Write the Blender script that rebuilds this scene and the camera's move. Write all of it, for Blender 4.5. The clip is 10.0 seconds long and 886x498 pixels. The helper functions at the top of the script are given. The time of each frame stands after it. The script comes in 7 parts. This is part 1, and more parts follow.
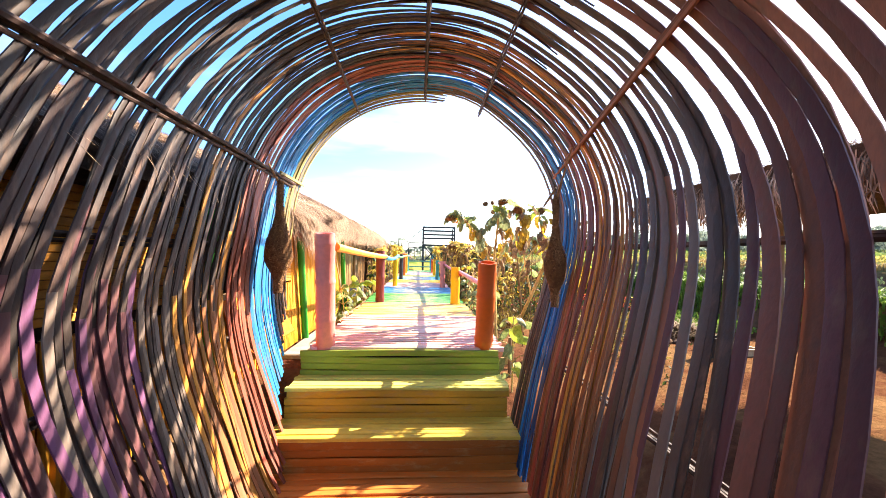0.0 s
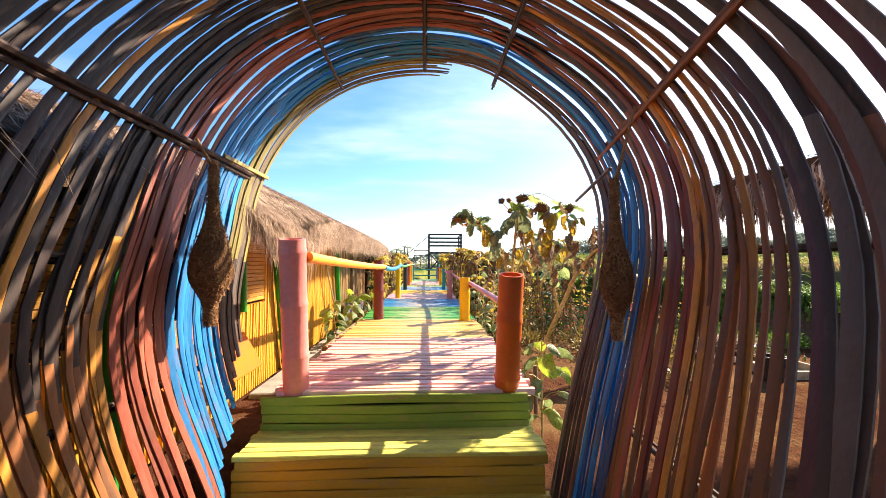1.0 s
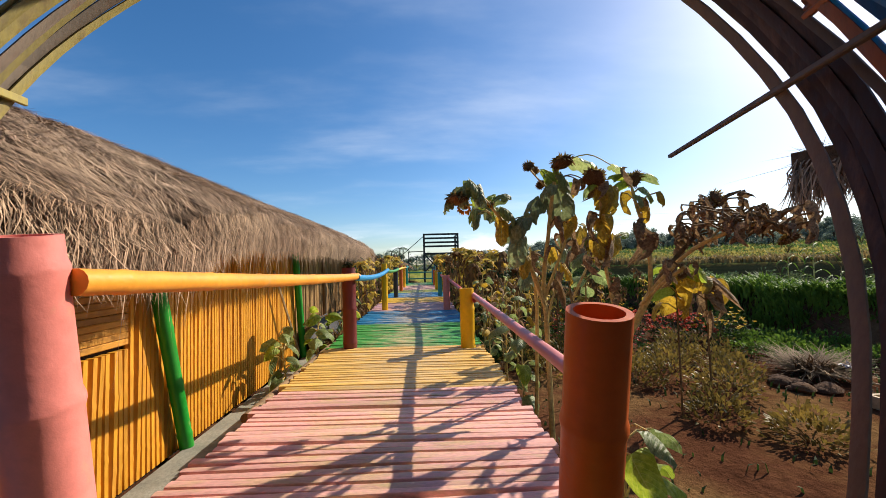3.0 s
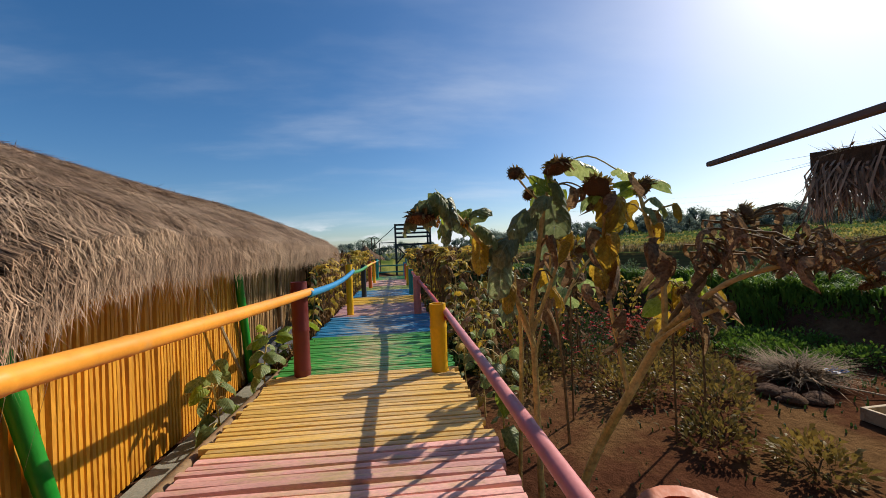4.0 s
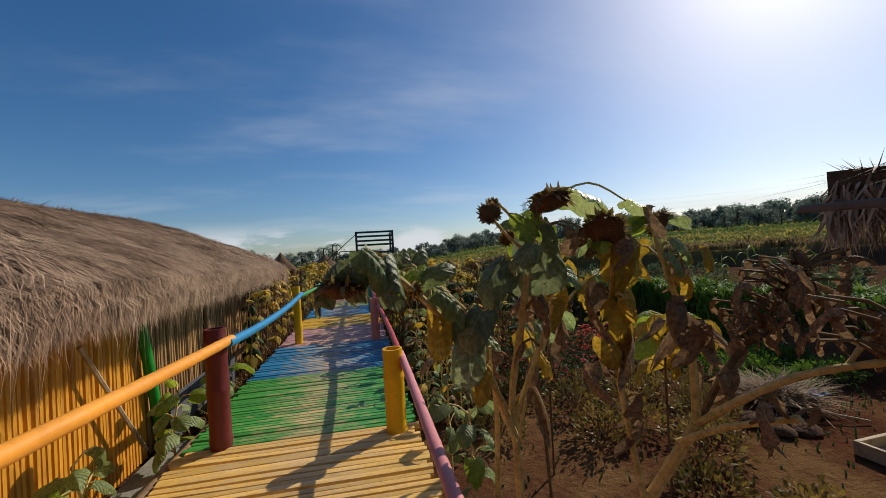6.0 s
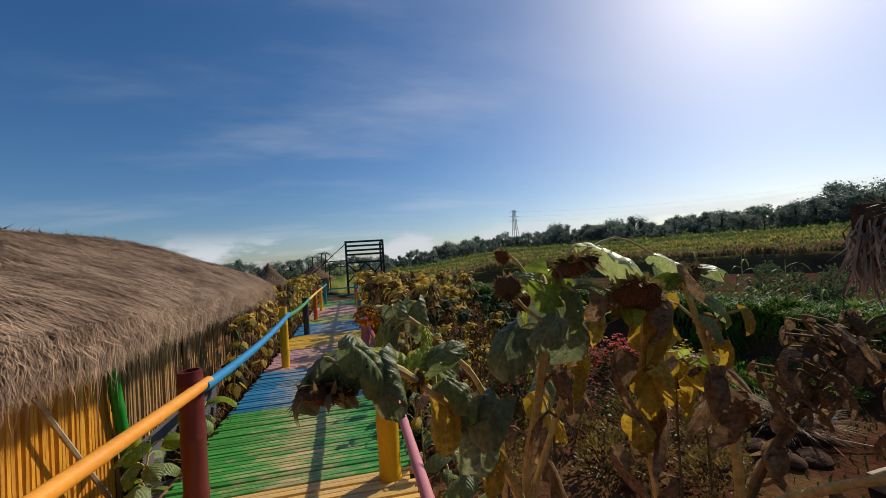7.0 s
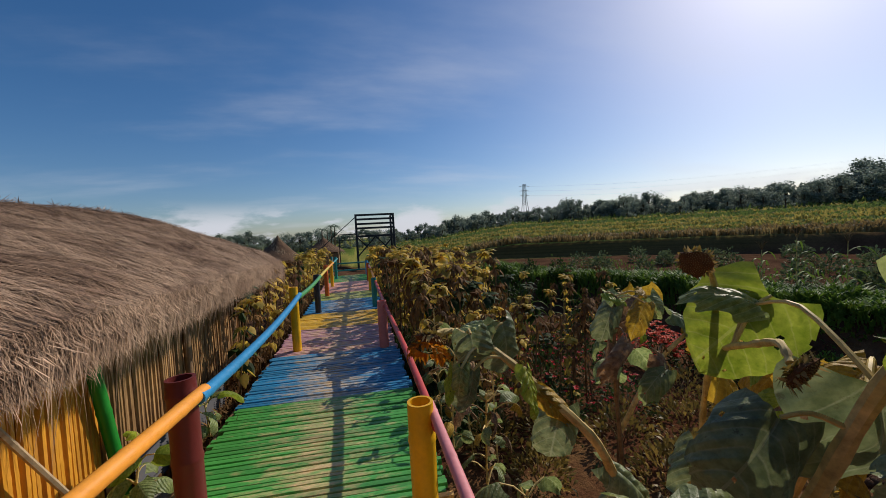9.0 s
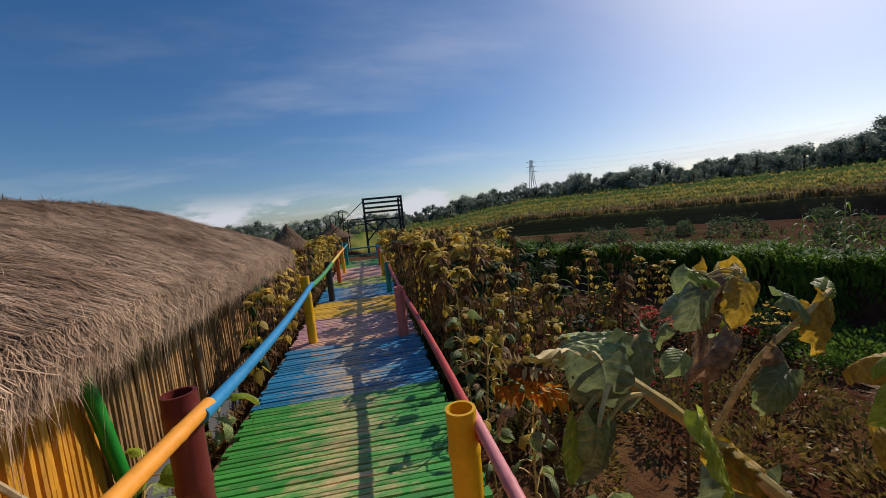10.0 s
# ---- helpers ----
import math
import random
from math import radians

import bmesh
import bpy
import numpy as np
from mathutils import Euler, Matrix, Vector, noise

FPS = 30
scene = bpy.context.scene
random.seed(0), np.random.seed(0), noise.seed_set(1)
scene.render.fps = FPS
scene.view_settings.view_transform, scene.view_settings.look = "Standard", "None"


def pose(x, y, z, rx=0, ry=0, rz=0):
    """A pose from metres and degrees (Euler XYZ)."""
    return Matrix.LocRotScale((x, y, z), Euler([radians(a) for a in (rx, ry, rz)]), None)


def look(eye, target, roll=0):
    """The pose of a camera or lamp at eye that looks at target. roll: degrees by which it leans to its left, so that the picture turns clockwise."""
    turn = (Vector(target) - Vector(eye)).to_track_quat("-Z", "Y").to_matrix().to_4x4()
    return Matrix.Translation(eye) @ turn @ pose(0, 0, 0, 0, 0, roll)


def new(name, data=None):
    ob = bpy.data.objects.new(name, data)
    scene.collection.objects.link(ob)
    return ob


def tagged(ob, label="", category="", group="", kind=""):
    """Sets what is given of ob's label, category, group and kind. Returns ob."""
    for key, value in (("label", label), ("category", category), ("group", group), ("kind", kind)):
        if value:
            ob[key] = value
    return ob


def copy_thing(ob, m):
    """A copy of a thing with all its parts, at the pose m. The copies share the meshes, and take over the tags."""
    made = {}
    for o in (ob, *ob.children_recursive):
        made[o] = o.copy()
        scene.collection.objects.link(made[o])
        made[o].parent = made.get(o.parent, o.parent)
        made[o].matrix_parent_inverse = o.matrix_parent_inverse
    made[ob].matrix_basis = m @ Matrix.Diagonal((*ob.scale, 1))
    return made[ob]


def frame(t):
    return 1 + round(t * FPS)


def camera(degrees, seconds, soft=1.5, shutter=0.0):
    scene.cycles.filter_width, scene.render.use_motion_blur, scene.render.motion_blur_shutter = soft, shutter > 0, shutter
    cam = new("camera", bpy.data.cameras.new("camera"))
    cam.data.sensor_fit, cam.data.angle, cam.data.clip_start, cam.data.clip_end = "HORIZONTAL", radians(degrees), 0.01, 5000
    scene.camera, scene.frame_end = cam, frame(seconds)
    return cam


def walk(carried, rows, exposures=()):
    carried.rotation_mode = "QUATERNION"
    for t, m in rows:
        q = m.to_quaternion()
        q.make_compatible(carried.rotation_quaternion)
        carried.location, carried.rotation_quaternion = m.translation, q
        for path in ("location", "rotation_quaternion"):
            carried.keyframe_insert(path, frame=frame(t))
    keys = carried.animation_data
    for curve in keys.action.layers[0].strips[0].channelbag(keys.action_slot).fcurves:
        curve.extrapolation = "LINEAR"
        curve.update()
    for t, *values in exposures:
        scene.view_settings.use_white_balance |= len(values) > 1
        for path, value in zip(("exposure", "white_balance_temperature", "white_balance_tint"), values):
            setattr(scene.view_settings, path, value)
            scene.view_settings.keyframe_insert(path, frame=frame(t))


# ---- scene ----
cam = camera(100.0, 10.0, soft=0.55)
PATH = [
    (0, (0.031, 0.513, 0.8), (0.154, 2.509, 0.84), 1.1),
    (0.5, (0.029, 0.952, 0.803), (0.133, 2.948, 0.866), -0.1),
    (1, (0.073, 1.338, 0.823), (0.162, 3.335, 0.903), 0.1),
    (1.5, (0.103, 1.749, 0.83), (0.196, 3.744, 0.923), -0.2),
    (2, (0.102, 2.126, 0.786), (0.188, 4.121, 0.888), -0.1),
    (2.5, (0.137, 2.474, 0.804), (0.214, 4.47, 0.903), -0.9),
    (4, (0.275, 3.341, 1.109), (0.526, 5.325, 1.12), -2.4),
    (4.5, (0.334, 3.489, 1.164), (0.678, 5.459, 1.148), -2.0),
    (5, (0.368, 3.605, 1.184), (0.743, 5.569, 1.186), -2.0),
    (5.5, (0.412, 3.748, 1.264), (0.819, 5.706, 1.273), -2.7),
    (7, (0.446, 4.09, 1.51), (0.939, 6.028, 1.565), -4.0),
    (7.5, (0.421, 4.063, 1.635), (0.924, 5.998, 1.651), -2.8),
    (8, (0.362, 4.208, 1.618), (0.852, 6.147, 1.595), -2.3),
    (8.5, (0.349, 4.457, 1.591), (0.814, 6.401, 1.537), -2.8),
    (9, (0.349, 4.709, 1.584), (0.791, 6.658, 1.502), -3.2),
    (9.5, (0.309, 4.933, 1.591), (0.726, 6.885, 1.462), -4.3),
    (10, (0.295, 5.102, 1.569), (0.683, 7.056, 1.389), -5.9),
]
walk(cam, [(t, look(eye, target, roll)) for t, eye, target, roll in PATH],
     exposures=[(0, 2.42, 7000, 18), (0.5, 2.08, 7000, 18), (1.0, 1.68, 7000, 17), (1.5, 1.46, 6950, 15), (2.0, 1.1, 6900, 14), (2.5, 0.82, 6800, 9), (3.2, 0.27, 6500, 10), (4, -0.03, 6450, 10), (7, -0.42, 6400, 12), (10, -0.44, 6350, 15)])

# ---------------------------------------------------------------- light
SUN_AZ, SUN_EL = 58.0, 35.0
world = bpy.data.worlds.new("world")
scene.world = world
world.use_nodes = True
wn = world.node_tree
sky = wn.nodes.new("ShaderNodeTexSky")
sky.sky_type = 'NISHITA'
sky.sun_disc = False
sky.sun_elevation = radians(SUN_EL)
sky.sun_rotation = radians(SUN_AZ)
sky.altitude = 600
sky.air_density = 1.0
sky.dust_density = 1.45
sky.ozone_density = 3.4
# thin high cloud over the whole sky, and a low bank along the horizon
wtc = wn.nodes.new("ShaderNodeTexCoord")
wsp = wn.nodes.new("ShaderNodeSeparateXYZ")
wn.links.new(wtc.outputs["Generated"], wsp.inputs[0])


def wmath(op, a, b=0.0):
    m = wn.nodes.new("ShaderNodeMath")
    m.operation = op
    m.use_clamp = op == 'SUBTRACT'
    for s, v in ((m.inputs[0], a), (m.inputs[1], b)):
        if isinstance(v, (int, float)):
            s.default_value = v
        else:
            wn.links.new(v, s)
    return m.outputs[0]


def wnoise(vec, scale, detail, lo, hi):
    t = wn.nodes.new("ShaderNodeTexNoise")
    t.inputs["Scale"].default_value, t.inputs["Detail"].default_value, t.inputs["Roughness"].default_value = scale, detail, 0.55
    wn.links.new(vec, t.inputs["Vector"])
    r = wn.nodes.new("ShaderNodeMapRange")
    r.interpolation_type = 'SMOOTHSTEP'
    r.inputs["From Min"].default_value, r.inputs["From Max"].default_value = lo, hi
    wn.links.new(t.outputs["Fac"], r.inputs[0])
    return r.outputs[0]


def wramp(v, a, b):
    r = wn.nodes.new("ShaderNodeMapRange")
    r.interpolation_type = 'SMOOTHSTEP'
    r.inputs["From Min"].default_value, r.inputs["From Max"].default_value = a, b
    wn.links.new(v, r.inputs[0])
    return r.outputs[0]


den = wmath('ADD', wmath('MAXIMUM', wsp.outputs[2], 0.0), 0.14)
wcv = wn.nodes.new("ShaderNodeCombineXYZ")
wn.links.new(wmath('MULTIPLY', wmath('DIVIDE', wsp.outputs[0], den), 0.45), wcv.inputs[0])
wn.links.new(wmath('DIVIDE', wsp.outputs[1], den), wcv.inputs[1])
cirrus = wmath('MULTIPLY', wnoise(wcv.outputs[0], 0.85, 7.0, 0.45, 0.80), 0.42)
wc2 = wn.nodes.new("ShaderNodeCombineXYZ")
wn.links.new(wsp.outputs[0], wc2.inputs[0])
wn.links.new(wsp.outputs[1], wc2.inputs[1])
wn.links.new(wmath('MULTIPLY', wsp.outputs[2], 3.2), wc2.inputs[2])
low = wmath('MULTIPLY', wnoise(wc2.outputs[0], 5.5, 7.0, 0.43, 0.57), wmath('MULTIPLY', wmath('SUBTRACT', 1.0, wramp(wsp.outputs[2], 0.04, 0.11)), 0.85))
cover = wmath('MAXIMUM', cirrus, low)
wmix = wn.nodes.new("ShaderNodeMix")
wmix.data_type = 'RGBA'
wn.links.new(cover, wmix.inputs[0])
whs = wn.nodes.new("ShaderNodeHueSaturation")
whs.inputs["Saturation"].default_value = 1.27
wn.links.new(sky.outputs[0], whs.inputs["Color"])
wn.links.new(whs.outputs[0], wmix.inputs[6])
wmix.inputs[7].default_value = (8.0, 8.3, 8.8, 1.0)
wn.links.new(wmix.outputs[2], wn.nodes["Background"].inputs[0])
wn.nodes["Background"].inputs[1].default_value = 0.112
sun_data = bpy.data.lights.new("sun", 'SUN')
sun_data.energy = 5.0
sun_data.angle = radians(0.55)
sun_data.color = (1.0, 0.895, 0.75)
sun_ob = new("sun", sun_data)
sd = Vector((math.sin(radians(SUN_AZ)) * math.cos(radians(SUN_EL)), math.cos(radians(SUN_AZ)) * math.cos(radians(SUN_EL)), math.sin(radians(SUN_EL))))
sun_ob.matrix_basis = look(tuple(sd * 60), (0, 0, 0))


# ---------------------------------------------------------------- materials
def S(r, g, b):
    """Linear colour from 8-bit sRGB."""
    f = lambda c: c / 12.92 if c <= 0.04045 else ((c + 0.055) / 1.055) ** 2.4
    return tuple(f(v / 255) for v in (r, g, b)) + (1.0,)


def nodes_of(name):
    m = bpy.data.materials.new(name)
    m.use_nodes = True
    return m, m.node_tree.nodes, m.node_tree.links, m.node_tree.nodes["Principled BSDF"]


def noise_tex(n, l, scale, detail=4.0, rough=0.6, vec=None, stretch=None):
    t = n.new("ShaderNodeTexNoise")
    t.inputs["Scale"].default_value, t.inputs["Detail"].default_value, t.inputs["Roughness"].default_value = scale, detail, rough
    if vec is None:
        # each piece takes its own stretch of the pattern
        c = n.new("ShaderNodeTexCoord")
        sh = n.new("ShaderNodeVectorMath")
        sh.operation = 'MULTIPLY_ADD'
        oi = n.new("ShaderNodeObjectInfo")
        l.new(oi.outputs["Random"], sh.inputs[0])
        sh.inputs[1].default_value = (37.0, 23.0, 11.0)
        l.new(c.outputs["Object"], sh.inputs[2])
        vec = sh.outputs[0]
    if stretch:
        mp = n.new("ShaderNodeMapping")
        mp.inputs["Scale"].default_value = stretch
        l.new(vec, mp.inputs[0])
        vec = mp.outputs[0]
    l.new(vec, t.inputs["Vector"])
    return t.outputs["Fac"]


def ramp(n, l, fac, stops):
    r = n.new("ShaderNodeValToRGB")
    e = r.color_ramp.elements
    while len(e) < len(stops):
        e.new(0.5)
    for k, (p, c) in enumerate(stops):
        e[k].position, e[k].color = p, c
    l.new(fac, r.inputs[0])
    return r.outputs[0]


def mix(n, l, fac, a, b, mode='MIX'):
    m = n.new("ShaderNodeMix")
    m.data_type, m.blend_type = 'RGBA', mode
    for sock, v in ((m.inputs[0], fac), (m.inputs[6], a), (m.inputs[7], b)):
        if isinstance(v, (int, float, tuple)):
            sock.default_value = v
        else:
            l.new(v, sock)
    return m.outputs[2]


def mathn(n, l, op, a, b=0.0, clamp=False):
    m = n.new("ShaderNodeMath")
    m.operation, m.use_clamp = op, clamp
    for sock, v in ((m.inputs[0], a), (m.inputs[1], b)):
        if isinstance(v, (int, float)):
            sock.default_value = v
        else:
            l.new(v, sock)
    return m.outputs[0]


def bump(n, l, bsdf, height, strength=0.3, dist=0.01):
    b = n.new("ShaderNodeBump")
    b.inputs["Strength"].default_value, b.inputs["Distance"].default_value = strength, dist
    l.new(height, b.inputs["Height"])
    l.new(b.outputs[0], bsdf.inputs["Normal"])


def vary(n, l, col, lo, hi, island=False):
    """Piece-to-piece brightness."""
    if island:
        r = n.new("ShaderNodeNewGeometry").outputs["Random Per Island"]
    else:
        r = n.new("ShaderNodeObjectInfo").outputs["Random"]
    mr = n.new("ShaderNodeMapRange")
    mr.inputs["To Min"].default_value, mr.inputs["To Max"].default_value = lo, hi
    l.new(r, mr.inputs[0])
    h = n.new("ShaderNodeHueSaturation")
    l.new(col, h.inputs["Color"])
    l.new(mr.outputs[0], h.inputs["Value"])
    return h.outputs[0]


def painted(name, col, bare=(0.42, 0.31, 0.17, 1), wear=0.5, rough=0.5, scale=9.0, lo=0.8, hi=1.15, stretch=(1, 1, 1), dark=0.68, soft=0.12, trail=0.0, spec=0.35):
    """Painted bamboo: paint rubbed through to the cane, with grime and fine grain."""
    m, n, l, b = nodes_of(name)
    f1 = noise_tex(n, l, scale, 6, 0.65, stretch=stretch)
    f2 = noise_tex(n, l, scale * 6, 4, 0.6, stretch=stretch)
    f3 = noise_tex(n, l, 2.2, 3, 0.5)
    lvl = 1.0 - wear
    if trail:
        # feet have rubbed the middle of the walk paler than its sides
        sp = n.new("ShaderNodeSeparateXYZ")
        l.new(n.new("ShaderNodeNewGeometry").outputs["Position"], sp.inputs[0])
        away = mathn(n, l, 'ABSOLUTE', mathn(n, l, 'ADD', sp.outputs[0], 0.05))
        f1 = mathn(n, l, 'ADD', f1, mathn(n, l, 'MULTIPLY', mathn(n, l, 'SUBTRACT', 0.42, away), trail))
    mask = ramp(n, l, f1, [(max(0.0, lvl - soft), (0, 0, 0, 1)), (min(1.0, lvl + soft), (1, 1, 1, 1))])
    c = mix(n, l, mask, col, bare)
    shade = ramp(n, l, f2, [(0.25, (dark, dark, dark, 1)), (0.62, (1, 1, 1, 1))])
    c = mix(n, l, 0.55, c, shade, 'MULTIPLY')
    big = ramp(n, l, f3, [(0.3, (0.72, 0.70, 0.68, 1)), (0.7, (1.08, 1.06, 1.04, 1))])
    c = mix(n, l, 0.6, c, big, 'MULTIPLY')
    c = vary(n, l, c, lo, hi)
    l.new(c, b.inputs["Base Color"])
    rr = ramp(n, l, f2, [(0.3, (rough - 0.1,) * 3 + (1,)), (0.8, (min(1, rough + 0.25),) * 3 + (1,))])
    l.new(rr, b.inputs["Roughness"])
    b.inputs["Specular IOR Level"].default_value = spec
    bump(n, l, b, f2, 0.35, 0.004)
    return m


def earth(name, stops, scale=3.0, rough=0.95, bumps=0.6, fine=45.0, dist=0.03):
    m, n, l, b = nodes_of(name)
    f1 = noise_tex(n, l, scale, 8, 0.65)
    f2 = noise_tex(n, l, fine, 5, 0.7)
    c = ramp(n, l, f1, stops)
    g = ramp(n, l, f2, [(0.3, (0.6, 0.58, 0.55, 1)), (0.7, (1.15, 1.12, 1.1, 1))])
    c = mix(n, l, 0.7, c, g, 'MULTIPLY')
    l.new(c, b.inputs["Base Color"])
    b.inputs["Roughness"].default_value = rough
    b.inputs["Specular IOR Level"].default_value = 0.2
    bump(n, l, b, f2, bumps, dist)
    return m


def straw(name, a, bb, rough=0.85, island=True, lo=0.65, hi=1.25, scale=1.2):
    m, n, l, b = nodes_of(name)
    f1 = noise_tex(n, l, scale, 5, 0.6)
    c = ramp(n, l, f1, [(0.35, a), (0.65, bb)])
    f2 = noise_tex(n, l, scale * 7, 4, 0.65)
    c = mix(n, l, 0.75, c, ramp(n, l, f2, [(0.32, (0.42, 0.40, 0.39, 1)), (0.62, (1.1, 1.1, 1.1, 1))]), 'MULTIPLY')
    c = vary(n, l, c, lo, hi, island)
    l.new(c, b.inputs["Base Color"])
    b.inputs["Roughness"].default_value = rough
    b.inputs["Specular IOR Level"].default_value = 0.25
    return m


def leafy(name, a, bb, vein=None, trans=0.35, rough=0.5, lo=0.7, hi=1.2, island=False, spots=None, scale=7.0):
    """Leaf tissue that lets some light through, with ribs along local y."""
    m, n, l, b = nodes_of(name)
    f1 = noise_tex(n, l, scale, 5, 0.6)
    c = ramp(n, l, f1, [(0.35, a), (0.68, bb)])
    hgt = f1
    if vein:
        tc = n.new("ShaderNodeTexCoord")
        sp = n.new("ShaderNodeSeparateXYZ")
        l.new(tc.outputs["Object"], sp.inputs[0])
        ax = mathn(n, l, 'ABSOLUTE', sp.outputs[0])
        u = mathn(n, l, 'SUBTRACT', sp.outputs[1], mathn(n, l, 'MULTIPLY', mathn(n, l, 'POWER', ax, 1.35), 1.0))
        saw = mathn(n, l, 'PINGPONG', mathn(n, l, 'MULTIPLY', mathn(n, l, 'ADD', u, mathn(n, l, 'MULTIPLY', f1, 0.05)), 13.0), 1.0)
        v1 = mathn(n, l, 'SUBTRACT', 1.0, mathn(n, l, 'MULTIPLY', saw, 7.0), True)
        v2 = mathn(n, l, 'LESS_THAN', ax, 0.012)
        v = mathn(n, l, 'MAXIMUM', v1, v2)
        c = mix(n, l, mathn(n, l, 'MULTIPLY', v, 0.45), c, vein)
        fine = noise_tex(n, l, 26.0, 4, 0.65)
        c = mix(n, l, 0.4, c, ramp(n, l, fine, [(0.32, (0.6, 0.62, 0.58, 1)), (0.62, (1.12, 1.1, 1.08, 1))]), 'MULTIPLY')
        hgt = mathn(n, l, 'ADD', f1, mathn(n, l, 'MULTIPLY', saw, 0.5))
    if spots:
        f2 = noise_tex(n, l, 11.0, 5, 0.7)
        c = mix(n, l, ramp(n, l, f2, [(0.60, (0, 0, 0, 1)), (0.70, (0.8, 0.8, 0.8, 1))]), c, spots)
    c = vary(n, l, c, lo, hi, island)
    l.new(c, b.inputs["Base Color"])
    b.inputs["Roughness"].default_value = rough
    b.inputs["Specular IOR Level"].default_value = 0.5 if vein else 0.22
    bump(n, l, b, hgt, 0.5, 0.012)
    tr = n.new("ShaderNodeBsdfTranslucent")
    l.new(c, tr.inputs[0])
    ms = n.new("ShaderNodeMixShader")
    ms.inputs[0].default_value = trans
    out = n["Material Output"]
    l.new(b.outputs[0], ms.inputs[1])
    l.new(tr.outputs[0], ms.inputs[2])
    l.new(ms.outputs[0], out.inputs[0])
    return m


BARE = S(226, 194, 140)
SX = (0.9, 2.6, 2.6)
M = {}
for key, col, wear in (("pink", S(246, 186, 174), .42), ("yellow", S(240, 196, 104), .42), ("green", S(74, 164, 70), .37), ("blue", S(40, 136, 184), .40),
                       ("purple", S(202, 152, 170), .47), ("lime", S(176, 196, 84), .42), ("gold", S(240, 192, 44), .36)):
    M["deck_" + key] = painted("deck_" + key, col, BARE, wear, 0.45, 6.0, 0.76, 1.14, SX, dark=0.5, soft=0.15, trail=0.36 if key in ("green", "blue") else 0.2, spec=0.6)
for key, col in (("olive", S(130, 150, 52)), ("lime", S(216, 212, 100)), ("ochre", S(190, 150, 44)), ("gold", S(230, 196, 76)), ("rust", S(160, 92, 24)), ("orange", S(206, 122, 46)), ("brown", S(120, 66, 34))):
    M["step_" + key] = painted("step_" + key, col, S(170, 140, 90), 0.34, 0.6, 6.0, 0.85, 1.12, SX)
for key, col in (("pink", S(222, 132, 122)), ("maroon", S(104, 40, 36)), ("yellow", S(228, 176, 20)), ("orange", S(206, 98, 36)), ("green", S(30, 140, 44)), ("blue", S(46, 140, 192)),
                 ("navy", S(42, 50, 62)), ("railorange", S(244, 164, 56)), ("railpink", S(214, 140, 142)), ("railred", S(196, 72, 64)), ("railgreen", S(70, 150, 80)), ("railyellow", S(214, 190, 70)), ("teal", S(40, 140, 140))):
    M["pole_" + key] = painted("pole_" + key, col, S(190, 160, 110), 0.24, 0.42, 5.0, 0.95, 1.06, (1, 1, 1), dark=0.75)
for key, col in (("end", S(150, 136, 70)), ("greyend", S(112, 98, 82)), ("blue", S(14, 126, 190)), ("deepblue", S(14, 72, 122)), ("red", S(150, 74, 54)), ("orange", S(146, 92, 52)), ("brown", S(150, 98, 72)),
                 ("grey", S(112, 100, 90)), ("darkgrey", S(64, 53, 46)), ("amber", S(190, 128, 48)), ("terracotta", S(166, 92, 70)), ("black", S(66, 48, 42)), ("purple", S(118, 74, 108)), ("plum", S(98, 60, 62)), ("rose", S(126, 82, 72)), ("terra", S(130, 82, 66))):
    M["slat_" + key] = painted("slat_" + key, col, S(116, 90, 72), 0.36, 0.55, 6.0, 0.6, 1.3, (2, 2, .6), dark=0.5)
M["wall_yellow"] = painted("wall_yellow", S(220, 156, 44), S(186, 128, 52), 0.40, 0.5, 5.0, 0.82, 1.12, (2, 2, .5), dark=0.6)
M["wall_tan"] = painted("wall_tan", S(186, 148, 96), S(130, 98, 62), 0.45, 0.6, 6.0, 0.6, 1.2, (2, 2, .5))
M["wall_woven"] = painted("wall_woven", S(206, 146, 56), S(150, 104, 50), 0.42, 0.6, 8.0, 0.8, 1.15, (2, .5, 2))
M["flap"] = painted("flap", S(226, 112, 16), S(214, 108, 24), 0.3, 0.6, 3.0, spec=0.15)
M["dark_wood"] = painted("dark_wood", S(58, 48, 42), S(96, 78, 60), 0.35, 0.7, 6.0, 0.7, 1.2)
M["raw_wood"] = painted("raw_wood", S(150, 122, 88), S(110, 88, 64), 0.45, 0.7, 7.0, 0.8, 1.15, (2, 2, .5))
M["stick"] = painted("stick", S(120, 112, 104), S(84, 78, 72), 0.4, 0.7, 8.0)
M["steel"] = painted("steel", S(36, 44, 44), S(80, 66, 50), 0.28, 0.55, 6.0)
# near-black brown: the shade behind slats and canes put into a colour
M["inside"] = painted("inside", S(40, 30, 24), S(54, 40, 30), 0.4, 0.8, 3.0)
M["concrete"] = earth("concrete", [(0.3, S(120, 122, 112)), (0.7, S(158, 158, 146))], 4, 0.9, 0.4, 60, 0.01)
M["thatch"] = straw("thatch", S(148, 121, 98), S(198, 170, 141), lo=0.26, hi=1.55)
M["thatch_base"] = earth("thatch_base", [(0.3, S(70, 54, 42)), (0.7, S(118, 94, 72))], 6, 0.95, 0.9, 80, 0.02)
M["thatch_far"] = straw("thatch_far", S(128, 104, 78), S(176, 150, 116), lo=0.6, hi=1.25)
M["fibre"] = straw("fibre", S(140, 100, 64), S(176, 134, 90), lo=0.7, hi=1.2, scale=6)
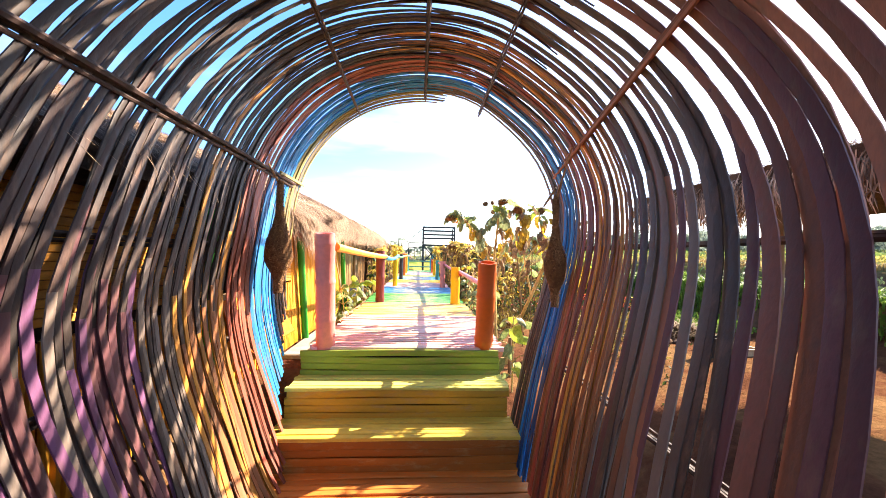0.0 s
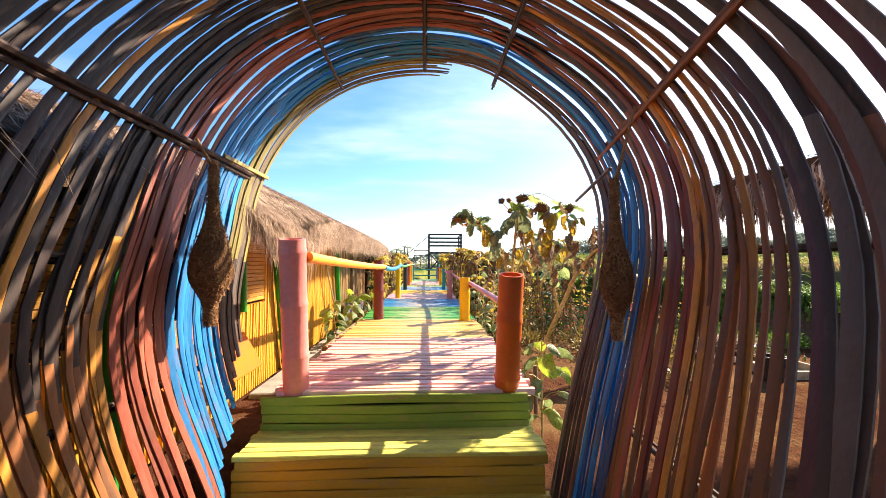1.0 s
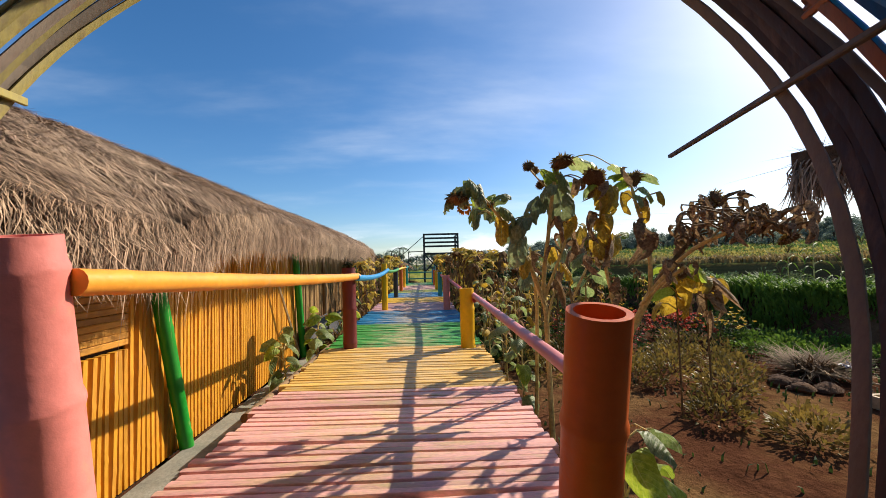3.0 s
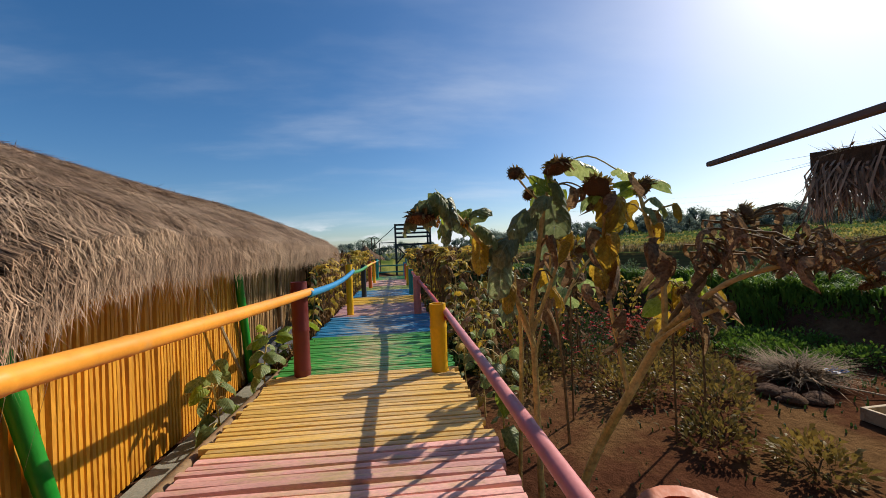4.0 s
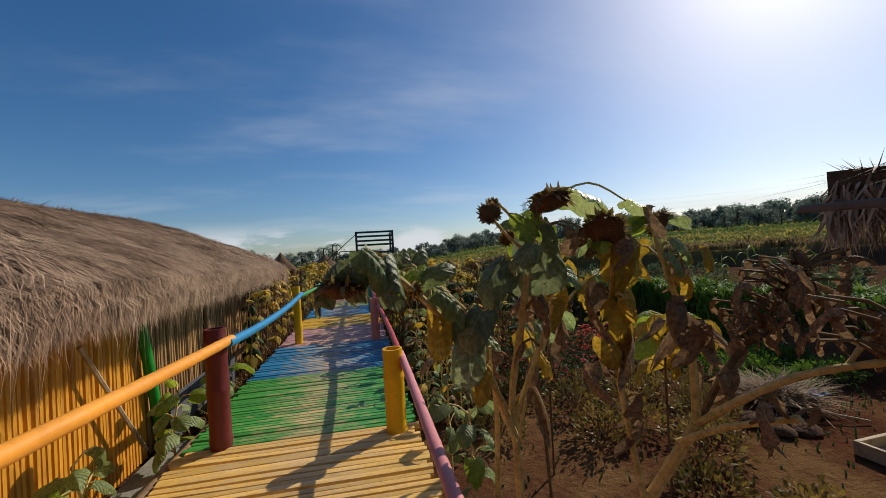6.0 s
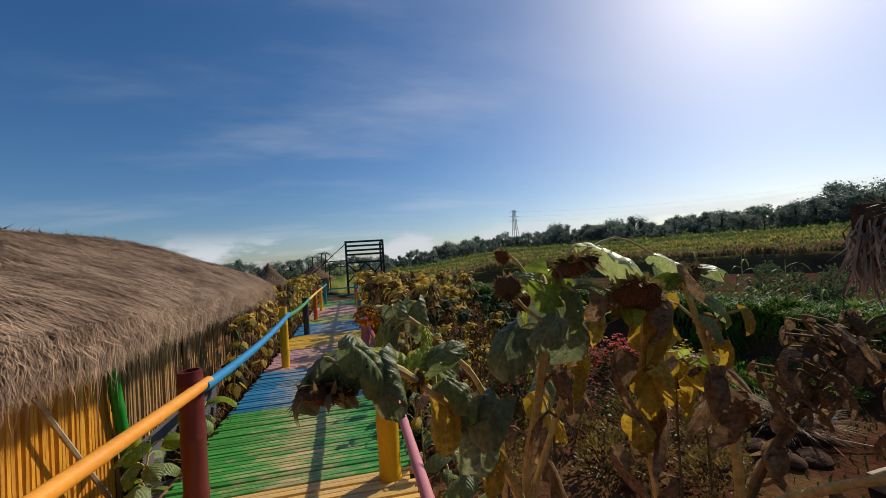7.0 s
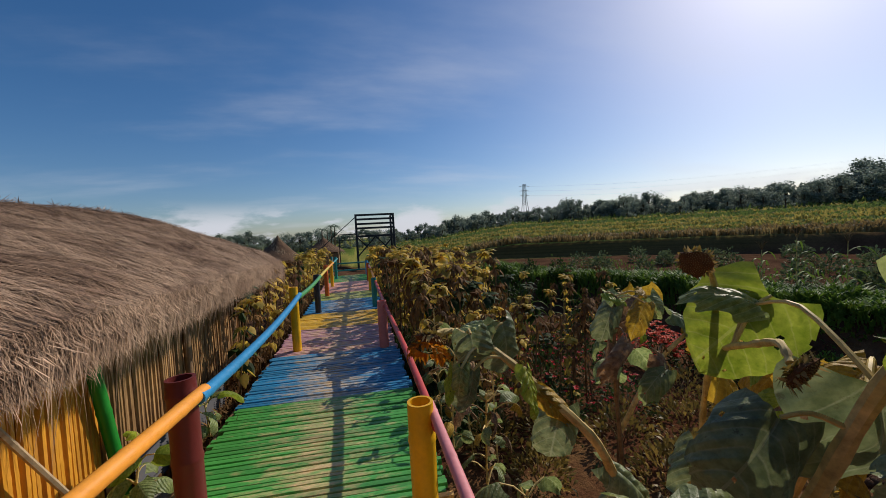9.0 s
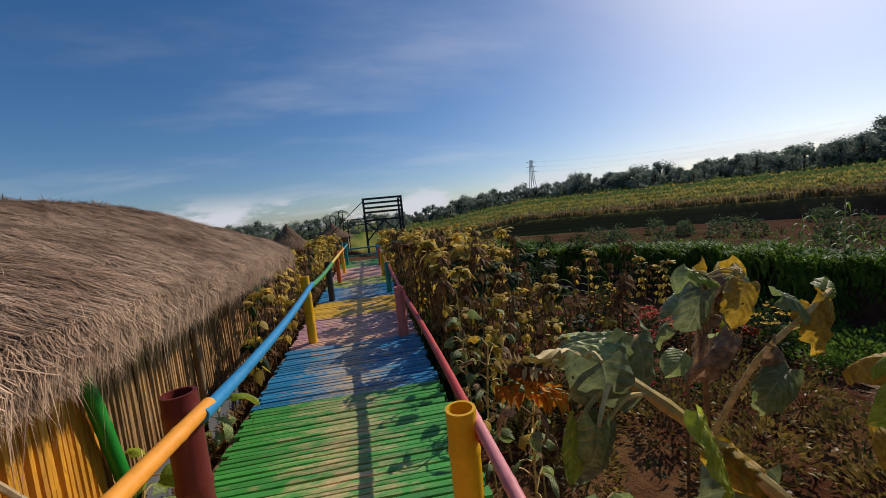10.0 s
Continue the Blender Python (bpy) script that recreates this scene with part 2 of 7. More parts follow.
M["nest_body"] = earth("nest_body", [(0.3, S(90, 62, 40)), (0.6, S(138, 100, 64)), (0.8, S(166, 126, 84))], 22, 0.95, 0.9, 90, 0.02)
M["soil"] = earth("soil", [(0.25, S(52, 36, 28)), (0.5, S(92, 66, 48)), (0.75, S(128, 98, 70))], 1.6, 0.95, 0.9, 30, 0.04)


def ground_material():
    m, n, l, b = nodes_of("ground")
    f1 = noise_tex(n, l, 0.7, 9, 0.65)
    f2 = noise_tex(n, l, 14.0, 6, 0.7)
    f3 = noise_tex(n, l, 0.05, 6, 0.6)
    soil = ramp(n, l, f1, [(0.28, S(50, 32, 24)), (0.5, S(96, 63, 46)), (0.68, S(130, 94, 69))])
    grass = ramp(n, l, f1, [(0.3, S(52, 66, 26)), (0.55, S(96, 108, 42)), (0.75, S(150, 142, 70))])
    geo = n.new("ShaderNodeNewGeometry")
    sp = n.new("ShaderNodeSeparateXYZ")
    l.new(geo.outputs["Position"], sp.inputs[0])
    # fields and terraces beyond the garden are under grass and crops
    far = n.new("ShaderNodeMapRange")
    far.inputs["From Min"].default_value, far.inputs["From Max"].default_value = 32, 35
    d = mathn(n, l, 'SQRT', mathn(n, l, 'ADD', mathn(n, l, 'MULTIPLY', sp.outputs[0], sp.outputs[0]), mathn(n, l, 'MULTIPLY', sp.outputs[1], sp.outputs[1])))
    l.new(d, far.inputs[0])
    patch = ramp(n, l, f1, [(0.46, (0, 0, 0, 1)), (0.60, (1, 1, 1, 1))])
    near = mix(n, l, mathn(n, l, 'MULTIPLY', patch, 0.14), soil, grass)
    fld = n.new("ShaderNodeMapRange")
    fld.inputs["From Min"].default_value, fld.inputs["From Max"].default_value = 9.0, 12.0
    l.new(d, fld.inputs[0])
    near = mix(n, l, fld.outputs[0], near, ramp(n, l, f1, [(0.3, S(66, 48, 38)), (0.7, S(102, 78, 60))]))
    bands = noise_tex(n, l, 1.0, 5, 0.6, vec=geo.outputs["Position"], stretch=(0.02, 0.02, 4.0))
    crop = ramp(n, l, bands, [(0.3, S(70, 90, 44)), (0.45, S(98, 114, 56)), (0.55, S(136, 134, 72)), (0.7, S(78, 100, 48))])
    c = mix(n, l, far.outputs[0], near, crop)
    nz = n.new("ShaderNodeSeparateXYZ")
    l.new(geo.outputs["Normal"], nz.inputs[0])
    # steep terrace faces: brown darkened, their shade put into the colour
    steep = mathn(n, l, 'LESS_THAN', nz.outputs[2], 0.93)
    c = mix(n, l, mathn(n, l, 'MULTIPLY', steep, far.outputs[0]), c, S(70, 50, 36))
    g = ramp(n, l, f2, [(0.3, (0.55, 0.53, 0.5, 1)), (0.7, (1.2, 1.18, 1.15, 1))])
    c = mix(n, l, 0.75, c, g, 'MULTIPLY')
    l.new(c, b.inputs["Base Color"])
    b.inputs["Roughness"].default_value = 0.97
    b.inputs["Specular IOR Level"].default_value = 0.0
    bump(n, l, b, f2, 0.8, 0.05)
    return m


M["ground"] = ground_material()
M["leaf_green"] = leafy("leaf_green", S(112, 132, 72), S(164, 178, 110), S(196, 200, 156), 0.45, 0.45, spots=S(90, 80, 40))
# the next two put backlit shade and sunlit tops into the leaf colour
M["leaf_broad"] = leafy("leaf_broad", S(98, 112, 72), S(148, 160, 112), S(172, 178, 142), 0.34, 0.44, 0.75, 1.2, spots=S(84, 78, 50))
M["leaf_sunlit_broad"] = leafy("leaf_sunlit_broad", S(150, 166, 96), S(190, 198, 128), S(208, 210, 160), 0.35, 0.38, spots=S(120, 110, 60))
M["leaf_lime"] = leafy("leaf_lime", S(128, 152, 40), S(178, 192, 70), S(190, 196, 110), 0.5, 0.5)
M["leaf_yellow"] = leafy("leaf_yellow", S(160, 126, 34), S(214, 178, 58), S(206, 184, 110), 0.45, 0.6, spots=S(120, 80, 30))
M["leaf_brown"] = leafy("leaf_brown", S(112, 88, 64), S(182, 150, 110), S(150, 124, 92), 0.3, 0.85)
M["leaf_dark"] = leafy("leaf_dark", S(36, 54, 26), S(68, 92, 42), None, 0.3, 0.7, island=True)
M["leaf_bush"] = leafy("leaf_bush", S(86, 80, 40), S(164, 138, 68), None, 0.30, 0.5, island=True, scale=2.0)
M["leaf_grass"] = leafy("leaf_grass", S(66, 98, 34), S(122, 152, 58), None, 0.32, 0.6, island=True, scale=1.0)
M["leaf_crop"] = leafy("leaf_crop", S(84, 106, 52), S(126, 142, 74), None, 0.35, 0.8, 0.88, 1.1, island=True, scale=0.5)
M["leaf_ripe"] = leafy("leaf_ripe", S(150, 142, 72), S(188, 172, 94), None, 0.35, 0.8, 0.88, 1.1, island=True, scale=0.5)
M["leaf_pale"] = leafy("leaf_pale", S(80, 96, 62), S(120, 132, 88), None, 0.25, 0.8, island=True)
M["leaf_dry"] = leafy("leaf_dry", S(124, 104, 66), S(172, 150, 96), None, 0.3, 0.7, island=True, scale=1.0)
M["leaf_mixed"] = leafy("leaf_mixed", S(152, 141, 55), S(242, 202, 88), None, 0.45, 0.6, island=True, scale=5.0, lo=0.5, hi=1.25)
M["leaf_wither"] = leafy("leaf_wither", S(92, 66, 40), S(156, 119, 68), None, 0.25, 0.8, island=True, scale=5.0, lo=0.5, hi=1.25)
# pale bluish grey-green: the haze of distance is mixed into this leaf colour
M["tree_leaf_hazed"] = leafy("tree_leaf_hazed", S(112, 128, 116), S(150, 162, 142), None, 0.45, 0.9, island=True, lo=0.6, hi=1.3, scale=0.4)
M["stem"] = straw("stem", S(198, 172, 96), S(230, 204, 132), 0.6, False, 0.85, 1.1, 5)
M["stem_dry"] = straw("stem_dry", S(104, 80, 50), S(150, 122, 80), 0.8, False, 0.8, 1.1, 5)
M["bark"] = earth("bark", [(0.3, S(60, 48, 38)), (0.7, S(104, 88, 70))], 4, 0.95, 0.8, 30, 0.03)
M["seed"] = earth("seed", [(0.3, S(76, 52, 34)), (0.6, S(122, 88, 56)), (0.8, S(160, 122, 78))], 14, 0.95, 0.9, 90, 0.01)
M["petal"] = leafy("petal", S(168, 100, 20), S(214, 150, 36), None, 0.4, 0.6, island=True)
M["red_flower"] = leafy("red_flower", S(150, 18, 26), S(204, 40, 44), None, 0.3, 0.6, island=True)
M["coral_flower"] = leafy("coral_flower", S(196, 62, 40), S(226, 100, 60), None, 0.3, 0.6, island=True)
M["yellow_flower"] = leafy("yellow_flower", S(220, 176, 20), S(240, 206, 50), None, 0.35, 0.6, island=True)
M["plastic_blue"] = painted("plastic_blue", S(40, 90, 150), S(40, 90, 150), 0.1, 0.35)
M["sheet"] = painted("sheet", S(64, 66, 70), S(96, 84, 70), 0.35, 0.5)
M["pale_board"] = painted("pale_board", S(196, 174, 138), S(150, 128, 98), 0.4, 0.7)
M["galv"] = painted("galv", S(120, 124, 126), S(90, 86, 80), 0.4, 0.5)
M["pot"] = painted("pot", S(40, 40, 42), S(60, 56, 52), 0.3, 0.5)


# ---------------------------------------------------------------- mesh tools
class Geo:
    """Collects vertices and faces of one mesh."""
    def __init__(self):
        self.v, self.f = [], []

    def add(self, verts, faces):
        k = len(self.v)
        self.v.extend([tuple(p) for p in verts])
        self.f.extend([tuple(i + k for i in q) for q in faces])
        return self

    def box(self, c, s, m=None, bev=0.12):
        """A block with chamfered edges; c centre, s full size."""
        x, y, z = (k / 2 for k in s)
        b = min(x, y, z) * bev * 2
        vs, key = [], {}
        for sx in (-1, 1):
            for sy in (-1, 1):
                for sz in (-1, 1):
                    for a in range(3):
                        p = [sx * (x - b), sy * (y - b), sz * (z - b)]
                        p[a] = (sx * x, sy * y, sz * z)[a]
                        key[(sx, sy, sz, a)] = len(vs)
                        vs.append(Vector(p))
        fs = []
        for a in range(3):
            o1, o2 = [i for i in range(3) if i != a]
            for s in (-1, 1):
                q = []
                for u, w in ((-1, -1), (1, -1), (1, 1), (-1, 1)):
                    t = [0, 0, 0]
                    t[a], t[o1], t[o2] = s, u, w
                    q.append(key[(*t, a)])
                fs.append(q if (s > 0) == (a != 1) else q[::-1])
            for u in (-1, 1):
                for w in (-1, 1):
                    e = []
                    for s in (-1, 1):
                        t = [0, 0, 0]
                        t[a], t[o1], t[o2] = s, u, w
                        e.append((key[(*t, o1)], key[(*t, o2)]))
                    fs.append((e[0][0], e[0][1], e[1][1], e[1][0]))
        for sx in (-1, 1):
            for sy in (-1, 1):
                for sz in (-1, 1):
                    fs.append(tuple(key[(sx, sy, sz, a)] for a in range(3)))
        mm = m or Matrix.Identity(4)
        return self.add([mm @ (p + Vector(c)) if m is None else mm @ p + Vector(c) for p in vs], fs)

    def tube(self, pts, rad, seg=8, cap=True, hollow=0.0):
        pts = [Vector(p) for p in pts]
        if not hasattr(rad, "__len__"):
            rad = [rad] * len(pts)
        rings, k0 = [], len(self.v)
        up = Vector((0, 0, 1))
        t0 = (pts[-1] - pts[0]).normalized()
        if abs(t0.z) > 0.9:
            up = Vector((1, 0, 0))
        for i, p in enumerate(pts):
            t = (pts[min(i + 1, len(pts) - 1)] - pts[max(i - 1, 0)]).normalized()
            a = t.cross(up).normalized()
            b = a.cross(t)
            rings.append([p + (a * math.cos(2 * math.pi * j / seg) + b * math.sin(2 * math.pi * j / seg)) * rad[i] for j in range(seg)])
        if hollow:
            t = (pts[-1] - pts[-2]).normalized()
            c = pts[-1]
            rings.append([c + (q - c) * (1 - hollow) for q in rings[-1]])
            rings.append([q - t * rad[-1] * 0.8 for q in rings[-1]])
        vs = [q for r in rings for q in r]
        fs = []
        for i in range(len(rings) - 1):
            for j in range(seg):
                a, b = i * seg + j, i * seg + (j + 1) % seg
                fs.append((a, b, b + seg, a + seg))
        if cap:
            fs.append(tuple(range(seg))[::-1])
            fs.append(tuple((len(rings) - 1) * seg + j for j in range(seg)))
        return self.add(vs, fs)

    def mesh(self, name, mats, smooth=True, offset=None):
        me = bpy.data.meshes.new(name)
        v = self.v
        if offset is not None:
            ox, oy, oz = offset
            v = [(a - ox, b - oy, c - oz) for a, b, c in v]
        me.from_pydata(v, [], self.f)
        for mt in (mats if isinstance(mats, (list, tuple)) else [mats]):
            me.materials.append(mt)
        if smooth:
            me.polygons.foreach_set("use_smooth", [True] * len(me.polygons))
            me.set_sharp_from_angle(angle=radians(40))
        me.update()
        return me


def thing(name, loc, label, category, group="", kind=""):
    ob = new(name)
    ob.empty_display_size = 0.1
    ob.location = loc
    return tagged(ob, label, category, group, kind)


def origin(ob):
    o = Vector((0, 0, 0))
    while ob is not None:
        o += ob.location
        ob = ob.parent
    return o


def part(name, geo, material, parent, label="", smooth=True):
    """One mesh object under a thing or a part; geo is in world metres."""
    ob = new(name, geo.mesh(name, material, smooth, origin(parent)))
    ob.parent = parent
    return tagged(ob, label)


def piece(name, me, parent, m):
    """A piece that shares its mesh; m in the parent's space."""
    ob = new(name, me)
    ob.parent = parent
    ob.matrix_basis = m
    return ob


def solid(name, geo, material, label, category="", kind="structure", smooth=False):
    return tagged(new(name, geo.mesh(name, material, smooth)), label, category, "", kind)


def bamboo_pts(a, b, r, gap=0.32, bow=(0, 0, 0), rnd=random):
    """Axis and radii of a cane with swollen nodes."""
    a, b = Vector(a), Vector(b)
    n = max(2, int((b - a).length / gap))
    ts, rs = [], []
    off = rnd.uniform(-0.3, 0.3) / n
    ts.append(0.0), rs.append(r)
    for k in range(1, n + 1):
        c = k / n + off - 0.5 / n
        w = 0.012 / max(0.05, (b - a).length)
        for d, f in ((-2.2 * w, 1.0), (-w * 0.5, 1.06), (w * 0.5, 1.06), (2.2 * w, 0.99)):
            if 0.01 < c + d < 0.99:
                ts.append(c + d), rs.append(r * f)
    ts.append(1.0), rs.append(r * 0.98)
    bow = Vector(bow)
    return [a.lerp(b, t) + bow * (4 * t * (1 - t)) for t in ts], rs


def cane(a, b, r, gap=0.32, bow=(0, 0, 0), seg=12, hollow=0.0, rnd=random):
    p, q = bamboo_pts(a, b, r, gap, bow, rnd)
    return Geo().tube(p, q, seg, True, hollow)


# ---------------------------------------------------------------- ground
def smooth01(a, b, v):
    t = min(1.0, max(0.0, (v - a) / (b - a)))
    return t * t * (3 - 2 * t)


def ground_z(x, y):
    r = math.hypot(x, y - 5)
    az = math.degrees(math.atan2(x, y - 5))
    z = -0.34 + (-0.62 + 0.34) * smooth01(-0.9, 0.2, x)
    k = (1 - smooth01(1.35, 2.1, abs(x))) * (1 - smooth01(3.3, 4.1, y))
    z = z * (1 - k) - 0.97 * k
    if r < 40 and k < 0.5:
        z += 0.05 * noise.noise(Vector((x * 0.8, y * 0.8, 0))) * smooth01(0.9, 1.6, abs(x)) + 0.02 * noise.noise(Vector((x * 3, y * 3, 2)))
    side = smooth01(8, 26, az) * (1 - smooth01(95, 130, az))
    rise = 1.05 * smooth01(28.8, 29.9, r)
    d = min(max(r - 32, 0), 75)
    step = math.floor(d / 9.0) + smooth01(0.82, 1.0, (d / 9.0) % 1.0)
    rise += (0.5 * step * 9 + 0.5 * d) * 0.030
    rise += 0.02 * max(0, min(r, 600) - 107)
    u = x - float(np.interp(y, [4.0, 8.0, 10.0, 12.5, 15.0, 19.0, 24.0], [7.1, 6.9, 6.6, 6.4, 5.2, 4.4, 4.0]))
    berm = 0.78 * smooth01(-0.15, 0.3, u) * (1 - smooth01(1.0, 2.6, u)) * smooth01(1.0, 4.0, y) * (1 - smooth01(18, 23, y))
    return z + rise * side + berm * (1 + 0.15 * noise.noise(Vector((x * 1.3, y * 1.3, 5))))


def stretched(lo, hi, step, far, grow=1.28):
    out, s, v = list(np.arange(lo, hi + 1e-6, step)), step, hi
    while v < far:
        s *= grow
        v += s
        out.append(v)
    s, v = step, lo
    while v > -far:
        s *= grow
        v -= s
        out.insert(0, v)
    return [float(q) for q in out]


def build_ground():
    xs, ys = stretched(-3, 34, 0.4, 4200), stretched(-1, 40, 0.4, 4200)
    g = Geo()
    g.v = [(x, y, ground_z(x, y)) for y in ys for x in xs]
    nx = len(xs)
    g.f = [(j * nx + i, j * nx + i + 1, (j + 1) * nx + i + 1, (j + 1) * nx + i) for j in range(len(ys) - 1) for i in range(nx - 1)]
    return solid("ground", g, M["ground"], "brown garden soil passing into grassy terraced fields", "ground", smooth=True)


build_ground()


# ---------------------------------------------------------------- boardwalk and stairs
DECK_X0, DECK_X1, DECK_Y0 = -0.90, 0.80, 3.80
BANDS = [(5.5, "pink"), (6.93, "yellow"), (8.55, "green"), (10.15, "blue"), (11.72, "purple"), (13.1, "gold"), (14.85, "blue"), (16.25, "lime"), (19.0, "pink"), (30, "green")]


def plank_geo(length, w, h, rnd):
    """A flattened cane lying along x, rounded on top, with two or three joints."""
    g, n = Geo(), 9
    prof = [(-0.47, -0.5), (-0.5, 0.25), (-0.42, 0.44), (0.0, 0.52), (0.42, 0.44), (0.5, 0.25), (0.47, -0.5)]
    knots = [rnd.uniform(0.1, 0.9) for _ in range(3)]
    bow, sag = rnd.uniform(-0.012, 0.012), rnd.uniform(-0.004, 0.004)
    vs = []
    for i in range(n):
        t = i / (n - 1)
        k = 1 + 0.05 * max(0, 1 - min(abs(t - q) for q in knots) * 14)
        wob = bow * math.sin(math.pi * t) + 0.003 * math.sin(9 * t + bow * 900)
        for a, b in prof:
            vs.append(((t - 0.5) * length, a * w * k + wob, b * h * k + sag * math.sin(math.pi * t)))
    m = len(prof)
    fs = [(i * m + j, (i + 1) * m + j, (i + 1) * m + (j + 1) % m, i * m + (j + 1) % m) for i in range(n - 1) for j in range(m)]
    fs += [tuple(range(m))[::-1], tuple((n - 1) * m + j for j in range(m))]
    return g.add(vs, fs)


rng = random.Random(7)
deck = thing("boardwalk", (0, DECK_Y0, 0), "raised bamboo boardwalk painted in worn rainbow bands", "boardwalk")
bear = Geo()
for bx in (-0.72, -0.05, 0.62):
    bear.tube(*bamboo_pts((bx, 3.98, -0.085), (bx, 21.5, -0.085), 0.045, 0.5), 8)
part("bearer", bear, M["raw_wood"], deck)
for bx in (-0.7, 0.6):
    for by in np.arange(4.1, 21.4, 2.2):
        part("leg", cane((bx, by, -0.75), (bx, by, -0.12), 0.045, 0.25, seg=8), M["raw_wood"], deck)
part("edge_pole", cane((-0.98, 5.3, -0.07), (-0.93, 7.3, -0.05), 0.035, 0.3), M["raw_wood"], deck, "bare bamboo edge pole")
part("edge_pole", cane((-0.95, 7.2, -0.08), (-0.92, 10.2, -0.07), 0.035, 0.3), M["raw_wood"], deck, "bare bamboo edge pole")
PLANK_TURN = 3.2  # the planks run a little askew of the walk
PLANKS = {}
y = DECK_Y0 + 0.03
while y < 21.5:
    w = rng.choice((0.044, 0.050, 0.056))
    colour = next(c for lim, c in BANDS if y + rng.uniform(-0.05, 0.05) < lim)
    kk = (colour, w, rng.randrange(4))
    if kk not in PLANKS:
        PLANKS[kk] = plank_geo(DECK_X1 - DECK_X0, w, 0.040, rng).mesh("plank", M["deck_" + colour])
    piece("plank", PLANKS[kk], deck, pose((DECK_X0 + DECK_X1) / 2 + rng.uniform(-0.03, 0.03), y + w / 2 - DECK_Y0, -0.022 + rng.uniform(-0.005, 0.004), 0, rng.uniform(-0.25, 0.25), rng.uniform(-0.6, 0.6) - PLANK_TURN * smooth01(0.0, 1.2, y - DECK_Y0)))
    y += w + rng.choice((0.003, 0.005, 0.007, 0.010))

RISE, STEP_X0, STEP_X1 = 0.235, -0.97, 0.75
STEPS = [(3.80, 0.0, "olive", None), (3.48, -RISE, "ochre", "lime"), (3.16, -2 * RISE, "rust", "gold"), (2.86, -3 * RISE, "brown", "orange")]
stairs = thing("stairs", (0, 2.8, -4 * RISE), "bamboo stairs with slatted olive, ochre and rust risers", "stairs")
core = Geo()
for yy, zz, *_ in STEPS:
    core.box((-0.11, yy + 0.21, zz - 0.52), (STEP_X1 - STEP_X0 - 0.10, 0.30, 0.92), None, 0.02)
# dark fill under the slats; the hollow's shade is in its colour
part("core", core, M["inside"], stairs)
for k, (yy, zz, riser, tread) in enumerate(STEPS):
    for r in range(4):
        me = plank_geo(STEP_X1 - STEP_X0 + 0.02 * k, 0.054, 0.026, rng).mesh("riser_slat", M["step_" + riser])
        piece("riser_slat", me, stairs, pose(-0.11 + rng.uniform(-0.012, 0.012), yy + 0.0 - 2.8, zz - 0.055 - r * 0.056 + 4 * RISE, 90, rng.uniform(-0.25, 0.25), 0))
    if tread:
        for r in range(6):
            me = plank_geo(STEP_X1 - STEP_X0 + 0.03 * k, 0.055, 0.028, rng).mesh("tread_slat", M["step_" + tread])
            piece("tread_slat", me, stairs, pose(-0.11 + rng.uniform(-0.012, 0.012), yy + 0.015 + r * 0.057 - 2.8, zz - 0.016 + 4 * RISE, 0, 0, rng.uniform(-0.4, 0.4)))

# tunnel floor of bamboo slats
walk_floor = thing("tunnel_floor", (0, 0, -4 * RISE), "dusty brown bamboo slat floor of the tunnel", "floor", kind="structure")
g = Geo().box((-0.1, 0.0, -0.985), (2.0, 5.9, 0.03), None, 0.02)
# dark board whose colour stands in for shade between floor slats
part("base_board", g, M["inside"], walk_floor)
for i in range(46):
    me = plank_geo(1.9, 0.056, 0.028, rng).mesh("floor_slat", M["step_brown"]) if i < 5 else None
    if me:
        FLOOR_MESHES = (FLOOR_MESHES if i else []) + [me]
    piece("floor_slat", FLOOR_MESHES[i % 5], walk_floor, pose(-0.1, 0.15 + i * 0.0605, -0.015, 0, 0, rng.uniform(-0.4, 0.4)))


# ---------------------------------------------------------------- posts and rails
def post(x, y, z0, z1, r, colour, label, lean=(0, 0)):
    t = thing("post", (x, y, z0), label, "post", "posts along the boardwalk")
    part("shaft", cane((x, y, z0), (x + lean[0], y + lean[1], z1), r, 0.34, seg=20, hollow=0.22, rnd=rng), M["pole_" + colour], t)
    return t


post(-0.79, 3.895, -0.03, 0.98, 0.083, "pink", "thick pink painted bamboo post beside the stairs", (0.01, -0.155))
post(0.625, 3.895, -0.03, 0.755, 0.083, "orange", "thick orange painted bamboo post beside the stairs", (0, -0.155))
post(-0.64, 7.00, -0.6, 0.875, 0.075, "maroon", "dark maroon painted bamboo post with hollow top", (-0.01, 0))
post(0.64, 6.82, -0.6, 0.62, 0.078, "yellow", "yellow painted bamboo post with hollow top")
post(-0.615, 10.45, -0.6, 0.93, 0.062, "yellow", "slim yellow painted bamboo post")
post(0.625, 10.12, -0.6, 0.67, 0.068, "pink", "pink painted bamboo post with hollow top")
post(-0.60, 13.3, -0.6, 0.84, 0.065, "navy", "dark navy painted bamboo post")
post(0.64, 13.4, -0.6, 0.66, 0.06, "teal", "teal painted bamboo post")
post(-0.60, 15.7, -0.6, 0.88, 0.06, "orange", "orange painted bamboo post")
post(0.64, 16.2, -0.6, 0.66, 0.06, "yellow", "yellow painted bamboo post")
post(-0.60, 17.9, -0.6, 0.88, 0.055, "yellow", "yellow painted bamboo post")
post(0.64, 18.8, -0.6, 0.66, 0.055, "orange", "orange painted bamboo post")
post(-0.60, 20.4, -0.6, 0.88, 0.055, "teal", "teal painted bamboo post")
post(0.64, 21.2, -0.6, 0.66, 0.055, "blue", "blue painted bamboo post")


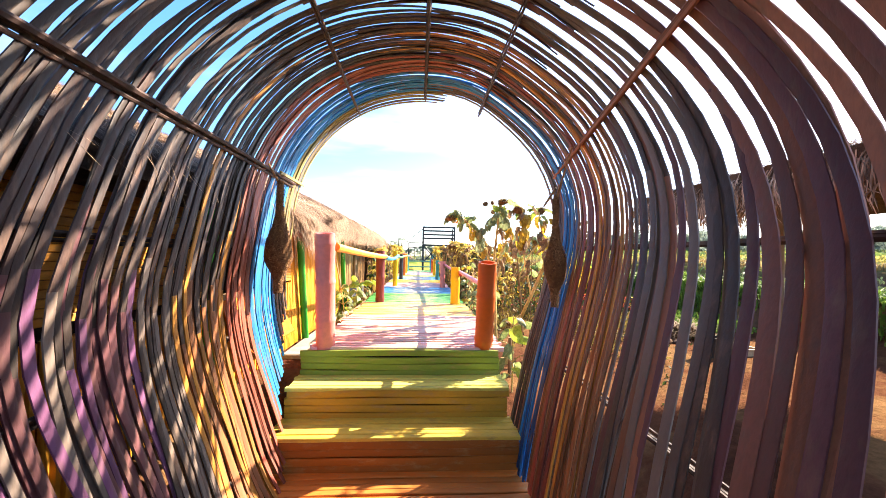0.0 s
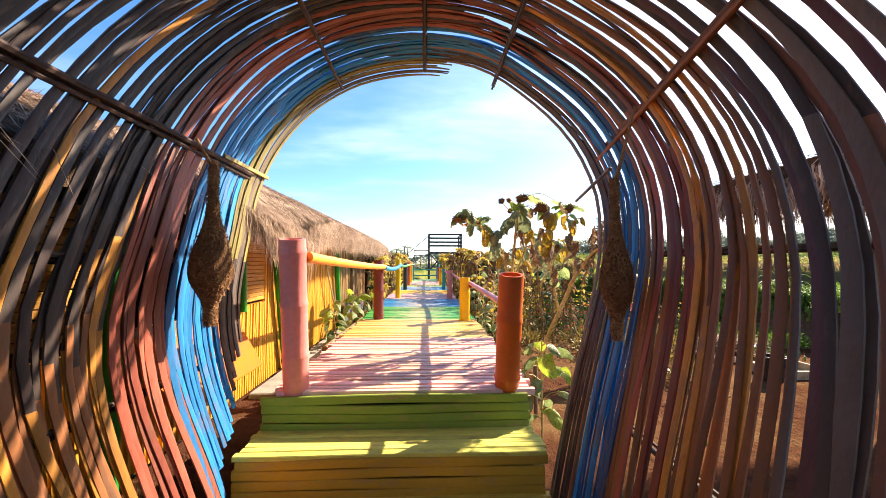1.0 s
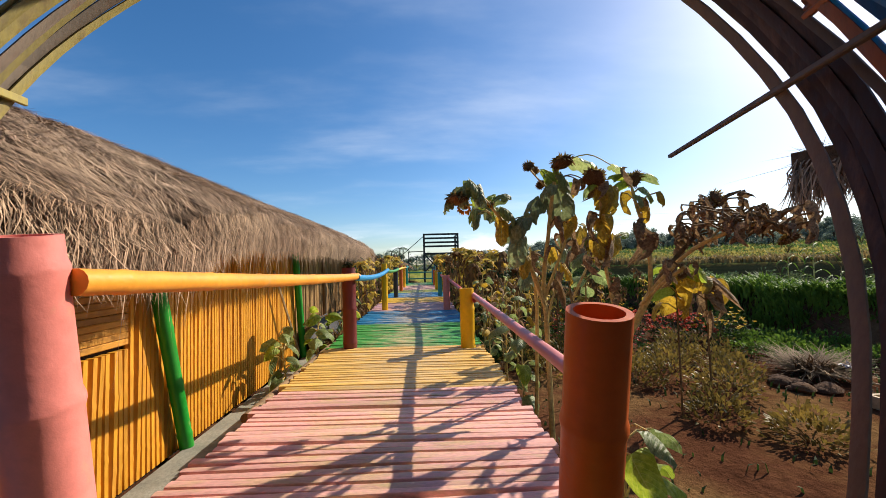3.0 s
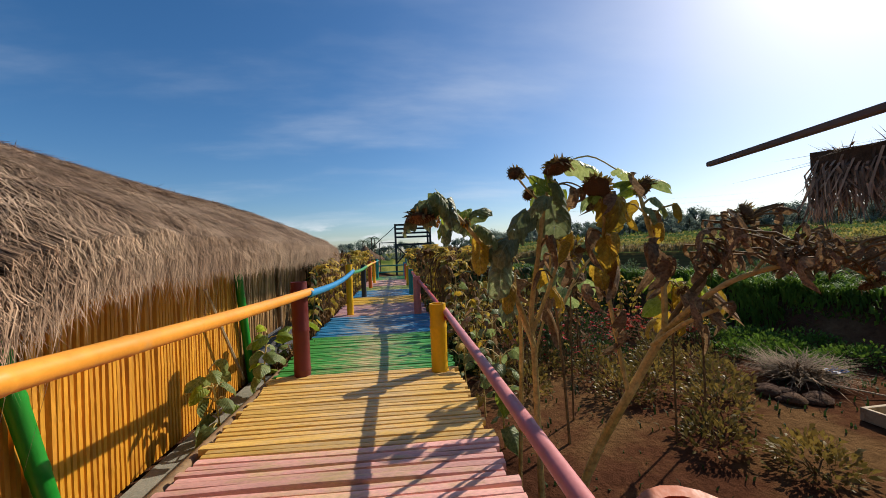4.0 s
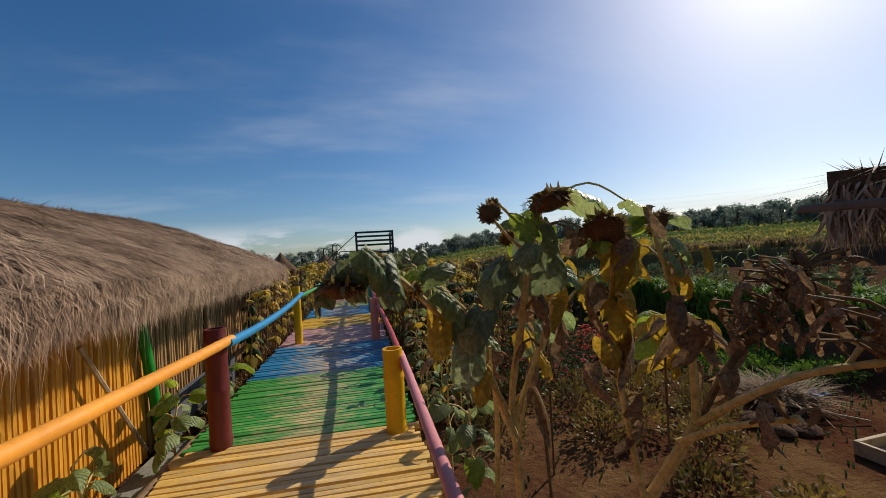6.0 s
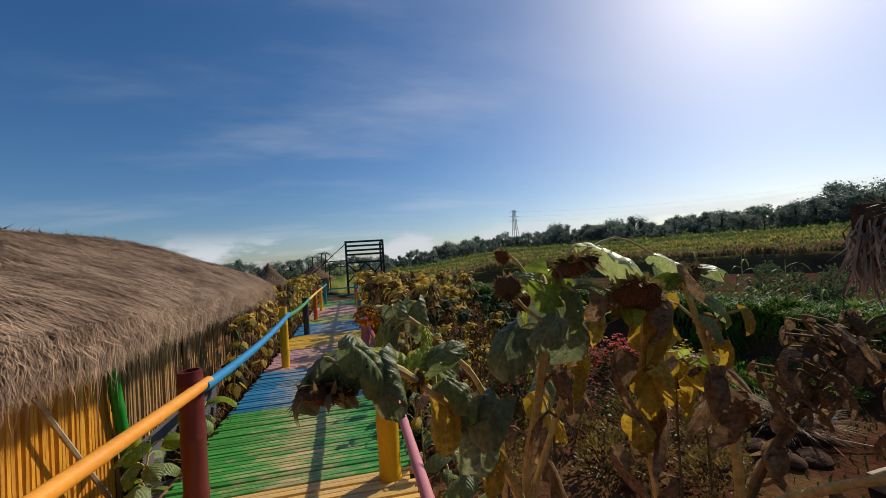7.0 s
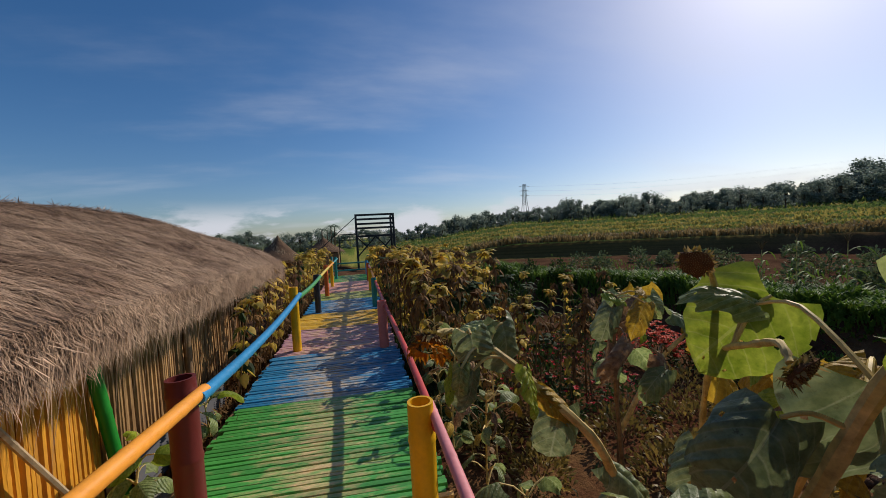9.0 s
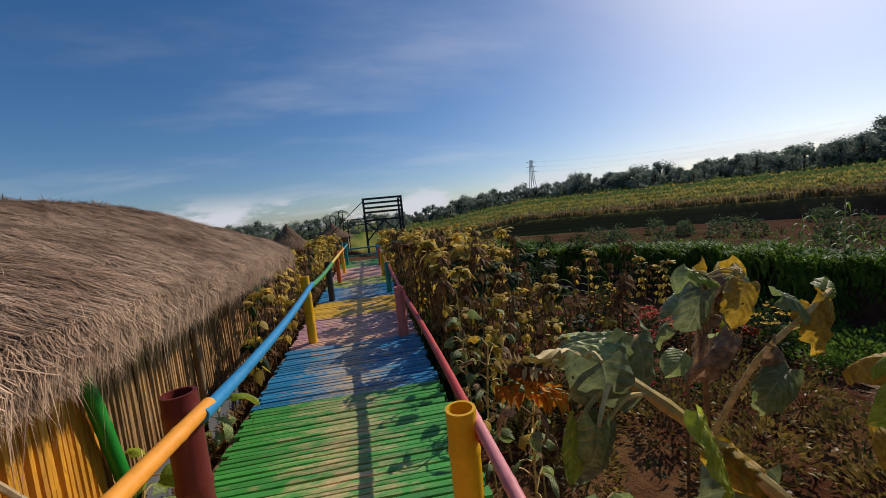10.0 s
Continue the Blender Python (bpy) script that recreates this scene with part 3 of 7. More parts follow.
def rail(a, b, r, colour, label, bow=(0, 0, 0)):
    t = thing("rail", a, label, "handrail", "rails along the boardwalk")
    part("cane", cane(a, b, r, 0.4, bow, 14, 0.25, rng), M["pole_" + colour], t)


rail((-0.70, 3.80, 0.865), (-0.555, 7.05, 0.775), 0.036, "railorange", "orange painted bamboo handrail", (0, 0, -0.015))
rail((-0.55, 6.95, 0.765), (-0.55, 10.55, 0.80), 0.036, "blue", "bright blue painted bamboo handrail", (0, 0, -0.055))
rail((-0.55, 10.40, 0.78), (-0.53, 13.45, 0.78), 0.034, "railgreen", "green painted bamboo handrail", (0, 0, -0.03))
rail((-0.55, 13.2, 0.76), (-0.53, 15.8, 0.80), 0.032, "railyellow", "yellow painted bamboo handrail")
rail((-0.55, 15.6, 0.78), (-0.53, 18.0, 0.80), 0.03, "railorange", "orange painted bamboo handrail")
rail((-0.55, 17.8, 0.78), (-0.53, 20.5, 0.80), 0.03, "teal", "teal painted bamboo handrail")
rail((0.715, 6.95, 0.545), (0.685, 3.80, 0.50), 0.028, "railpink", "pale pink painted bamboo handrail", (0.0, 0, 0.0))
rail((0.66, 10.15, 0.60), (0.715, 6.72, 0.50), 0.028, "railred", "faded red painted bamboo handrail", (0.03, 0, -0.03))
rail((0.68, 13.5, 0.58), (0.68, 9.9, 0.58), 0.03, "railred", "faded red painted bamboo handrail", (0, 0, -0.02))
rail((0.68, 16.3, 0.58), (0.68, 13.3, 0.58), 0.03, "railorange", "orange painted bamboo handrail")
rail((0.68, 18.9, 0.58), (0.68, 16.1, 0.58), 0.03, "railpink", "pale pink painted bamboo handrail")
rail((0.68, 21.3, 0.58), (0.68, 18.7, 0.58), 0.03, "blue", "blue painted bamboo handrail")

# ---------------------------------------------------------------- tunnel
PROFILE = [(-0.66, -0.95), (-0.92, -0.52), (-1.06, -0.03), (-1.11, 0.45), (-1.10, 0.95), (-1.10, 1.35), (-1.01, 1.74), (-0.80, 2.10), (-0.45, 2.38), (0.04, 2.50), (0.50, 2.41), (0.86, 2.10), (1.11, 1.74), (1.21, 1.32), (1.16, 0.92), (1.03, 0.50), (0.90, 0.06), (0.79, -0.45), (0.70, -0.95)]


def profile_curve():
    out, p = [], [Vector((a, b, 0)) for a, b in PROFILE]
    for i in range(len(p) - 1):
        a, b, c, d = p[max(i - 1, 0)], p[i], p[i + 1], p[min(i + 2, len(p) - 1)]
        for k in range(8):
            t = k / 8
            out.append(0.5 * ((2 * b) + (c - a) * t + (2 * a - 5 * b + 4 * c - d) * t * t + (3 * b - a - 3 * c + d) * t ** 3))
    out.append(p[-1])
    ln = [0.0]
    for a, b in zip(out, out[1:]):
        ln.append(ln[-1] + (b - a).length)
    return np.array([[q.x, q.y] for q in out]), np.array(ln) / ln[-1]


CURVE, CLEN = profile_curve()


def on_profile(s):
    s = min(1.0, max(0.0, s))
    x, z = np.interp(s, CLEN, CURVE[:, 0]), np.interp(s, CLEN, CURVE[:, 1])
    e = 0.012
    x1, z1 = np.interp(min(1, s + e), CLEN, CURVE[:, 0]), np.interp(min(1, s + e), CLEN, CURVE[:, 1])
    x0, z0 = np.interp(max(0, s - e), CLEN, CURVE[:, 0]), np.interp(max(0, s - e), CLEN, CURVE[:, 1])
    d = math.hypot(x1 - x0, z1 - z0)
    return float(x), float(z), float(-(z1 - z0) / d), float((x1 - x0) / d)


def lean(z):
    """The hoops lean towards the boardwalk: how far a point at height z stands ahead of the hoop's shoulder."""
    u = z - 0.75
    return 0.5 * (u + math.sqrt(u * u + 0.22)) * 0.5 - 0.06


def tunnel_colour(y, left):
    if left:
        bands = ((3.47, ("end", "greyend", "end")), (3.09, ("blue",)), (2.74, ("red", "red", "terracotta")), (2.30, ("orange", "amber", "amber", "orange")), (2.05, ("grey", "grey", "darkgrey")), (1.5, ("purple", "grey", "plum")), (1.0, ("purple", "plum", "black")))
        for lim, names in bands:
            if y > lim:
                return rng.choice(names)
        return rng.choice(("plum", "brown", "black"))
    if y > 3.27:
        return rng.choice(("greyend", "black", "brown"))
    if y > 3.02:
        return rng.choice(("blue", "deepblue"))
    if y > 2.68:
        return rng.choice(("red", "red", "orange"))
    if y > 2.3:
        return rng.choice(("orange", "amber", "orange"))
    if y > 1.62:
        return rng.choice(("darkgrey", "plum", "brown", "grey"))
    return rng.choice(("rose", "brown", "terra", "plum"))


def slat_geo(y0, left, rnd, wild=0.09):
    g, n = Geo(), 30
    foot = -0.95 if y0 < 2.7 else (-0.95 + 1.02 * (y0 - 2.7) / 0.85 if left else -0.78)
    k = int(np.argmax(CURVE[:, 1] > foot)) if left else int(np.argmax(CURVE[::-1, 1] > foot))
    s0 = (CLEN[k] if left else 1 - CLEN[::-1][k]) + rnd.uniform(0.0, 0.012)
    s1 = rnd.uniform(0.52, 0.62) if y0 < 3.35 else rnd.uniform(0.515, 0.54)
    skew, w0, w1 = rnd.gauss(0.05, wild * (0.7 if left or wild > 0.1 else 0.5)) if y0 < 3.35 else rnd.gauss(0.0, 0.02), rnd.uniform(0.016, 0.030), rnd.uniform(0.014, 0.028)
    if y0 > 2.6:
        w1 += 0.012
    if left:
        w0, w1 = w0 + 0.010, w1 - 0.001
    if not left:
        w0, w1 = (w0 + 0.034, w1 + 0.014) if y0 < 1.9 else ((w0 + 0.010, w1 - 0.002) if 2.25 < y0 < 3.2 else (w0 + 0.026, w1 + 0.016) if y0 < 3.2 else (w0 + 0.006, w1 + 0.002))
    ph, amp, lift = rnd.uniform(0, 6), rnd.uniform(0.008, 0.026) if y0 < 3.3 else rnd.uniform(0.006, 0.016), rnd.uniform(-0.004, 0.008) + (0.012 if wild > 0.1 else 0)
    vs = []
    for i in range(n):
        t = i / (n - 1)
        s = s0 + (s1 - s0) * t
        s = s if left else 1 - s
        x, z, nx, nz = on_profile(s)
        w = (w0 + (w1 - w0) * t) * min(1.0, 0.3 + (1 - t) / 0.16) * (1 + 0.12 * math.sin(11 * t + ph * 3))
        yy = y0 + skew * (t - 0.35) * 1.5 + amp * (math.sin(5 * t + ph) + 0.5 * math.sin(11 * t + 2 * ph)) + lean(z) + (0.26 * smooth01(0.0, 1.15, 0.75 - z) if left else 0.0)
        off = lift + (0.0 if left else 0.010) * t + 0.006 * math.sin(7 * t + ph)
        cup = 0.003
        for a, b in ((-0.5, 0.0), (0.0, cup), (0.5, 0.0), (0.5, 0.006), (0.0, 0.006 + cup), (-0.5, 0.006)):
            vs.append((x + nx * (off - b), yy + a * w, z + nz * (off - b)))
    m = 6
    fs = [(i * m + j, i * m + (j + 1) % m, (i + 1) * m + (j + 1) % m, (i + 1) * m + j) for i in range(n - 1) for j in range(m)]
    fs += [tuple(range(m)), tuple((n - 1) * m + j for j in range(m))[::-1]]
    return g.add(vs, fs)


tunnel = thing("bamboo_tunnel", (0, 0, -0.97), "arched tunnel of bent bamboo slats painted in many colours", "tunnel")
TUN_Y0, TUN_Y1 = -2.4, 3.50


def hoop_slat(y, left, wild):
    """One bent slat; short of the blue hoops a near-black colour above shoulder height stands in for shade."""
    ob = part("slat", slat_geo(y, left, rng, wild), [M["slat_" + tunnel_colour(y, left)], M["slat_darkgrey"] if rng.random() < 0.65 else M["slat_black"]], tunnel)
    if y > 3.47 and left:
        # the last hoops are grey below the rail and faded olive above it
        ob.data.materials[0], ob.data.materials[1] = M["slat_" + rng.choice(("darkgrey", "grey"))], M["slat_" + rng.choice(("end", "end", "greyend"))]
        for q in ob.data.polygons:
            q.material_index = 1 if q.center.z > 0.85 - ob.parent.location.z else 0
    # faces above the cut take the dark colour: shade painted on the slat
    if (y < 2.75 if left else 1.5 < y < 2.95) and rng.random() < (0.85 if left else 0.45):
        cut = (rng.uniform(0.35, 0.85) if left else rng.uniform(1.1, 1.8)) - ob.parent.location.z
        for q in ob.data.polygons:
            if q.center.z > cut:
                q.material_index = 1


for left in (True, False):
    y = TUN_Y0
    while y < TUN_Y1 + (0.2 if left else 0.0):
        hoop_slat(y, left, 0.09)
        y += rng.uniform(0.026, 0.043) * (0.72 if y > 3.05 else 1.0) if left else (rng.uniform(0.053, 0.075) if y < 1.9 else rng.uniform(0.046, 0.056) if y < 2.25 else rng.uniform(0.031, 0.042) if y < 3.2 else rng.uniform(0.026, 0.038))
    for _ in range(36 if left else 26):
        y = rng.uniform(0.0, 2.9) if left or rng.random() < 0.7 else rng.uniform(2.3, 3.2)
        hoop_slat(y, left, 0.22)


def batten(pts, w, material, label=""):
    """Split cane strips tied along the inside of the hoops."""
    for k in range(3):
        dx, dz = rng.uniform(-0.026, 0.026), rng.uniform(-0.02, 0.02)
        p = [Vector(q) + Vector((dx + rng.uniform(-.006, .006), 0, dz + rng.uniform(-.006, .006))) for q in pts]
        part("batten", Geo().tube(p, [w * rng.uniform(0.5, 0.85)] * len(p), 6), material, tunnel, label)


def batten_line(s, y1, n=9, inset=0.024):
    x, z, nx, nz = on_profile(s)
    return [(x - nx * inset, TUN_Y0 + (y1 - TUN_Y0) * i / (n - 1) + lean(z), z - nz * inset) for i in range(n)]


def find_s(x, z):
    return float(CLEN[np.argmin((CURVE[:, 0] - x) ** 2 + (CURVE[:, 1] - z) ** 2)])


for x, z, y1 in ((0.05, 2.48, 3.62), (-1.07, 1.42, 3.5), (-1.1, 0.84, 3.6), (1.1, 0.90, 3.46), (-1.1, 0.26, 3.66), (0.9, 0.10, 3.46), (0.8, -0.4, 3.1), (-1.02, -0.5, 2.9), (-0.62, 2.27, 3.62), (0.64, 2.30, 3.62)):
    thin = abs(x) in (0.62, 0.64)
    inner = z > 1.2
    batten(batten_line(find_s(x, z), y1, 9, 0.024 if inner else -0.042), 0.011 if thin else (0.018 if inner else 0.013), M["slat_black"] if inner else M["dark_wood"])
p = []
for yy in (-2.2, -1.0, 0.0, 1.0, 2.0, 3.0, 3.7):
    zz = 2.08 - 0.15 * yy
    k = int(np.argmin(np.where(CURVE[:, 0] > 0.2, np.abs(CURVE[:, 1] - zz), 9.0)))
    x, z, nx, nz = on_profile(CLEN[k])
    p.append((x - nx * (0.024 - 0.02 * max(0.0, yy - 2.0)), yy, z - nz * 0.024))
batten(p, 0.022, M["slat_brown"])
g = Geo()
for a, b in (((1.03, 3.22, 1.322), (1.385, 4.526, 1.376)),):
    d = (Vector(b) - Vector(a))
    rot = d.to_track_quat('Y', 'Z').to_matrix().to_4x4()
    g.box((Vector(a) + Vector(b)) / 2, (0.02, d.length, 0.017), rot, 0.2)
part("lath", g, M["stick"], tunnel, "weathered grey lath end")
g = Geo().box((-1.06, 3.74, 1.43), (0.012, 0.60, 0.026), pose(0, 0, 0, 1, 0, 1), 0.2)
part("lath", g, M["slat_end"], tunnel, "faded yellow lath end")


def nest(x, y, z0, z1, r, label, tie):
    t = thing("fibre_nest", (x, y, z0), label, "hanging nest", "hanging nests")
    g, n, seg = Geo(), 26, 20
    for i in range(n):
        u = i / (n - 1)
        body = math.exp(-(abs(u - 0.34) / (0.17 if u < 0.34 else 0.26)) ** 2.3)
        rr = r * (0.20 + 0.82 * body) + r * 0.1 * (1 - smooth01(0.0, 0.2, u))
        ring = []
        for j in range(seg):
            a = 2 * math.pi * j / seg
            k = 1 + 0.16 * noise.noise(Vector((math.cos(a) * 2 + x, math.sin(a) * 2, u * 6)))
            ring.append((x + rr * k * math.cos(a), y + rr * k * math.sin(a), z0 + u * (z1 - z0)))
        g.v += ring
        if i:
            g.f += [((i - 1) * seg + j, (i - 1) * seg + (j + 1) % seg, i * seg + (j + 1) % seg, i * seg + j) for j in range(seg)]
    g.f.append(tuple(range(seg))[::-1])
    g.f.append(tuple((n - 1) * seg + j for j in range(seg)))
    surf = list(g.v)
    part("body", g, M["nest_body"], t)
    h = Geo()
    for _ in range(7000):
        c = Vector(rng.choice(surf)).lerp(Vector(rng.choice(surf)), 0.06)
        out = (c - Vector((x, y, c.z))).normalized()
        a = c + out * 0.002
        tang = Vector((rng.gauss(0, 1), rng.gauss(0, 1), rng.gauss(0, 1)))
        tang = (tang - out * tang.dot(out)).normalized()
        b = a + tang * rng.uniform(0.008, 0.02) + out * rng.uniform(0.0, 0.004)
        d = b + tang.cross(out) * rng.uniform(-0.016, 0.016) + out * rng.uniform(-0.006, 0.001)
        wv = out.cross(tang) * 0.0013
        h.add([a - wv, a + wv, b + wv, b - wv, d], [(0, 1, 2, 3), (3, 2, 4)])
    tagged(part("fibre", h, M["fibre"], t), kind="stuff")
    a, b = Vector((x, y, z1 - 0.03)), Vector(tie)
    part("cord", Geo().tube([a, a.lerp(b, 0.5), b], [0.012, 0.007, 0.007], 6), M["fibre"], t)


nest(-0.945, 3.15, 0.53, 1.30, 0.088, "brown coconut fibre nest hanging from the tunnel", (-1.03, 3.15, 1.42))
nest(0.99, 3.10, 0.46, 1.24, 0.075, "dark brown fibre nest hanging from the tunnel", (1.10, 3.10, 1.60))


# ---------------------------------------------------------------- thatched hut
def thatch_roof(t, top, x0, x1, y0, y1, thick, blades, fringe_sides, material, step=0.25, blade_len=(0.2, 0.42), width=0.005, fringe_n=0, fringe_len=(0.1, 0.3), clear_y=-99.0, fringe_drop=0.0):
    """A thick thatch shell whose upper face is top(x, y), with loose straw laid down the slope and hanging at the eaves."""
    nx, ny = max(4, int((x1 - x0) / step)), max(4, int((y1 - y0) / step))
    g = Geo()
    def cut(y):
        return 0.17 * (1 - smooth01(clear_y, clear_y + 0.45, y))

    up = [[(x0 + (x1 - cut(y0 + (y1 - y0) * j / ny) - x0) * i / nx, y0 + (y1 - y0) * j / ny) for i in range(nx + 1)] for j in range(ny + 1)]
    for dz in (0.0, -thick):
        for row in up:
            for x, y in row:
                edge_drop = fringe_drop * smooth01(x1 - 0.45, x1 - 0.1, x) * smooth01(clear_y, clear_y + 0.6, y)
                g.v.append((x, y, top(x, y) + dz - (edge_drop if dz else 0.0) + (0.02 * noise.noise(Vector((x * 2.5, y * 2.5, 0))) if dz == 0 else 0)))
    w, o = nx + 1, (nx + 1) * (ny + 1)
    for j in range(ny):
        for i in range(nx):
            a = j * w + i
            g.f.append((a, a + 1, a + 1 + w, a + w))
            g.f.append((a + o, a + w + o, a + 1 + w + o, a + 1 + o))
    edge = [i for i in range(w)] + [j * w + nx for j in range(1, ny + 1)] + [ny * w + i for i in range(nx - 1, -1, -1)] + [j * w for j in range(ny - 1, 0, -1)]
    for a, b in zip(edge, edge[1:] + edge[:1]):
        g.f.append((b, a, a + o, b + o))
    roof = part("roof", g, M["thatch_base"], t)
    r = random.Random(5)
    h = Geo()
    e = 0.05
    for _ in range(blades):
        x, y = r.uniform(x0, x1), r.uniform(y0, y1)
        if x > x1 - cut(y) - (0.1 if y < clear_y else 0.0) or (x < (x0 + x1) / 2 and fringe_sides == "en" and r.random() < 0.8):
            continue
        z = top(x, y)
        gx, gy = (top(x + e, y) - top(x - e, y)) / (2 * e), (top(x, y + e) - top(x, y - e)) / (2 * e)
        nrm = Vector((-gx, -gy, 1)).normalized()
        down = Vector((-gx, -gy, -(gx * gx + gy * gy)))
        if down.length < 1e-4:
            continue
        down.normalize()
        side = nrm.cross(down)
        swirl = 0.9 * noise.noise(Vector((x * 2.2, y * 2.2, 4))) + 0.5 * noise.noise(Vector((x * 7, y * 7, 9)))
        d = (down + side * (0.8 * swirl + r.gauss(0, 0.26))).normalized()
        ln = r.uniform(*blade_len) * (2.0 if r.random() < 0.05 else 1.0)
        a = Vector((x, y, z)) + nrm * r.uniform(-0.01, 0.015)
        m1 = a + d * ln * 0.5 + nrm * r.uniform(0.0, 0.02) + side * r.gauss(0, 0.008)
        b = a + d * ln + nrm * r.uniform(-0.012, 0.022) + side * r.gauss(0, 0.02)
        if b.x > x1 and fringe_sides == "en":
            b.z -= (b.x - x1) * 0.9
            b.x = x1 + (b.x - x1) * 0.3
        s = nrm.cross(d) * width * r.uniform(0.6, 1.4)
        h.add([a - s, a + s, m1 + s, m1 - s, b], [(0, 1, 2, 3), (3, 2, 4)])
    tagged(part("straw", h, material, roof), kind="stuff")
    if fringe_n:
        h = Geo()
        for side in fringe_sides:
            for _ in range(fringe_n if side in "ew" else fringe_n // 3):
                u = r.random()
                if side == "e":
                    y, out = y0 + (y1 - y0) * u, Vector((1, 0, 0))
                    x = x1 - cut(y)
                elif side == "w":
                    x, y, out = x0, y0 + (y1 - y0) * u, Vector((-1, 0, 0))
                elif side == "n":
                    x, y, out = x0 + (x1 - x0) * u, y1, Vector((0, 1, 0))
                else:
                    x, y, out = x0 + (x1 - x0) * u, y0, Vector((0, -1, 0))
                if side == "e" and y < clear_y:
                    continue
                dep = r.random()
                clump = 0.5 + 0.5 * noise.noise(Vector((x * 3.0, y * 3.0, 7))) + 0.3 * noise.noise(Vector((x * 11, y * 11, 3)))
                inset = r.uniform(0.0, 0.2)
                a = Vector((x, y, top(x - out.x * inset, y - out.y * inset) - dep * (thick + (fringe_drop if side == "e" else 0.0)) * 0.85)) - out * inset
                tang = Vector((out.y, out.x, 0))
                ln = r.uniform(*fringe_len) * (0.75 + 0.5 * max(0, clump)) * (1.05 - 0.1 * smooth01(6.0, 7.2, y)) * (1.5 if r.random() < 0.03 else 1.0)
                sw = r.gauss(0, 0.16)
                b = a + out * (inset * 0.9 + r.uniform(0.0, 0.05) * (1.1 - dep)) + Vector((0, 0, -ln * 0.4 - inset * 0.3)) + tang * (sw * ln * 0.5 + r.gauss(0, 0.008))
                curl = 0.35 * noise.noise(Vector((x * 18, y * 18, 1))) + r.gauss(0, 0.22)
                m2 = b + out * r.uniform(-0.02, 0.02) + Vector((0, 0, -ln * 0.4)) + tang * (curl * ln * 0.5 + r.gauss(0, 0.006))
                c = m2 + out * r.uniform(-0.03, 0.03) + Vector((0, 0, -ln * 0.34)) + tang * (curl * ln * 1.1 * r.uniform(-0.4, 1.0))
                s = tang * width * r.uniform(0.6, 1.3)
                h.add([a - s, a + s, b + s, b - s, m2 + s * 0.8, m2 - s * 0.8, c], [(0, 1, 2, 3), (3, 2, 4, 5), (5, 4, 6)])
        tagged(part("fringe", h, material, roof), kind="stuff")
    return roof


HX, HY0, HY1, RIDGE_X, RIDGE_Z, EAVE_X, EAVE_Z = -1.50, 1.2, 10.9, -3.05, 2.16, -1.00, 1.12


def hut_top(x, y):
    d = (EAVE_X - x) if x > RIDGE_X else (x - (2 * RIDGE_X - EAVE_X))
    u = max(-0.1, min(1.0, d / (EAVE_X - RIDGE_X)))
    a = EAVE_Z + (RIDGE_Z - EAVE_Z) * (1.22 * u - 0.22 * u * u)
    b = EAVE_Z + 1.25 * (11.85 - y)
    k = 0.16
    hh = max(k - abs(a - b), 0.0) / k
    a += 0.17 * (1 - max(0.0, u)) * smooth01(4.5, 5.5, y) - 0.09 * max(0.0, 1 - max(d, 0.0) / 0.22) ** 2
    return min(a, b) - hh * hh * k * 0.25 + 0.02 * math.sin(y * 1.3) * u + 0.028 * noise.noise(Vector((x * 3.5, y * 3.5, 2))) + 0.016 * noise.noise(Vector((x * 9, y * 9, 5)))


hut = thing("thatched_hut", (-2.9, 6.0, -0.34), "long low hut with yellow bamboo walls and thick grey-brown thatch", "hut")
thatch_roof(hut, hut_top, 2 * RIDGE_X - EAVE_X, EAVE_X, 0.9, 11.8, 0.13, 190000, "en", M["thatch"], 0.11, (0.10, 0.28), 0.0019, 105000, (0.065, 0.135), 3.7, 0.03)
h = Geo()
for _ in range(900):
    yy = rng.uniform(0.9, 11.0)
    a = Vector((RIDGE_X + rng.gauss(0, 0.05), yy, hut_top(RIDGE_X, yy) - 0.01))
    d = Vector((rng.gauss(0, 0.6), rng.gauss(0.25, 0.7), rng.uniform(0.05, 0.45))).normalized()
    b = a + d * rng.uniform(0.04, 0.13)
    s = Vector((0.004, 0.004, 0))
    h.add([a - s, a + s, b], [(0, 1, 2)])
tagged(part("ridge_straw", h, M["thatch"], hut), kind="stuff")
# walls: dark backing with an opening, standing in for the unlit interior, then split canes
WIN_Y0, WIN_Y1, WIN_Z0, WIN_Z1 = 3.30, 4.37, 0.45, 0.93
BX = HX - 0.04
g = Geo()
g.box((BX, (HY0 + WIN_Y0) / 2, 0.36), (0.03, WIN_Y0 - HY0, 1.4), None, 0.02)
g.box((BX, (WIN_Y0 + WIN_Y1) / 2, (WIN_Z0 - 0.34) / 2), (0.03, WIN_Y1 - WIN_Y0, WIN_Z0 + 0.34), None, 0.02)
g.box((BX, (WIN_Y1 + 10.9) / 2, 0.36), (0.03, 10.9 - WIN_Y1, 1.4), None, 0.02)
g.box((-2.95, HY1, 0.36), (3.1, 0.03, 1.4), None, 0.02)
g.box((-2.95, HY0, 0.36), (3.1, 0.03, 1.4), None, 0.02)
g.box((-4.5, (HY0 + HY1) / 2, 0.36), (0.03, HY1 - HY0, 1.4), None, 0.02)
wall = part("wall", g, M["inside"], hut, "dark backing behind the canes, standing in for the unlit interior")
g = Geo()
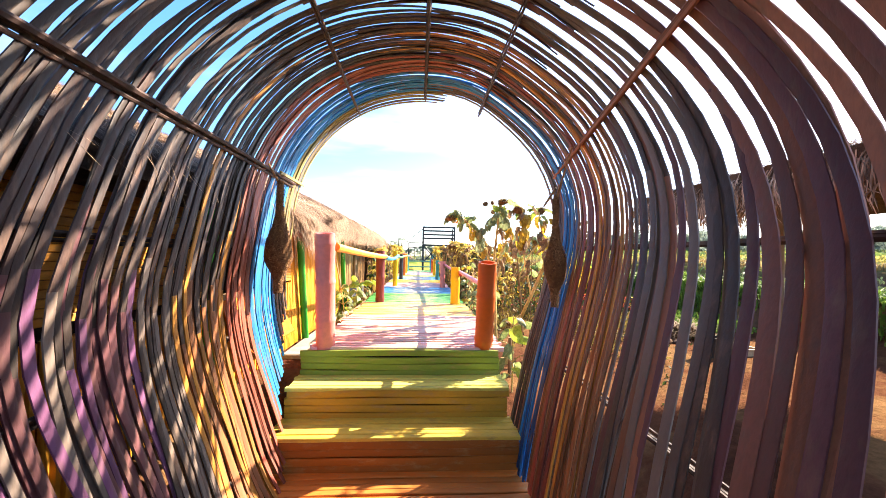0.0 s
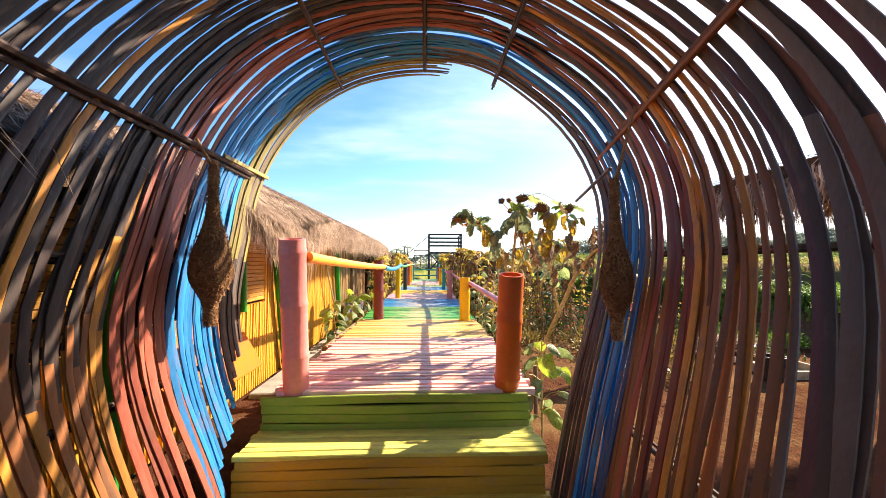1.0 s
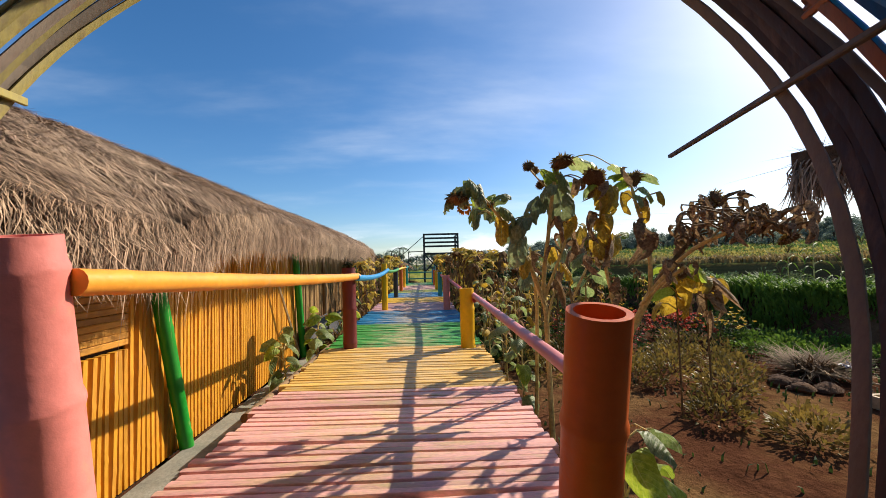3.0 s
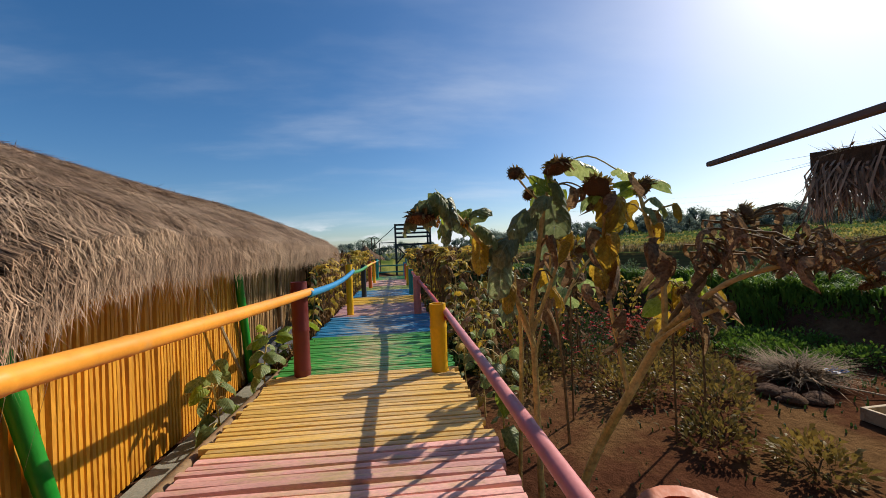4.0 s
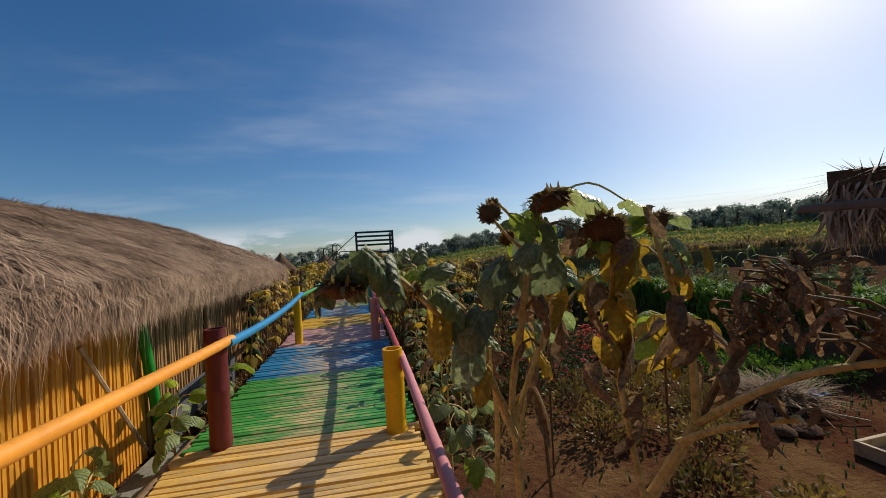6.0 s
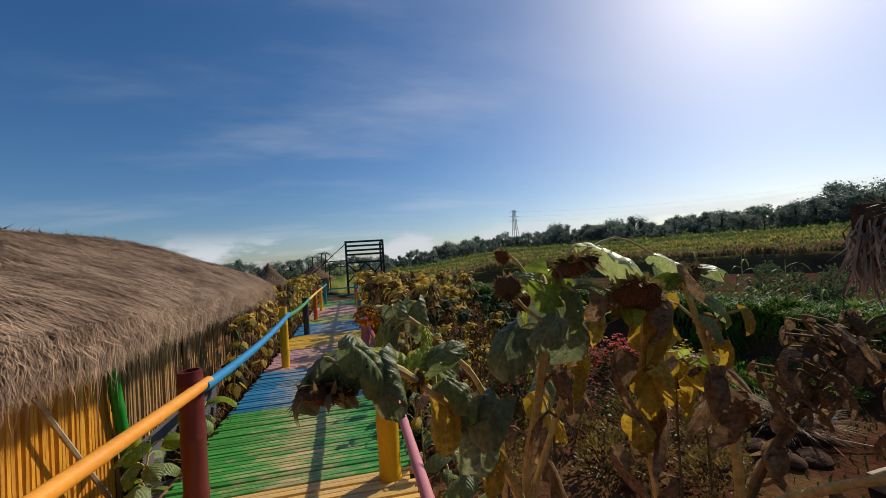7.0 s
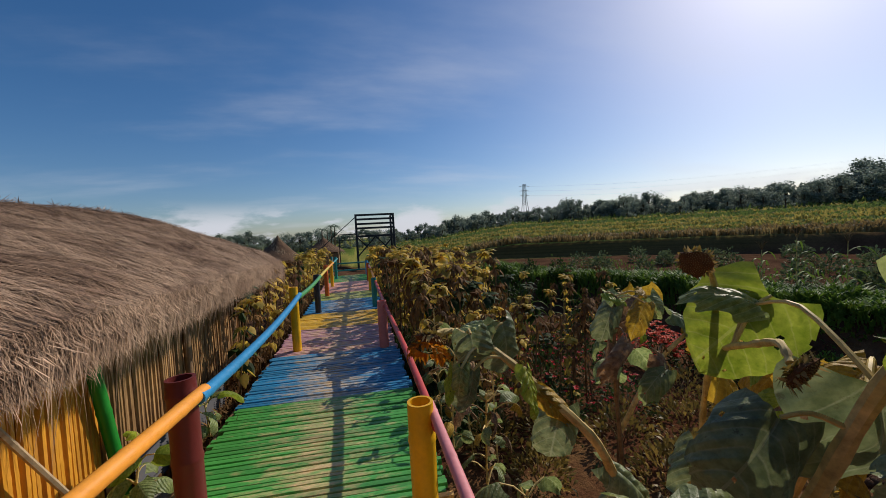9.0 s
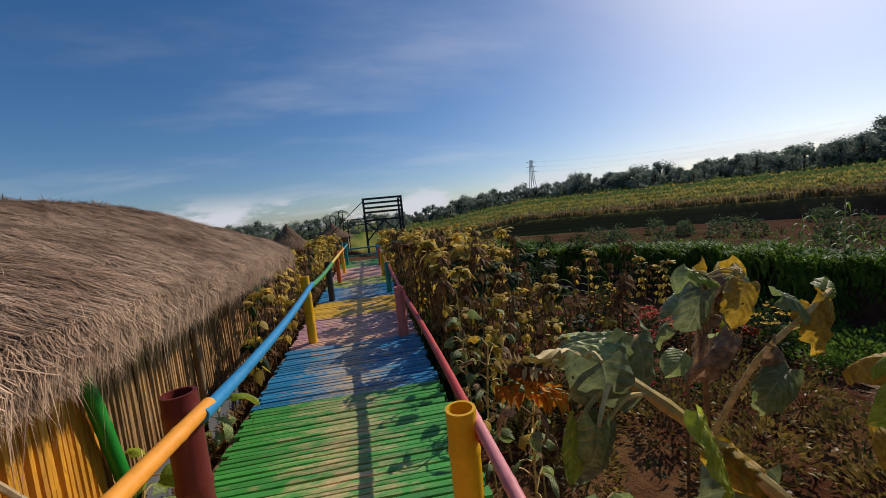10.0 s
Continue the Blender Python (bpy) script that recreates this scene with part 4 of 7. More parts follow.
for a, b, c, d in ((WIN_Y0 - 0.03, WIN_Y0 + 0.03, WIN_Z0, WIN_Z1), (WIN_Y1 - 0.03, WIN_Y1 + 0.03, WIN_Z0, WIN_Z1), (WIN_Y0, WIN_Y1, WIN_Z0 - 0.03, WIN_Z0 + 0.02), (WIN_Y0, WIN_Y1, WIN_Z1 - 0.01, WIN_Z1 + 0.04)):
    g.box((HX + 0.005, (a + b) / 2, (c + d) / 2), (0.06, b - a, d - c), None, 0.1)
part("window_frame", g, M["raw_wood"], hut)
g = Geo().box((HX + 0.16, 3.86, 0.225), (0.02, 1.02, 0.47), pose(0, 0, 0, 0, -30, 0), 0.2)
part("window_flap", g, M["flap"], hut, "orange painted window flap hanging open")

CANES = {}


def wall_cane(length, r, mat, seed):
    key = (length, r, mat, seed)
    if key not in CANES:
        rr = random.Random(seed)
        p, q = bamboo_pts((0, 0, 0), (rr.uniform(-.004, .004), rr.uniform(-.008, .008), length), r, 0.4, (0, rr.uniform(-.012, .012), 0), rr)
        CANES[key] = Geo().tube(p, q, 6).mesh("wall_cane", M[mat])
    return CANES[key]


hb = Vector(hut.location)
y = 4.24
while y < 7.72:
    top_z = 1.12 if y > 5.02 else 0.46
    piece("wall_cane", wall_cane(round(top_z + 0.30, 2), 0.0240, "wall_yellow", rng.randrange(5)), hut, pose(HX - hb.x, y - hb.y, -0.30 - hb.z, rng.uniform(-0.7, 0.7), 0, rng.uniform(-0.3, 0.3)))
    y += rng.uniform(0.038, 0.046)
y = 7.78
while y < 10.85:
    piece("wall_cane", wall_cane(1.40, 0.019, "wall_tan", rng.randrange(5)), hut, pose(HX - hb.x + rng.uniform(-.006, .006), y - hb.y, -0.30 - hb.z, rng.uniform(-0.8, 0.8), rng.uniform(-.5, .5), 0))
    y += rng.uniform(0.036, 0.050)
y = 1.25
while y < 4.2:
    piece("wall_cane", wall_cane(0.72, 0.0240, "wall_yellow", rng.randrange(5)), hut, pose(HX - hb.x, y - hb.y, -0.30 - hb.z, 0, 0, 0))
    y += rng.uniform(0.046, 0.054)
# woven band of thin horizontal slats beside the opening
slat_me = Geo().box((0, 0, 0), (0.016, 0.62, 0.0345), None, 0.25).mesh("weave_slat", M["wall_woven"])
for i in range(16):
    piece("weave_slat", slat_me, hut, pose(HX + 0.004 - hb.x, 4.71 - hb.y, 0.50 + i * 0.036 - hb.z, rng.uniform(-0.3, 0.3), 0, 0))
slat_me = Geo().box((0, 0, 0), (0.016, 2.0, 0.036), None, 0.25).mesh("weave_slat", M["wall_woven"])
for i in range(16):
    piece("weave_slat", slat_me, hut, pose(HX + 0.004 - hb.x, 2.25 - hb.y, 0.50 + i * 0.038 - hb.z, rng.uniform(-0.3, 0.3), 0, 0))
for a, b, r in (((-1.42, 5.44, -0.34), (-1.41, 5.05, 1.10), 0.042), ((-1.455, 4.54, 0.42), (-1.455, 4.50, 1.1), 0.026), ((-1.42, 7.86, -0.34), (-1.41, 7.52, 1.15), 0.042), ((-1.42, 3.2, -0.34), (-1.42, 3.2, 1.1), 0.04), ((-1.43, 9.0, -0.34), (-1.43, 9.0, 1.1), 0.035)):
    part("pole", cane(a, b, r, 0.35, seg=12, rnd=rng), M["pole_green"] if r != 0.035 else M["raw_wood"], hut, "green painted bamboo pole" if r != 0.035 else "")
part("brace", cane((-1.40, 6.84, 0.86), (-1.34, 7.42, -0.12), 0.016, 0.3, seg=6), M["pale_board"], hut, "bare leaning cane")
# corrugated dark sheets leaning at the foot of the wall
for k, (yy, zz, tilt) in enumerate(((8.15, 0.05, 14), (9.1, -0.02, 16))):
    g, n = Geo(), 40
    for i in range(n + 1):
        for j in (0, 1):
            g.v.append((-1.30 + 0.012 * (i % 2), yy - 0.42 + 0.84 * j, zz - 0.28 + 0.42 * i / n))
    for i in range(n):
        g.f.append((2 * i, 2 * i + 1, 2 * i + 3, 2 * i + 2))
    s = tagged(new("roofing_sheet", g.mesh("roofing_sheet", M["sheet"], False)), "dark grey corrugated sheet leaning against the hut wall", "sheet", "sheets by the hut")
    md = s.modifiers.new("thick", 'SOLIDIFY')
    md.thickness = 0.004
g = Geo().box((-1.22, 6.3, -0.33), (0.42, 3.4, 0.10), None, 0.1)
solid("plinth", g, M["concrete"], "grey-green concrete strip along the hut", "plinth")


# ---------------------------------------------------------------- second thatched shelter by the tunnel
def shelter_top(x, y):
    dx, dy = min(x - 2.95, 6.3 - x), min(y - 1.2, 5.42 - y)
    return 1.62 + 0.16 * min(dx, dy) + 0.02 * noise.noise(Vector((x * 3, y * 3, 1)))


shelter = thing("thatched_shelter", (4.5, 3.4, -0.62), "small open shelter with shaggy thatched roof", "shelter")
thatch_roof(shelter, shelter_top, 2.95, 6.3, 1.2, 5.42, 0.12, 4500, "wn", M["thatch"], 0.3, (0.2, 0.4), 0.006, 2800, (0.14, 0.30))
for px, py in ((3.7, 1.7), (3.9, 4.3), (6.0, 1.5), (6.0, 4.6)):
    part("post", cane((px, py, -0.64), (px, py, 1.75), 0.05, 0.35, rnd=rng), M["raw_wood"], shelter)
h = Geo()
for _ in range(260):
    u = rng.random()
    a = Vector((2.98 + rng.uniform(0, 0.1), 1.3 + 4.05 * u, 1.62)) if rng.random() < 0.5 else Vector((2.98 + 3.2 * u, 5.38, 1.62))
    b = a + Vector((rng.uniform(-0.16, 0.02), rng.uniform(-0.05, 0.12), rng.uniform(0.02, 0.12)))
    h.add([a - Vector((0, .004, 0)), a + Vector((0, .004, 0)), b], [(0, 1, 2)])
tagged(part("loose_straw", h, M["thatch"], shelter), kind="stuff")


# ---------------------------------------------------------------- leaves and plants
def leaf_shape(length, width, droop, fold, wave, curl, rnd, nl=11, nw=10):
    """A heart-shaped leaf from its stalk (origin) along +y: domed, quilted between the ribs, with a wavy rim."""
    g, ph, lop = Geo(), rnd.uniform(0, 6), rnd.uniform(-0.12, 0.12)
    for i in range(nl + 1):
        t = i / nl
        half = width * 0.5 * math.sin(math.pi * (0.30 + 0.22 * min(1, t / 0.3))) if t < 0.3 else width * 0.5 * (1 - ((t - 0.3) / 0.7) ** 2.1)
        half = max(half, 0.012)
        for j in range(nw + 1):
            s = 2 * j / nw - 1
            back = -0.20 * length * abs(s) ** 1.4 * max(0, 1 - t / 0.55) ** 1.5
            x = s * half * (1 + 0.05 * math.sin(9 * t + 3 * s + ph))
            yy = t * length + back
            z = -droop * length * t * t - fold * abs(s) * half - curl * length * s * s * (0.35 + 0.65 * t)
            z += wave * math.sin(8 * t + 5 * s + ph) * s * s
            z += 0.016 * math.cos(2 * math.pi * 4.5 * (t - 0.55 * abs(s) * half)) * (0.25 + abs(s)) * (1 - t)
            x += lop * t * t
            g.v.append((x, yy * (1 - 0.12 * droop * t), z))
    w = nw + 1
    g.f = [(i * w + j, i * w + j + 1, (i + 1) * w + j + 1, (i + 1) * w + j) for i in range(nl) for j in range(nw)]
    return g


prng = random.Random(21)
LEAVES = {}
for key in ("green", "lime", "yellow"):
    LEAVES[key] = [leaf_shape(1.0, prng.uniform(0.82, 1.0), prng.uniform(0.3, 0.7), prng.uniform(0.05, 0.4), 0.07, prng.uniform(0.12, 0.36), prng).mesh("leaf", M["leaf_" + key]) for _ in range(7)]
LEAVES["yellow"] += [leaf_shape(1.0, prng.uniform(0.6, 0.9), prng.uniform(0.4, 1.0), prng.uniform(0.2, 0.8), 0.15, prng.uniform(0.15, 0.5), prng).mesh("leaf", M["leaf_yellow"]) for _ in range(7)]
LEAVES["brown"] = [leaf_shape(1.0, prng.uniform(0.34, 0.6), prng.uniform(0.6, 1.1), prng.uniform(0.6, 1.2), 0.2, 0.45, prng).mesh("leaf", M["leaf_brown"]) for _ in range(5)]


def broad_leaf(width, arc, dome, ripple, rnd, nl=28, nw=24, holes=10):
    """A large heart-shaped leaf, one long: arched along its rib, domed across it, puckered between the veins, with a wavy, torn rim."""
    g, ph, ph2, lop = Geo(), rnd.uniform(0, 6), rnd.uniform(0, 6), rnd.uniform(-0.10, 0.10)
    for i in range(nl + 1):
        t = i / nl
        half = max(0.012, width * 0.5 * math.sin(math.pi * (0.04 + 0.96 * t) ** 0.62) ** 0.72 * (1 + 0.035 * math.sin(31 * t + ph)))
        th = arc * t
        for j in range(nw + 1):
            v = 2 * j / nw - 1
            q = abs(v)
            fi = dome * q * half / (width * 0.5) + 1e-4
            x = v * half * math.sin(fi) / fi + lop * t * t
            z = -q * half * (1 - math.cos(fi)) / fi - (1 - math.cos(th)) / arc
            y = math.sin(th) / arc - 0.17 * q ** 1.5 * max(0.0, 1 - t / 0.45) ** 1.3
            z += ripple * math.sin(15 * t + ph + (2.0 if v > 0 else 0.0)) * q ** 2.5
            z += 0.036 * abs(math.sin(math.pi * 6.5 * (t - 0.30 * q))) * 4 * q * (1 - q) + 0.026 * math.sin(6 * v + 7 * t + ph2) * q
            z -= 0.018 * math.exp(-(v * half / 0.03) ** 2)
            g.v.append((x, y, z))
    w = nw + 1
    gone = {(rnd.randrange(3, nl - 1), rnd.choice((rnd.randrange(0, nw), 0, nw - 1))) for _ in range(holes)}
    g.f = [(i * w + j, i * w + j + 1, (i + 1) * w + j + 1, (i + 1) * w + j) for i in range(nl) for j in range(nw) if (i, j) not in gone]
    return g


BROAD = {}
for key, mat, arc, dome, ripple in (("dark", "leaf_broad", 1.3, 1.45, 0.085), ("green", "leaf_green", 1.15, 1.25, 0.075), ("pale", "leaf_sunlit_broad", 0.7, 0.8, 0.045), ("lime", "leaf_lime", 0.5, 0.5, 0.045), ("yellow", "leaf_yellow", 1.1, 1.2, 0.09), ("brown", "leaf_brown", 1.5, 1.9, 0.12)):
    BROAD[key] = [broad_leaf(prng.uniform(0.82, 0.96), arc * prng.uniform(0.7, 1.35), dome * prng.uniform(0.7, 1.4), ripple, prng).mesh("leaf", M[mat]) for _ in range(4)]


def blade(plant, path, base, tip, normal, kind, wide=1.0):
    """A large leaf from base to tip whose upper face looks along normal, on a stalk from the nearest lower point of the stem."""
    b, e, n = Vector(base), Vector(tip), Vector(normal)
    low = [q for q in path if q.z < b.z + 0.02] or path
    a = min(low, key=lambda q: (q - b).length)
    m1 = a.lerp(b, 0.55) + Vector((0, 0, 0.18 * (b - a).length))
    p = smooth_path([tuple(a), tuple(m1), tuple(b)], 4)
    part("leaf_stalk", Geo().tube(p, [0.0048 - 0.0018 * i / (len(p) - 1) for i in range(len(p))], 6), M["stem_dry"] if kind == "brown" else M["stem"], plant)
    y = (e - b).normalized()
    x = y.cross(n).normalized()
    ln = (e - b).length * 1.02
    m = Matrix((x, y, x.cross(y))).transposed().to_4x4()
    piece("leaf", prng.choice(BROAD[kind]), plant, Matrix.Translation(b - origin(plant)) @ m @ Matrix.Diagonal((ln * wide, ln, ln, 1)))


def frame_to(d, roll=0.0):
    """A turn whose +y runs along d and whose +z stays as upright as it can."""
    d = Vector(d).normalized()
    x = d.cross(Vector((0, 0, 1)))
    x = x.normalized() if x.length > 1e-3 else Vector((1, 0, 0))
    z = x.cross(d)
    m = Matrix((x, d, z)).transposed().to_4x4()
    return m @ pose(0, 0, 0, 0, roll, 0)


def put_leaf(plant, stem_pt, tip_dir, size, kind, stalk=0.08, roll=0.0, hang=0.0):
    """A leaf on a short curved stalk; hang tips it downwards."""
    a = Vector(stem_pt)
    d = Vector(tip_dir).normalized()
    b = a + d * stalk + Vector((0, 0, stalk * 0.35))
    part("leaf_stalk", Geo().tube([a, a.lerp(b, 0.5) + Vector((0, 0, stalk * 0.15)), b], [0.006, 0.005, 0.004], 5), M["stem"] if kind != "brown" else M["stem_dry"], plant)
    dd = (d + Vector((0, 0, -hang))).normalized()
    size *= 0.58 * prng.uniform(0.75, 1.15)
    m = Matrix.Translation(b - origin(plant)) @ frame_to(dd, roll) @ Matrix.Diagonal((size, size, size, 1))
    piece("leaf", prng.choice(LEAVES[kind]), plant, m)


def flower_head(plant, c, face, r, petals=0):
    """A nodding seed head: domed disc, bracts behind, a few wilted petals."""
    face = Vector(face).normalized()
    m = Matrix.Translation(Vector(c)) @ face.to_track_quat('Z', 'Y').to_matrix().to_4x4()
    g, seg = Geo(), 16
    prof = [(0.0, 0.28), (0.45, 0.25), (0.8, 0.14), (1.0, 0.0), (0.92, -0.18), (0.55, -0.36), (0.15, -0.46)]
    for k, (rr, z) in enumerate(prof):
        for j in range(seg):
            a = 2 * math.pi * j / seg
            q = 1 + 0.10 * math.sin(5 * a + r * 90) + 0.07 * math.sin(3 * a + c[0] * 40) + prng.uniform(-0.06, 0.06)
            g.v.append(tuple(m @ Vector((rr * r * q * math.cos(a), rr * r * q * math.sin(a), z * r))))
        if k:
            g.f += [((k - 1) * seg + j, k * seg + j, k * seg + (j + 1) % seg, (k - 1) * seg + (j + 1) % seg) for j in range(seg)]
    g.f.append(tuple((len(prof) - 1) * seg + j for j in range(seg)))
    head = part("flower_head", g, M["seed"], plant)
    b = Geo()
    for j in range(38):
        a = 2 * math.pi * j / 38 + prng.uniform(-0.12, 0.12)
        ca, sa = math.cos(a), math.sin(a)
        ln = r * prng.uniform(0.08, 0.34)
        base, tipz = Vector((ca * r * 0.9, sa * r * 0.9, -0.1 * r)), prng.uniform(-0.7, 0.6) * r
        tip = Vector((ca * (r + ln), sa * (r + ln), tipz))
        s = Vector((-sa, ca, 0)) * r * 0.09
        b.add([m @ (base - s), m @ (base + s), m @ (base.lerp(tip, 0.5) + s * 0.9 + Vector((0, 0, r * 0.05))), m @ (base.lerp(tip, 0.5) - s * 0.9 + Vector((0, 0, r * 0.05))), m @ tip], [(0, 1, 2, 3), (3, 2, 4)])
    part("bract", b, M["leaf_dry"], head)
    b = Geo()
    for ring, n in ((0.30, 7), (0.58, 11), (0.86, 15)):
        for j in range(n):
            a = 2 * math.pi * (j + prng.uniform(-0.3, 0.3)) / n
            ca, sa = math.cos(a), math.sin(a)
            base = Vector((ca * ring * r * 0.7, sa * ring * r * 0.7, (-0.52 + 0.34 * ring) * r))
            tip = Vector((ca * (ring + 0.42) * r, sa * (ring + 0.42) * r, (-0.62 + 0.5 * ring + prng.uniform(-0.25, 0.1)) * r))
            s = Vector((-sa, ca, 0)) * r * 0.15
            mid = base.lerp(tip, 0.5) + Vector((0, 0, -0.12 * r))
            b.add([m @ (base - s * 0.7), m @ (base + s * 0.7), m @ (mid + s), m @ (mid - s), m @ tip], [(0, 1, 2, 3), (3, 2, 4)])
    part("sepal", b, M["leaf_bush"], head)
    b = Geo()
    for j in range(150):
        q, a = r * 0.97 * math.sqrt((j + 0.5) / 150), j * 2.39996
        c = Vector((q * math.cos(a), q * math.sin(a), r * (0.27 - 0.24 * (q / r) ** 2.2)))
        e = 0.045 * r
        b.add([m @ (c + Vector((e, 0, 0))), m @ (c + Vector((0, e, 0))), m @ (c + Vector((-e, 0, 0))), m @ (c + Vector((0, -e, 0))), m @ (c + Vector((0, 0, 0.08 * r)))], [(0, 1, 4), (1, 2, 4), (2, 3, 4), (3, 0, 4)])
    tagged(part("seed", b, M["leaf_dry"], head), kind="stuff")
    if petals:
        b = Geo()
        for j in range(petals):
            a = 2 * math.pi * j / petals + prng.uniform(-0.2, 0.2)
            ca, sa = math.cos(a), math.sin(a)
            ln = r * prng.uniform(0.6, 1.0)
            base = Vector((ca * r * 0.95, sa * r * 0.95, 0.02))
            tip = Vector((ca * (r + ln * 0.6), sa * (r + ln * 0.6), prng.uniform(0.2, 1.1) * ln))
            s = Vector((-sa, ca, 0)) * r * 0.15
            mid = base.lerp(tip, 0.55) + Vector((ca, sa, 0)) * r * 0.2
            sag = Vector((0, 0, -ln * prng.uniform(0.4, 1.1)))
            b.add([m @ (base - s * 0.6), m @ (base + s * 0.6), m @ (mid + s) + sag * 0.4, m @ (mid - s) + sag * 0.4, m @ tip + sag], [(0, 1, 2, 3), (3, 2, 4)])
        part("petal", b, M["petal"], head)
    return head


def smooth_path(pts, n=6):
    p, out = [Vector(q) for q in pts], []
    for i in range(len(p) - 1):
        a, b, c, d = p[max(i - 1, 0)], p[i], p[i + 1], p[min(i + 2, len(p) - 1)]
        for k in range(n):
            t = k / n
            out.append(0.5 * ((2 * b) + (c - a) * t + (2 * a - 5 * b + 4 * c - d) * t * t + (3 * b - a - 3 * c + d) * t ** 3))
    return out + [p[-1]]


def stem_tube(plant, pts, r0, r1, name="stem", dry=False):
    p = smooth_path(pts)
    n = len(p)
    part(name, Geo().tube(p, [r0 + (r1 - r0) * i / (n - 1) + 0.0012 * math.sin(i * 2.3) for i in range(n)], 8), M["stem_dry"] if dry else M["stem"], plant)
    return p


def scatter_leaves(plant, path, lo, hi, count, sizes, kinds, hang=(0.3, 1.2)):
    n, a = len(path), prng.uniform(0, 6)
    for k in range(count):
        t = lo + (hi - lo) * (k + prng.uniform(-0.3, 0.3)) / max(1, count - 1)
        i = int(max(0, min(1, t)) * (n - 1))
        a += 2.4 + prng.uniform(-0.5, 0.5)
        put_leaf(plant, path[i], (math.cos(a), math.sin(a), prng.uniform(-0.1, 0.35)), prng.uniform(*sizes), prng.choice(kinds), prng.uniform(0.05, 0.16), prng.uniform(-55, 55), prng.uniform(*hang) * prng.uniform(0.4, 1.0))


def hero(base, label):
    return thing("sunflower", base, label, "sunflower", "sunflowers beside the boardwalk")


def leaves_at(plant, rows):
    for at, d, s, k, h in rows:
        put_leaf(plant, at, d, s, k, 0.06, prng.uniform(-15, 15), h)
        if prng.random() < 0.6:
            j = Vector(d) + Vector((prng.uniform(-.6, .6), prng.uniform(-.6, .6), prng.uniform(-.2, .4)))
            j.z = min(j.z, 0.3)
            put_leaf(plant, Vector(at) + Vector((0, 0, prng.uniform(-.05, .03))), j, s * prng.uniform(0.7, 1.0), k, prng.uniform(0.05, 0.12), prng.uniform(-25, 25), max(0.2, h * prng.uniform(0.6, 1.2)))


# tall sunflower with its second stalk nodding over the walk
p = hero((1.08, 5.48, -0.64), "tall ageing sunflower with nodding seed heads and drooping leaves")
main = stem_tube(p, [(1.08, 5.48, -0.64), (1.05, 5.42, 0.0), (1.02, 5.35, 0.45), (0.995, 5.30, 0.75), (0.99, 5.16, 1.05), (0.995, 5.06, 1.32), (1.01, 5.00, 1.47)], 0.021, 0.010)
flower_head(p, (1.02, 4.95, 1.462), (0.1, -0.3, -0.95), 0.062)
arm = stem_tube(p, [(1.005, 5.32, 0.58), (0.88, 5.20, 0.85), (0.70, 5.06, 1.10), (0.52, 4.94, 1.28), (0.41, 4.92, 1.30)], 0.013, 0.009, "branch")
flower_head(p, (0.385, 4.915, 1.245), (-0.05, -0.2, -1), 0.064)
arm2 = stem_tube(p, [(1.0, 5.31, 0.64), (1.10, 5.28, 0.90), (1.15, 5.24, 1.08), (1.14, 5.20, 1.22)], 0.012, 0.007, "branch")
stem_tube(p, [(1.0, 5.31, 0.56), (0.9, 5.24, 0.8), (0.88, 5.2, 0.98)], 0.008, 0.005, "branch")
stem_tube(p, [(0.985, 5.02, 1.30), (0.88, 4.95, 1.36), (0.80, 4.90, 1.43)], 0.006, 0.004, "branch")
flower_head(p, (0.797, 4.89, 1.435), (-0.3, -0.6, 0.3), 0.030)
for row in (((1.13, 5.06, 1.520), (1.31, 4.98, 1.460), (0.2, 0.3, 1), "pale", 0.95), ((1.37, 5.05, 1.475), (1.47, 5.02, 1.435), (0.3, 0.2, 1), "pale", 0.9),
            ((1.03, 5.07, 1.345), (1.04, 4.99, 1.085), (-0.3, -0.8, 0.5), "dark", 0.95), ((0.93, 5.12, 1.290), (0.76, 5.08, 1.180), (-0.5, -0.7, 0.5), "dark", 0.9),
            ((1.16, 5.14, 1.330), (1.04, 5.12, 1.320), (-0.2, -0.5, 0.8), "yellow", 0.8), ((1.09, 5.27, 1.415), (0.98, 5.29, 1.500), (0, -0.6, 0.7), "green", 0.7)):
    blade(p, main, *row)
for row in (((1.13, 5.00, 1.375), (1.10, 4.98, 1.255), (-0.2, -1, 0.1), "brown", 0.8), ((1.17, 5.00, 1.375), (1.20, 5.00, 1.280), (0.2, -1, 0.1), "brown", 0.8),
            ((0.97, 4.98, 1.36), (0.90, 4.96, 1.44), (-0.3, -0.8, 0.4), "lime", 0.8), ((0.96, 4.96, 1.34), (0.86, 4.92, 1.28), (-0.3, -0.7, 0.6), "dark", 0.95),
            ((1.02, 4.97, 1.40), (1.10, 4.95, 1.28), (0.3, -0.8, 0.4), "green", 0.7), ((1.0, 5.0, 1.40), (1.02, 5.02, 1.50), (0.1, -0.9, 0.2), "lime", 0.6)):
    blade(p, main, *row)
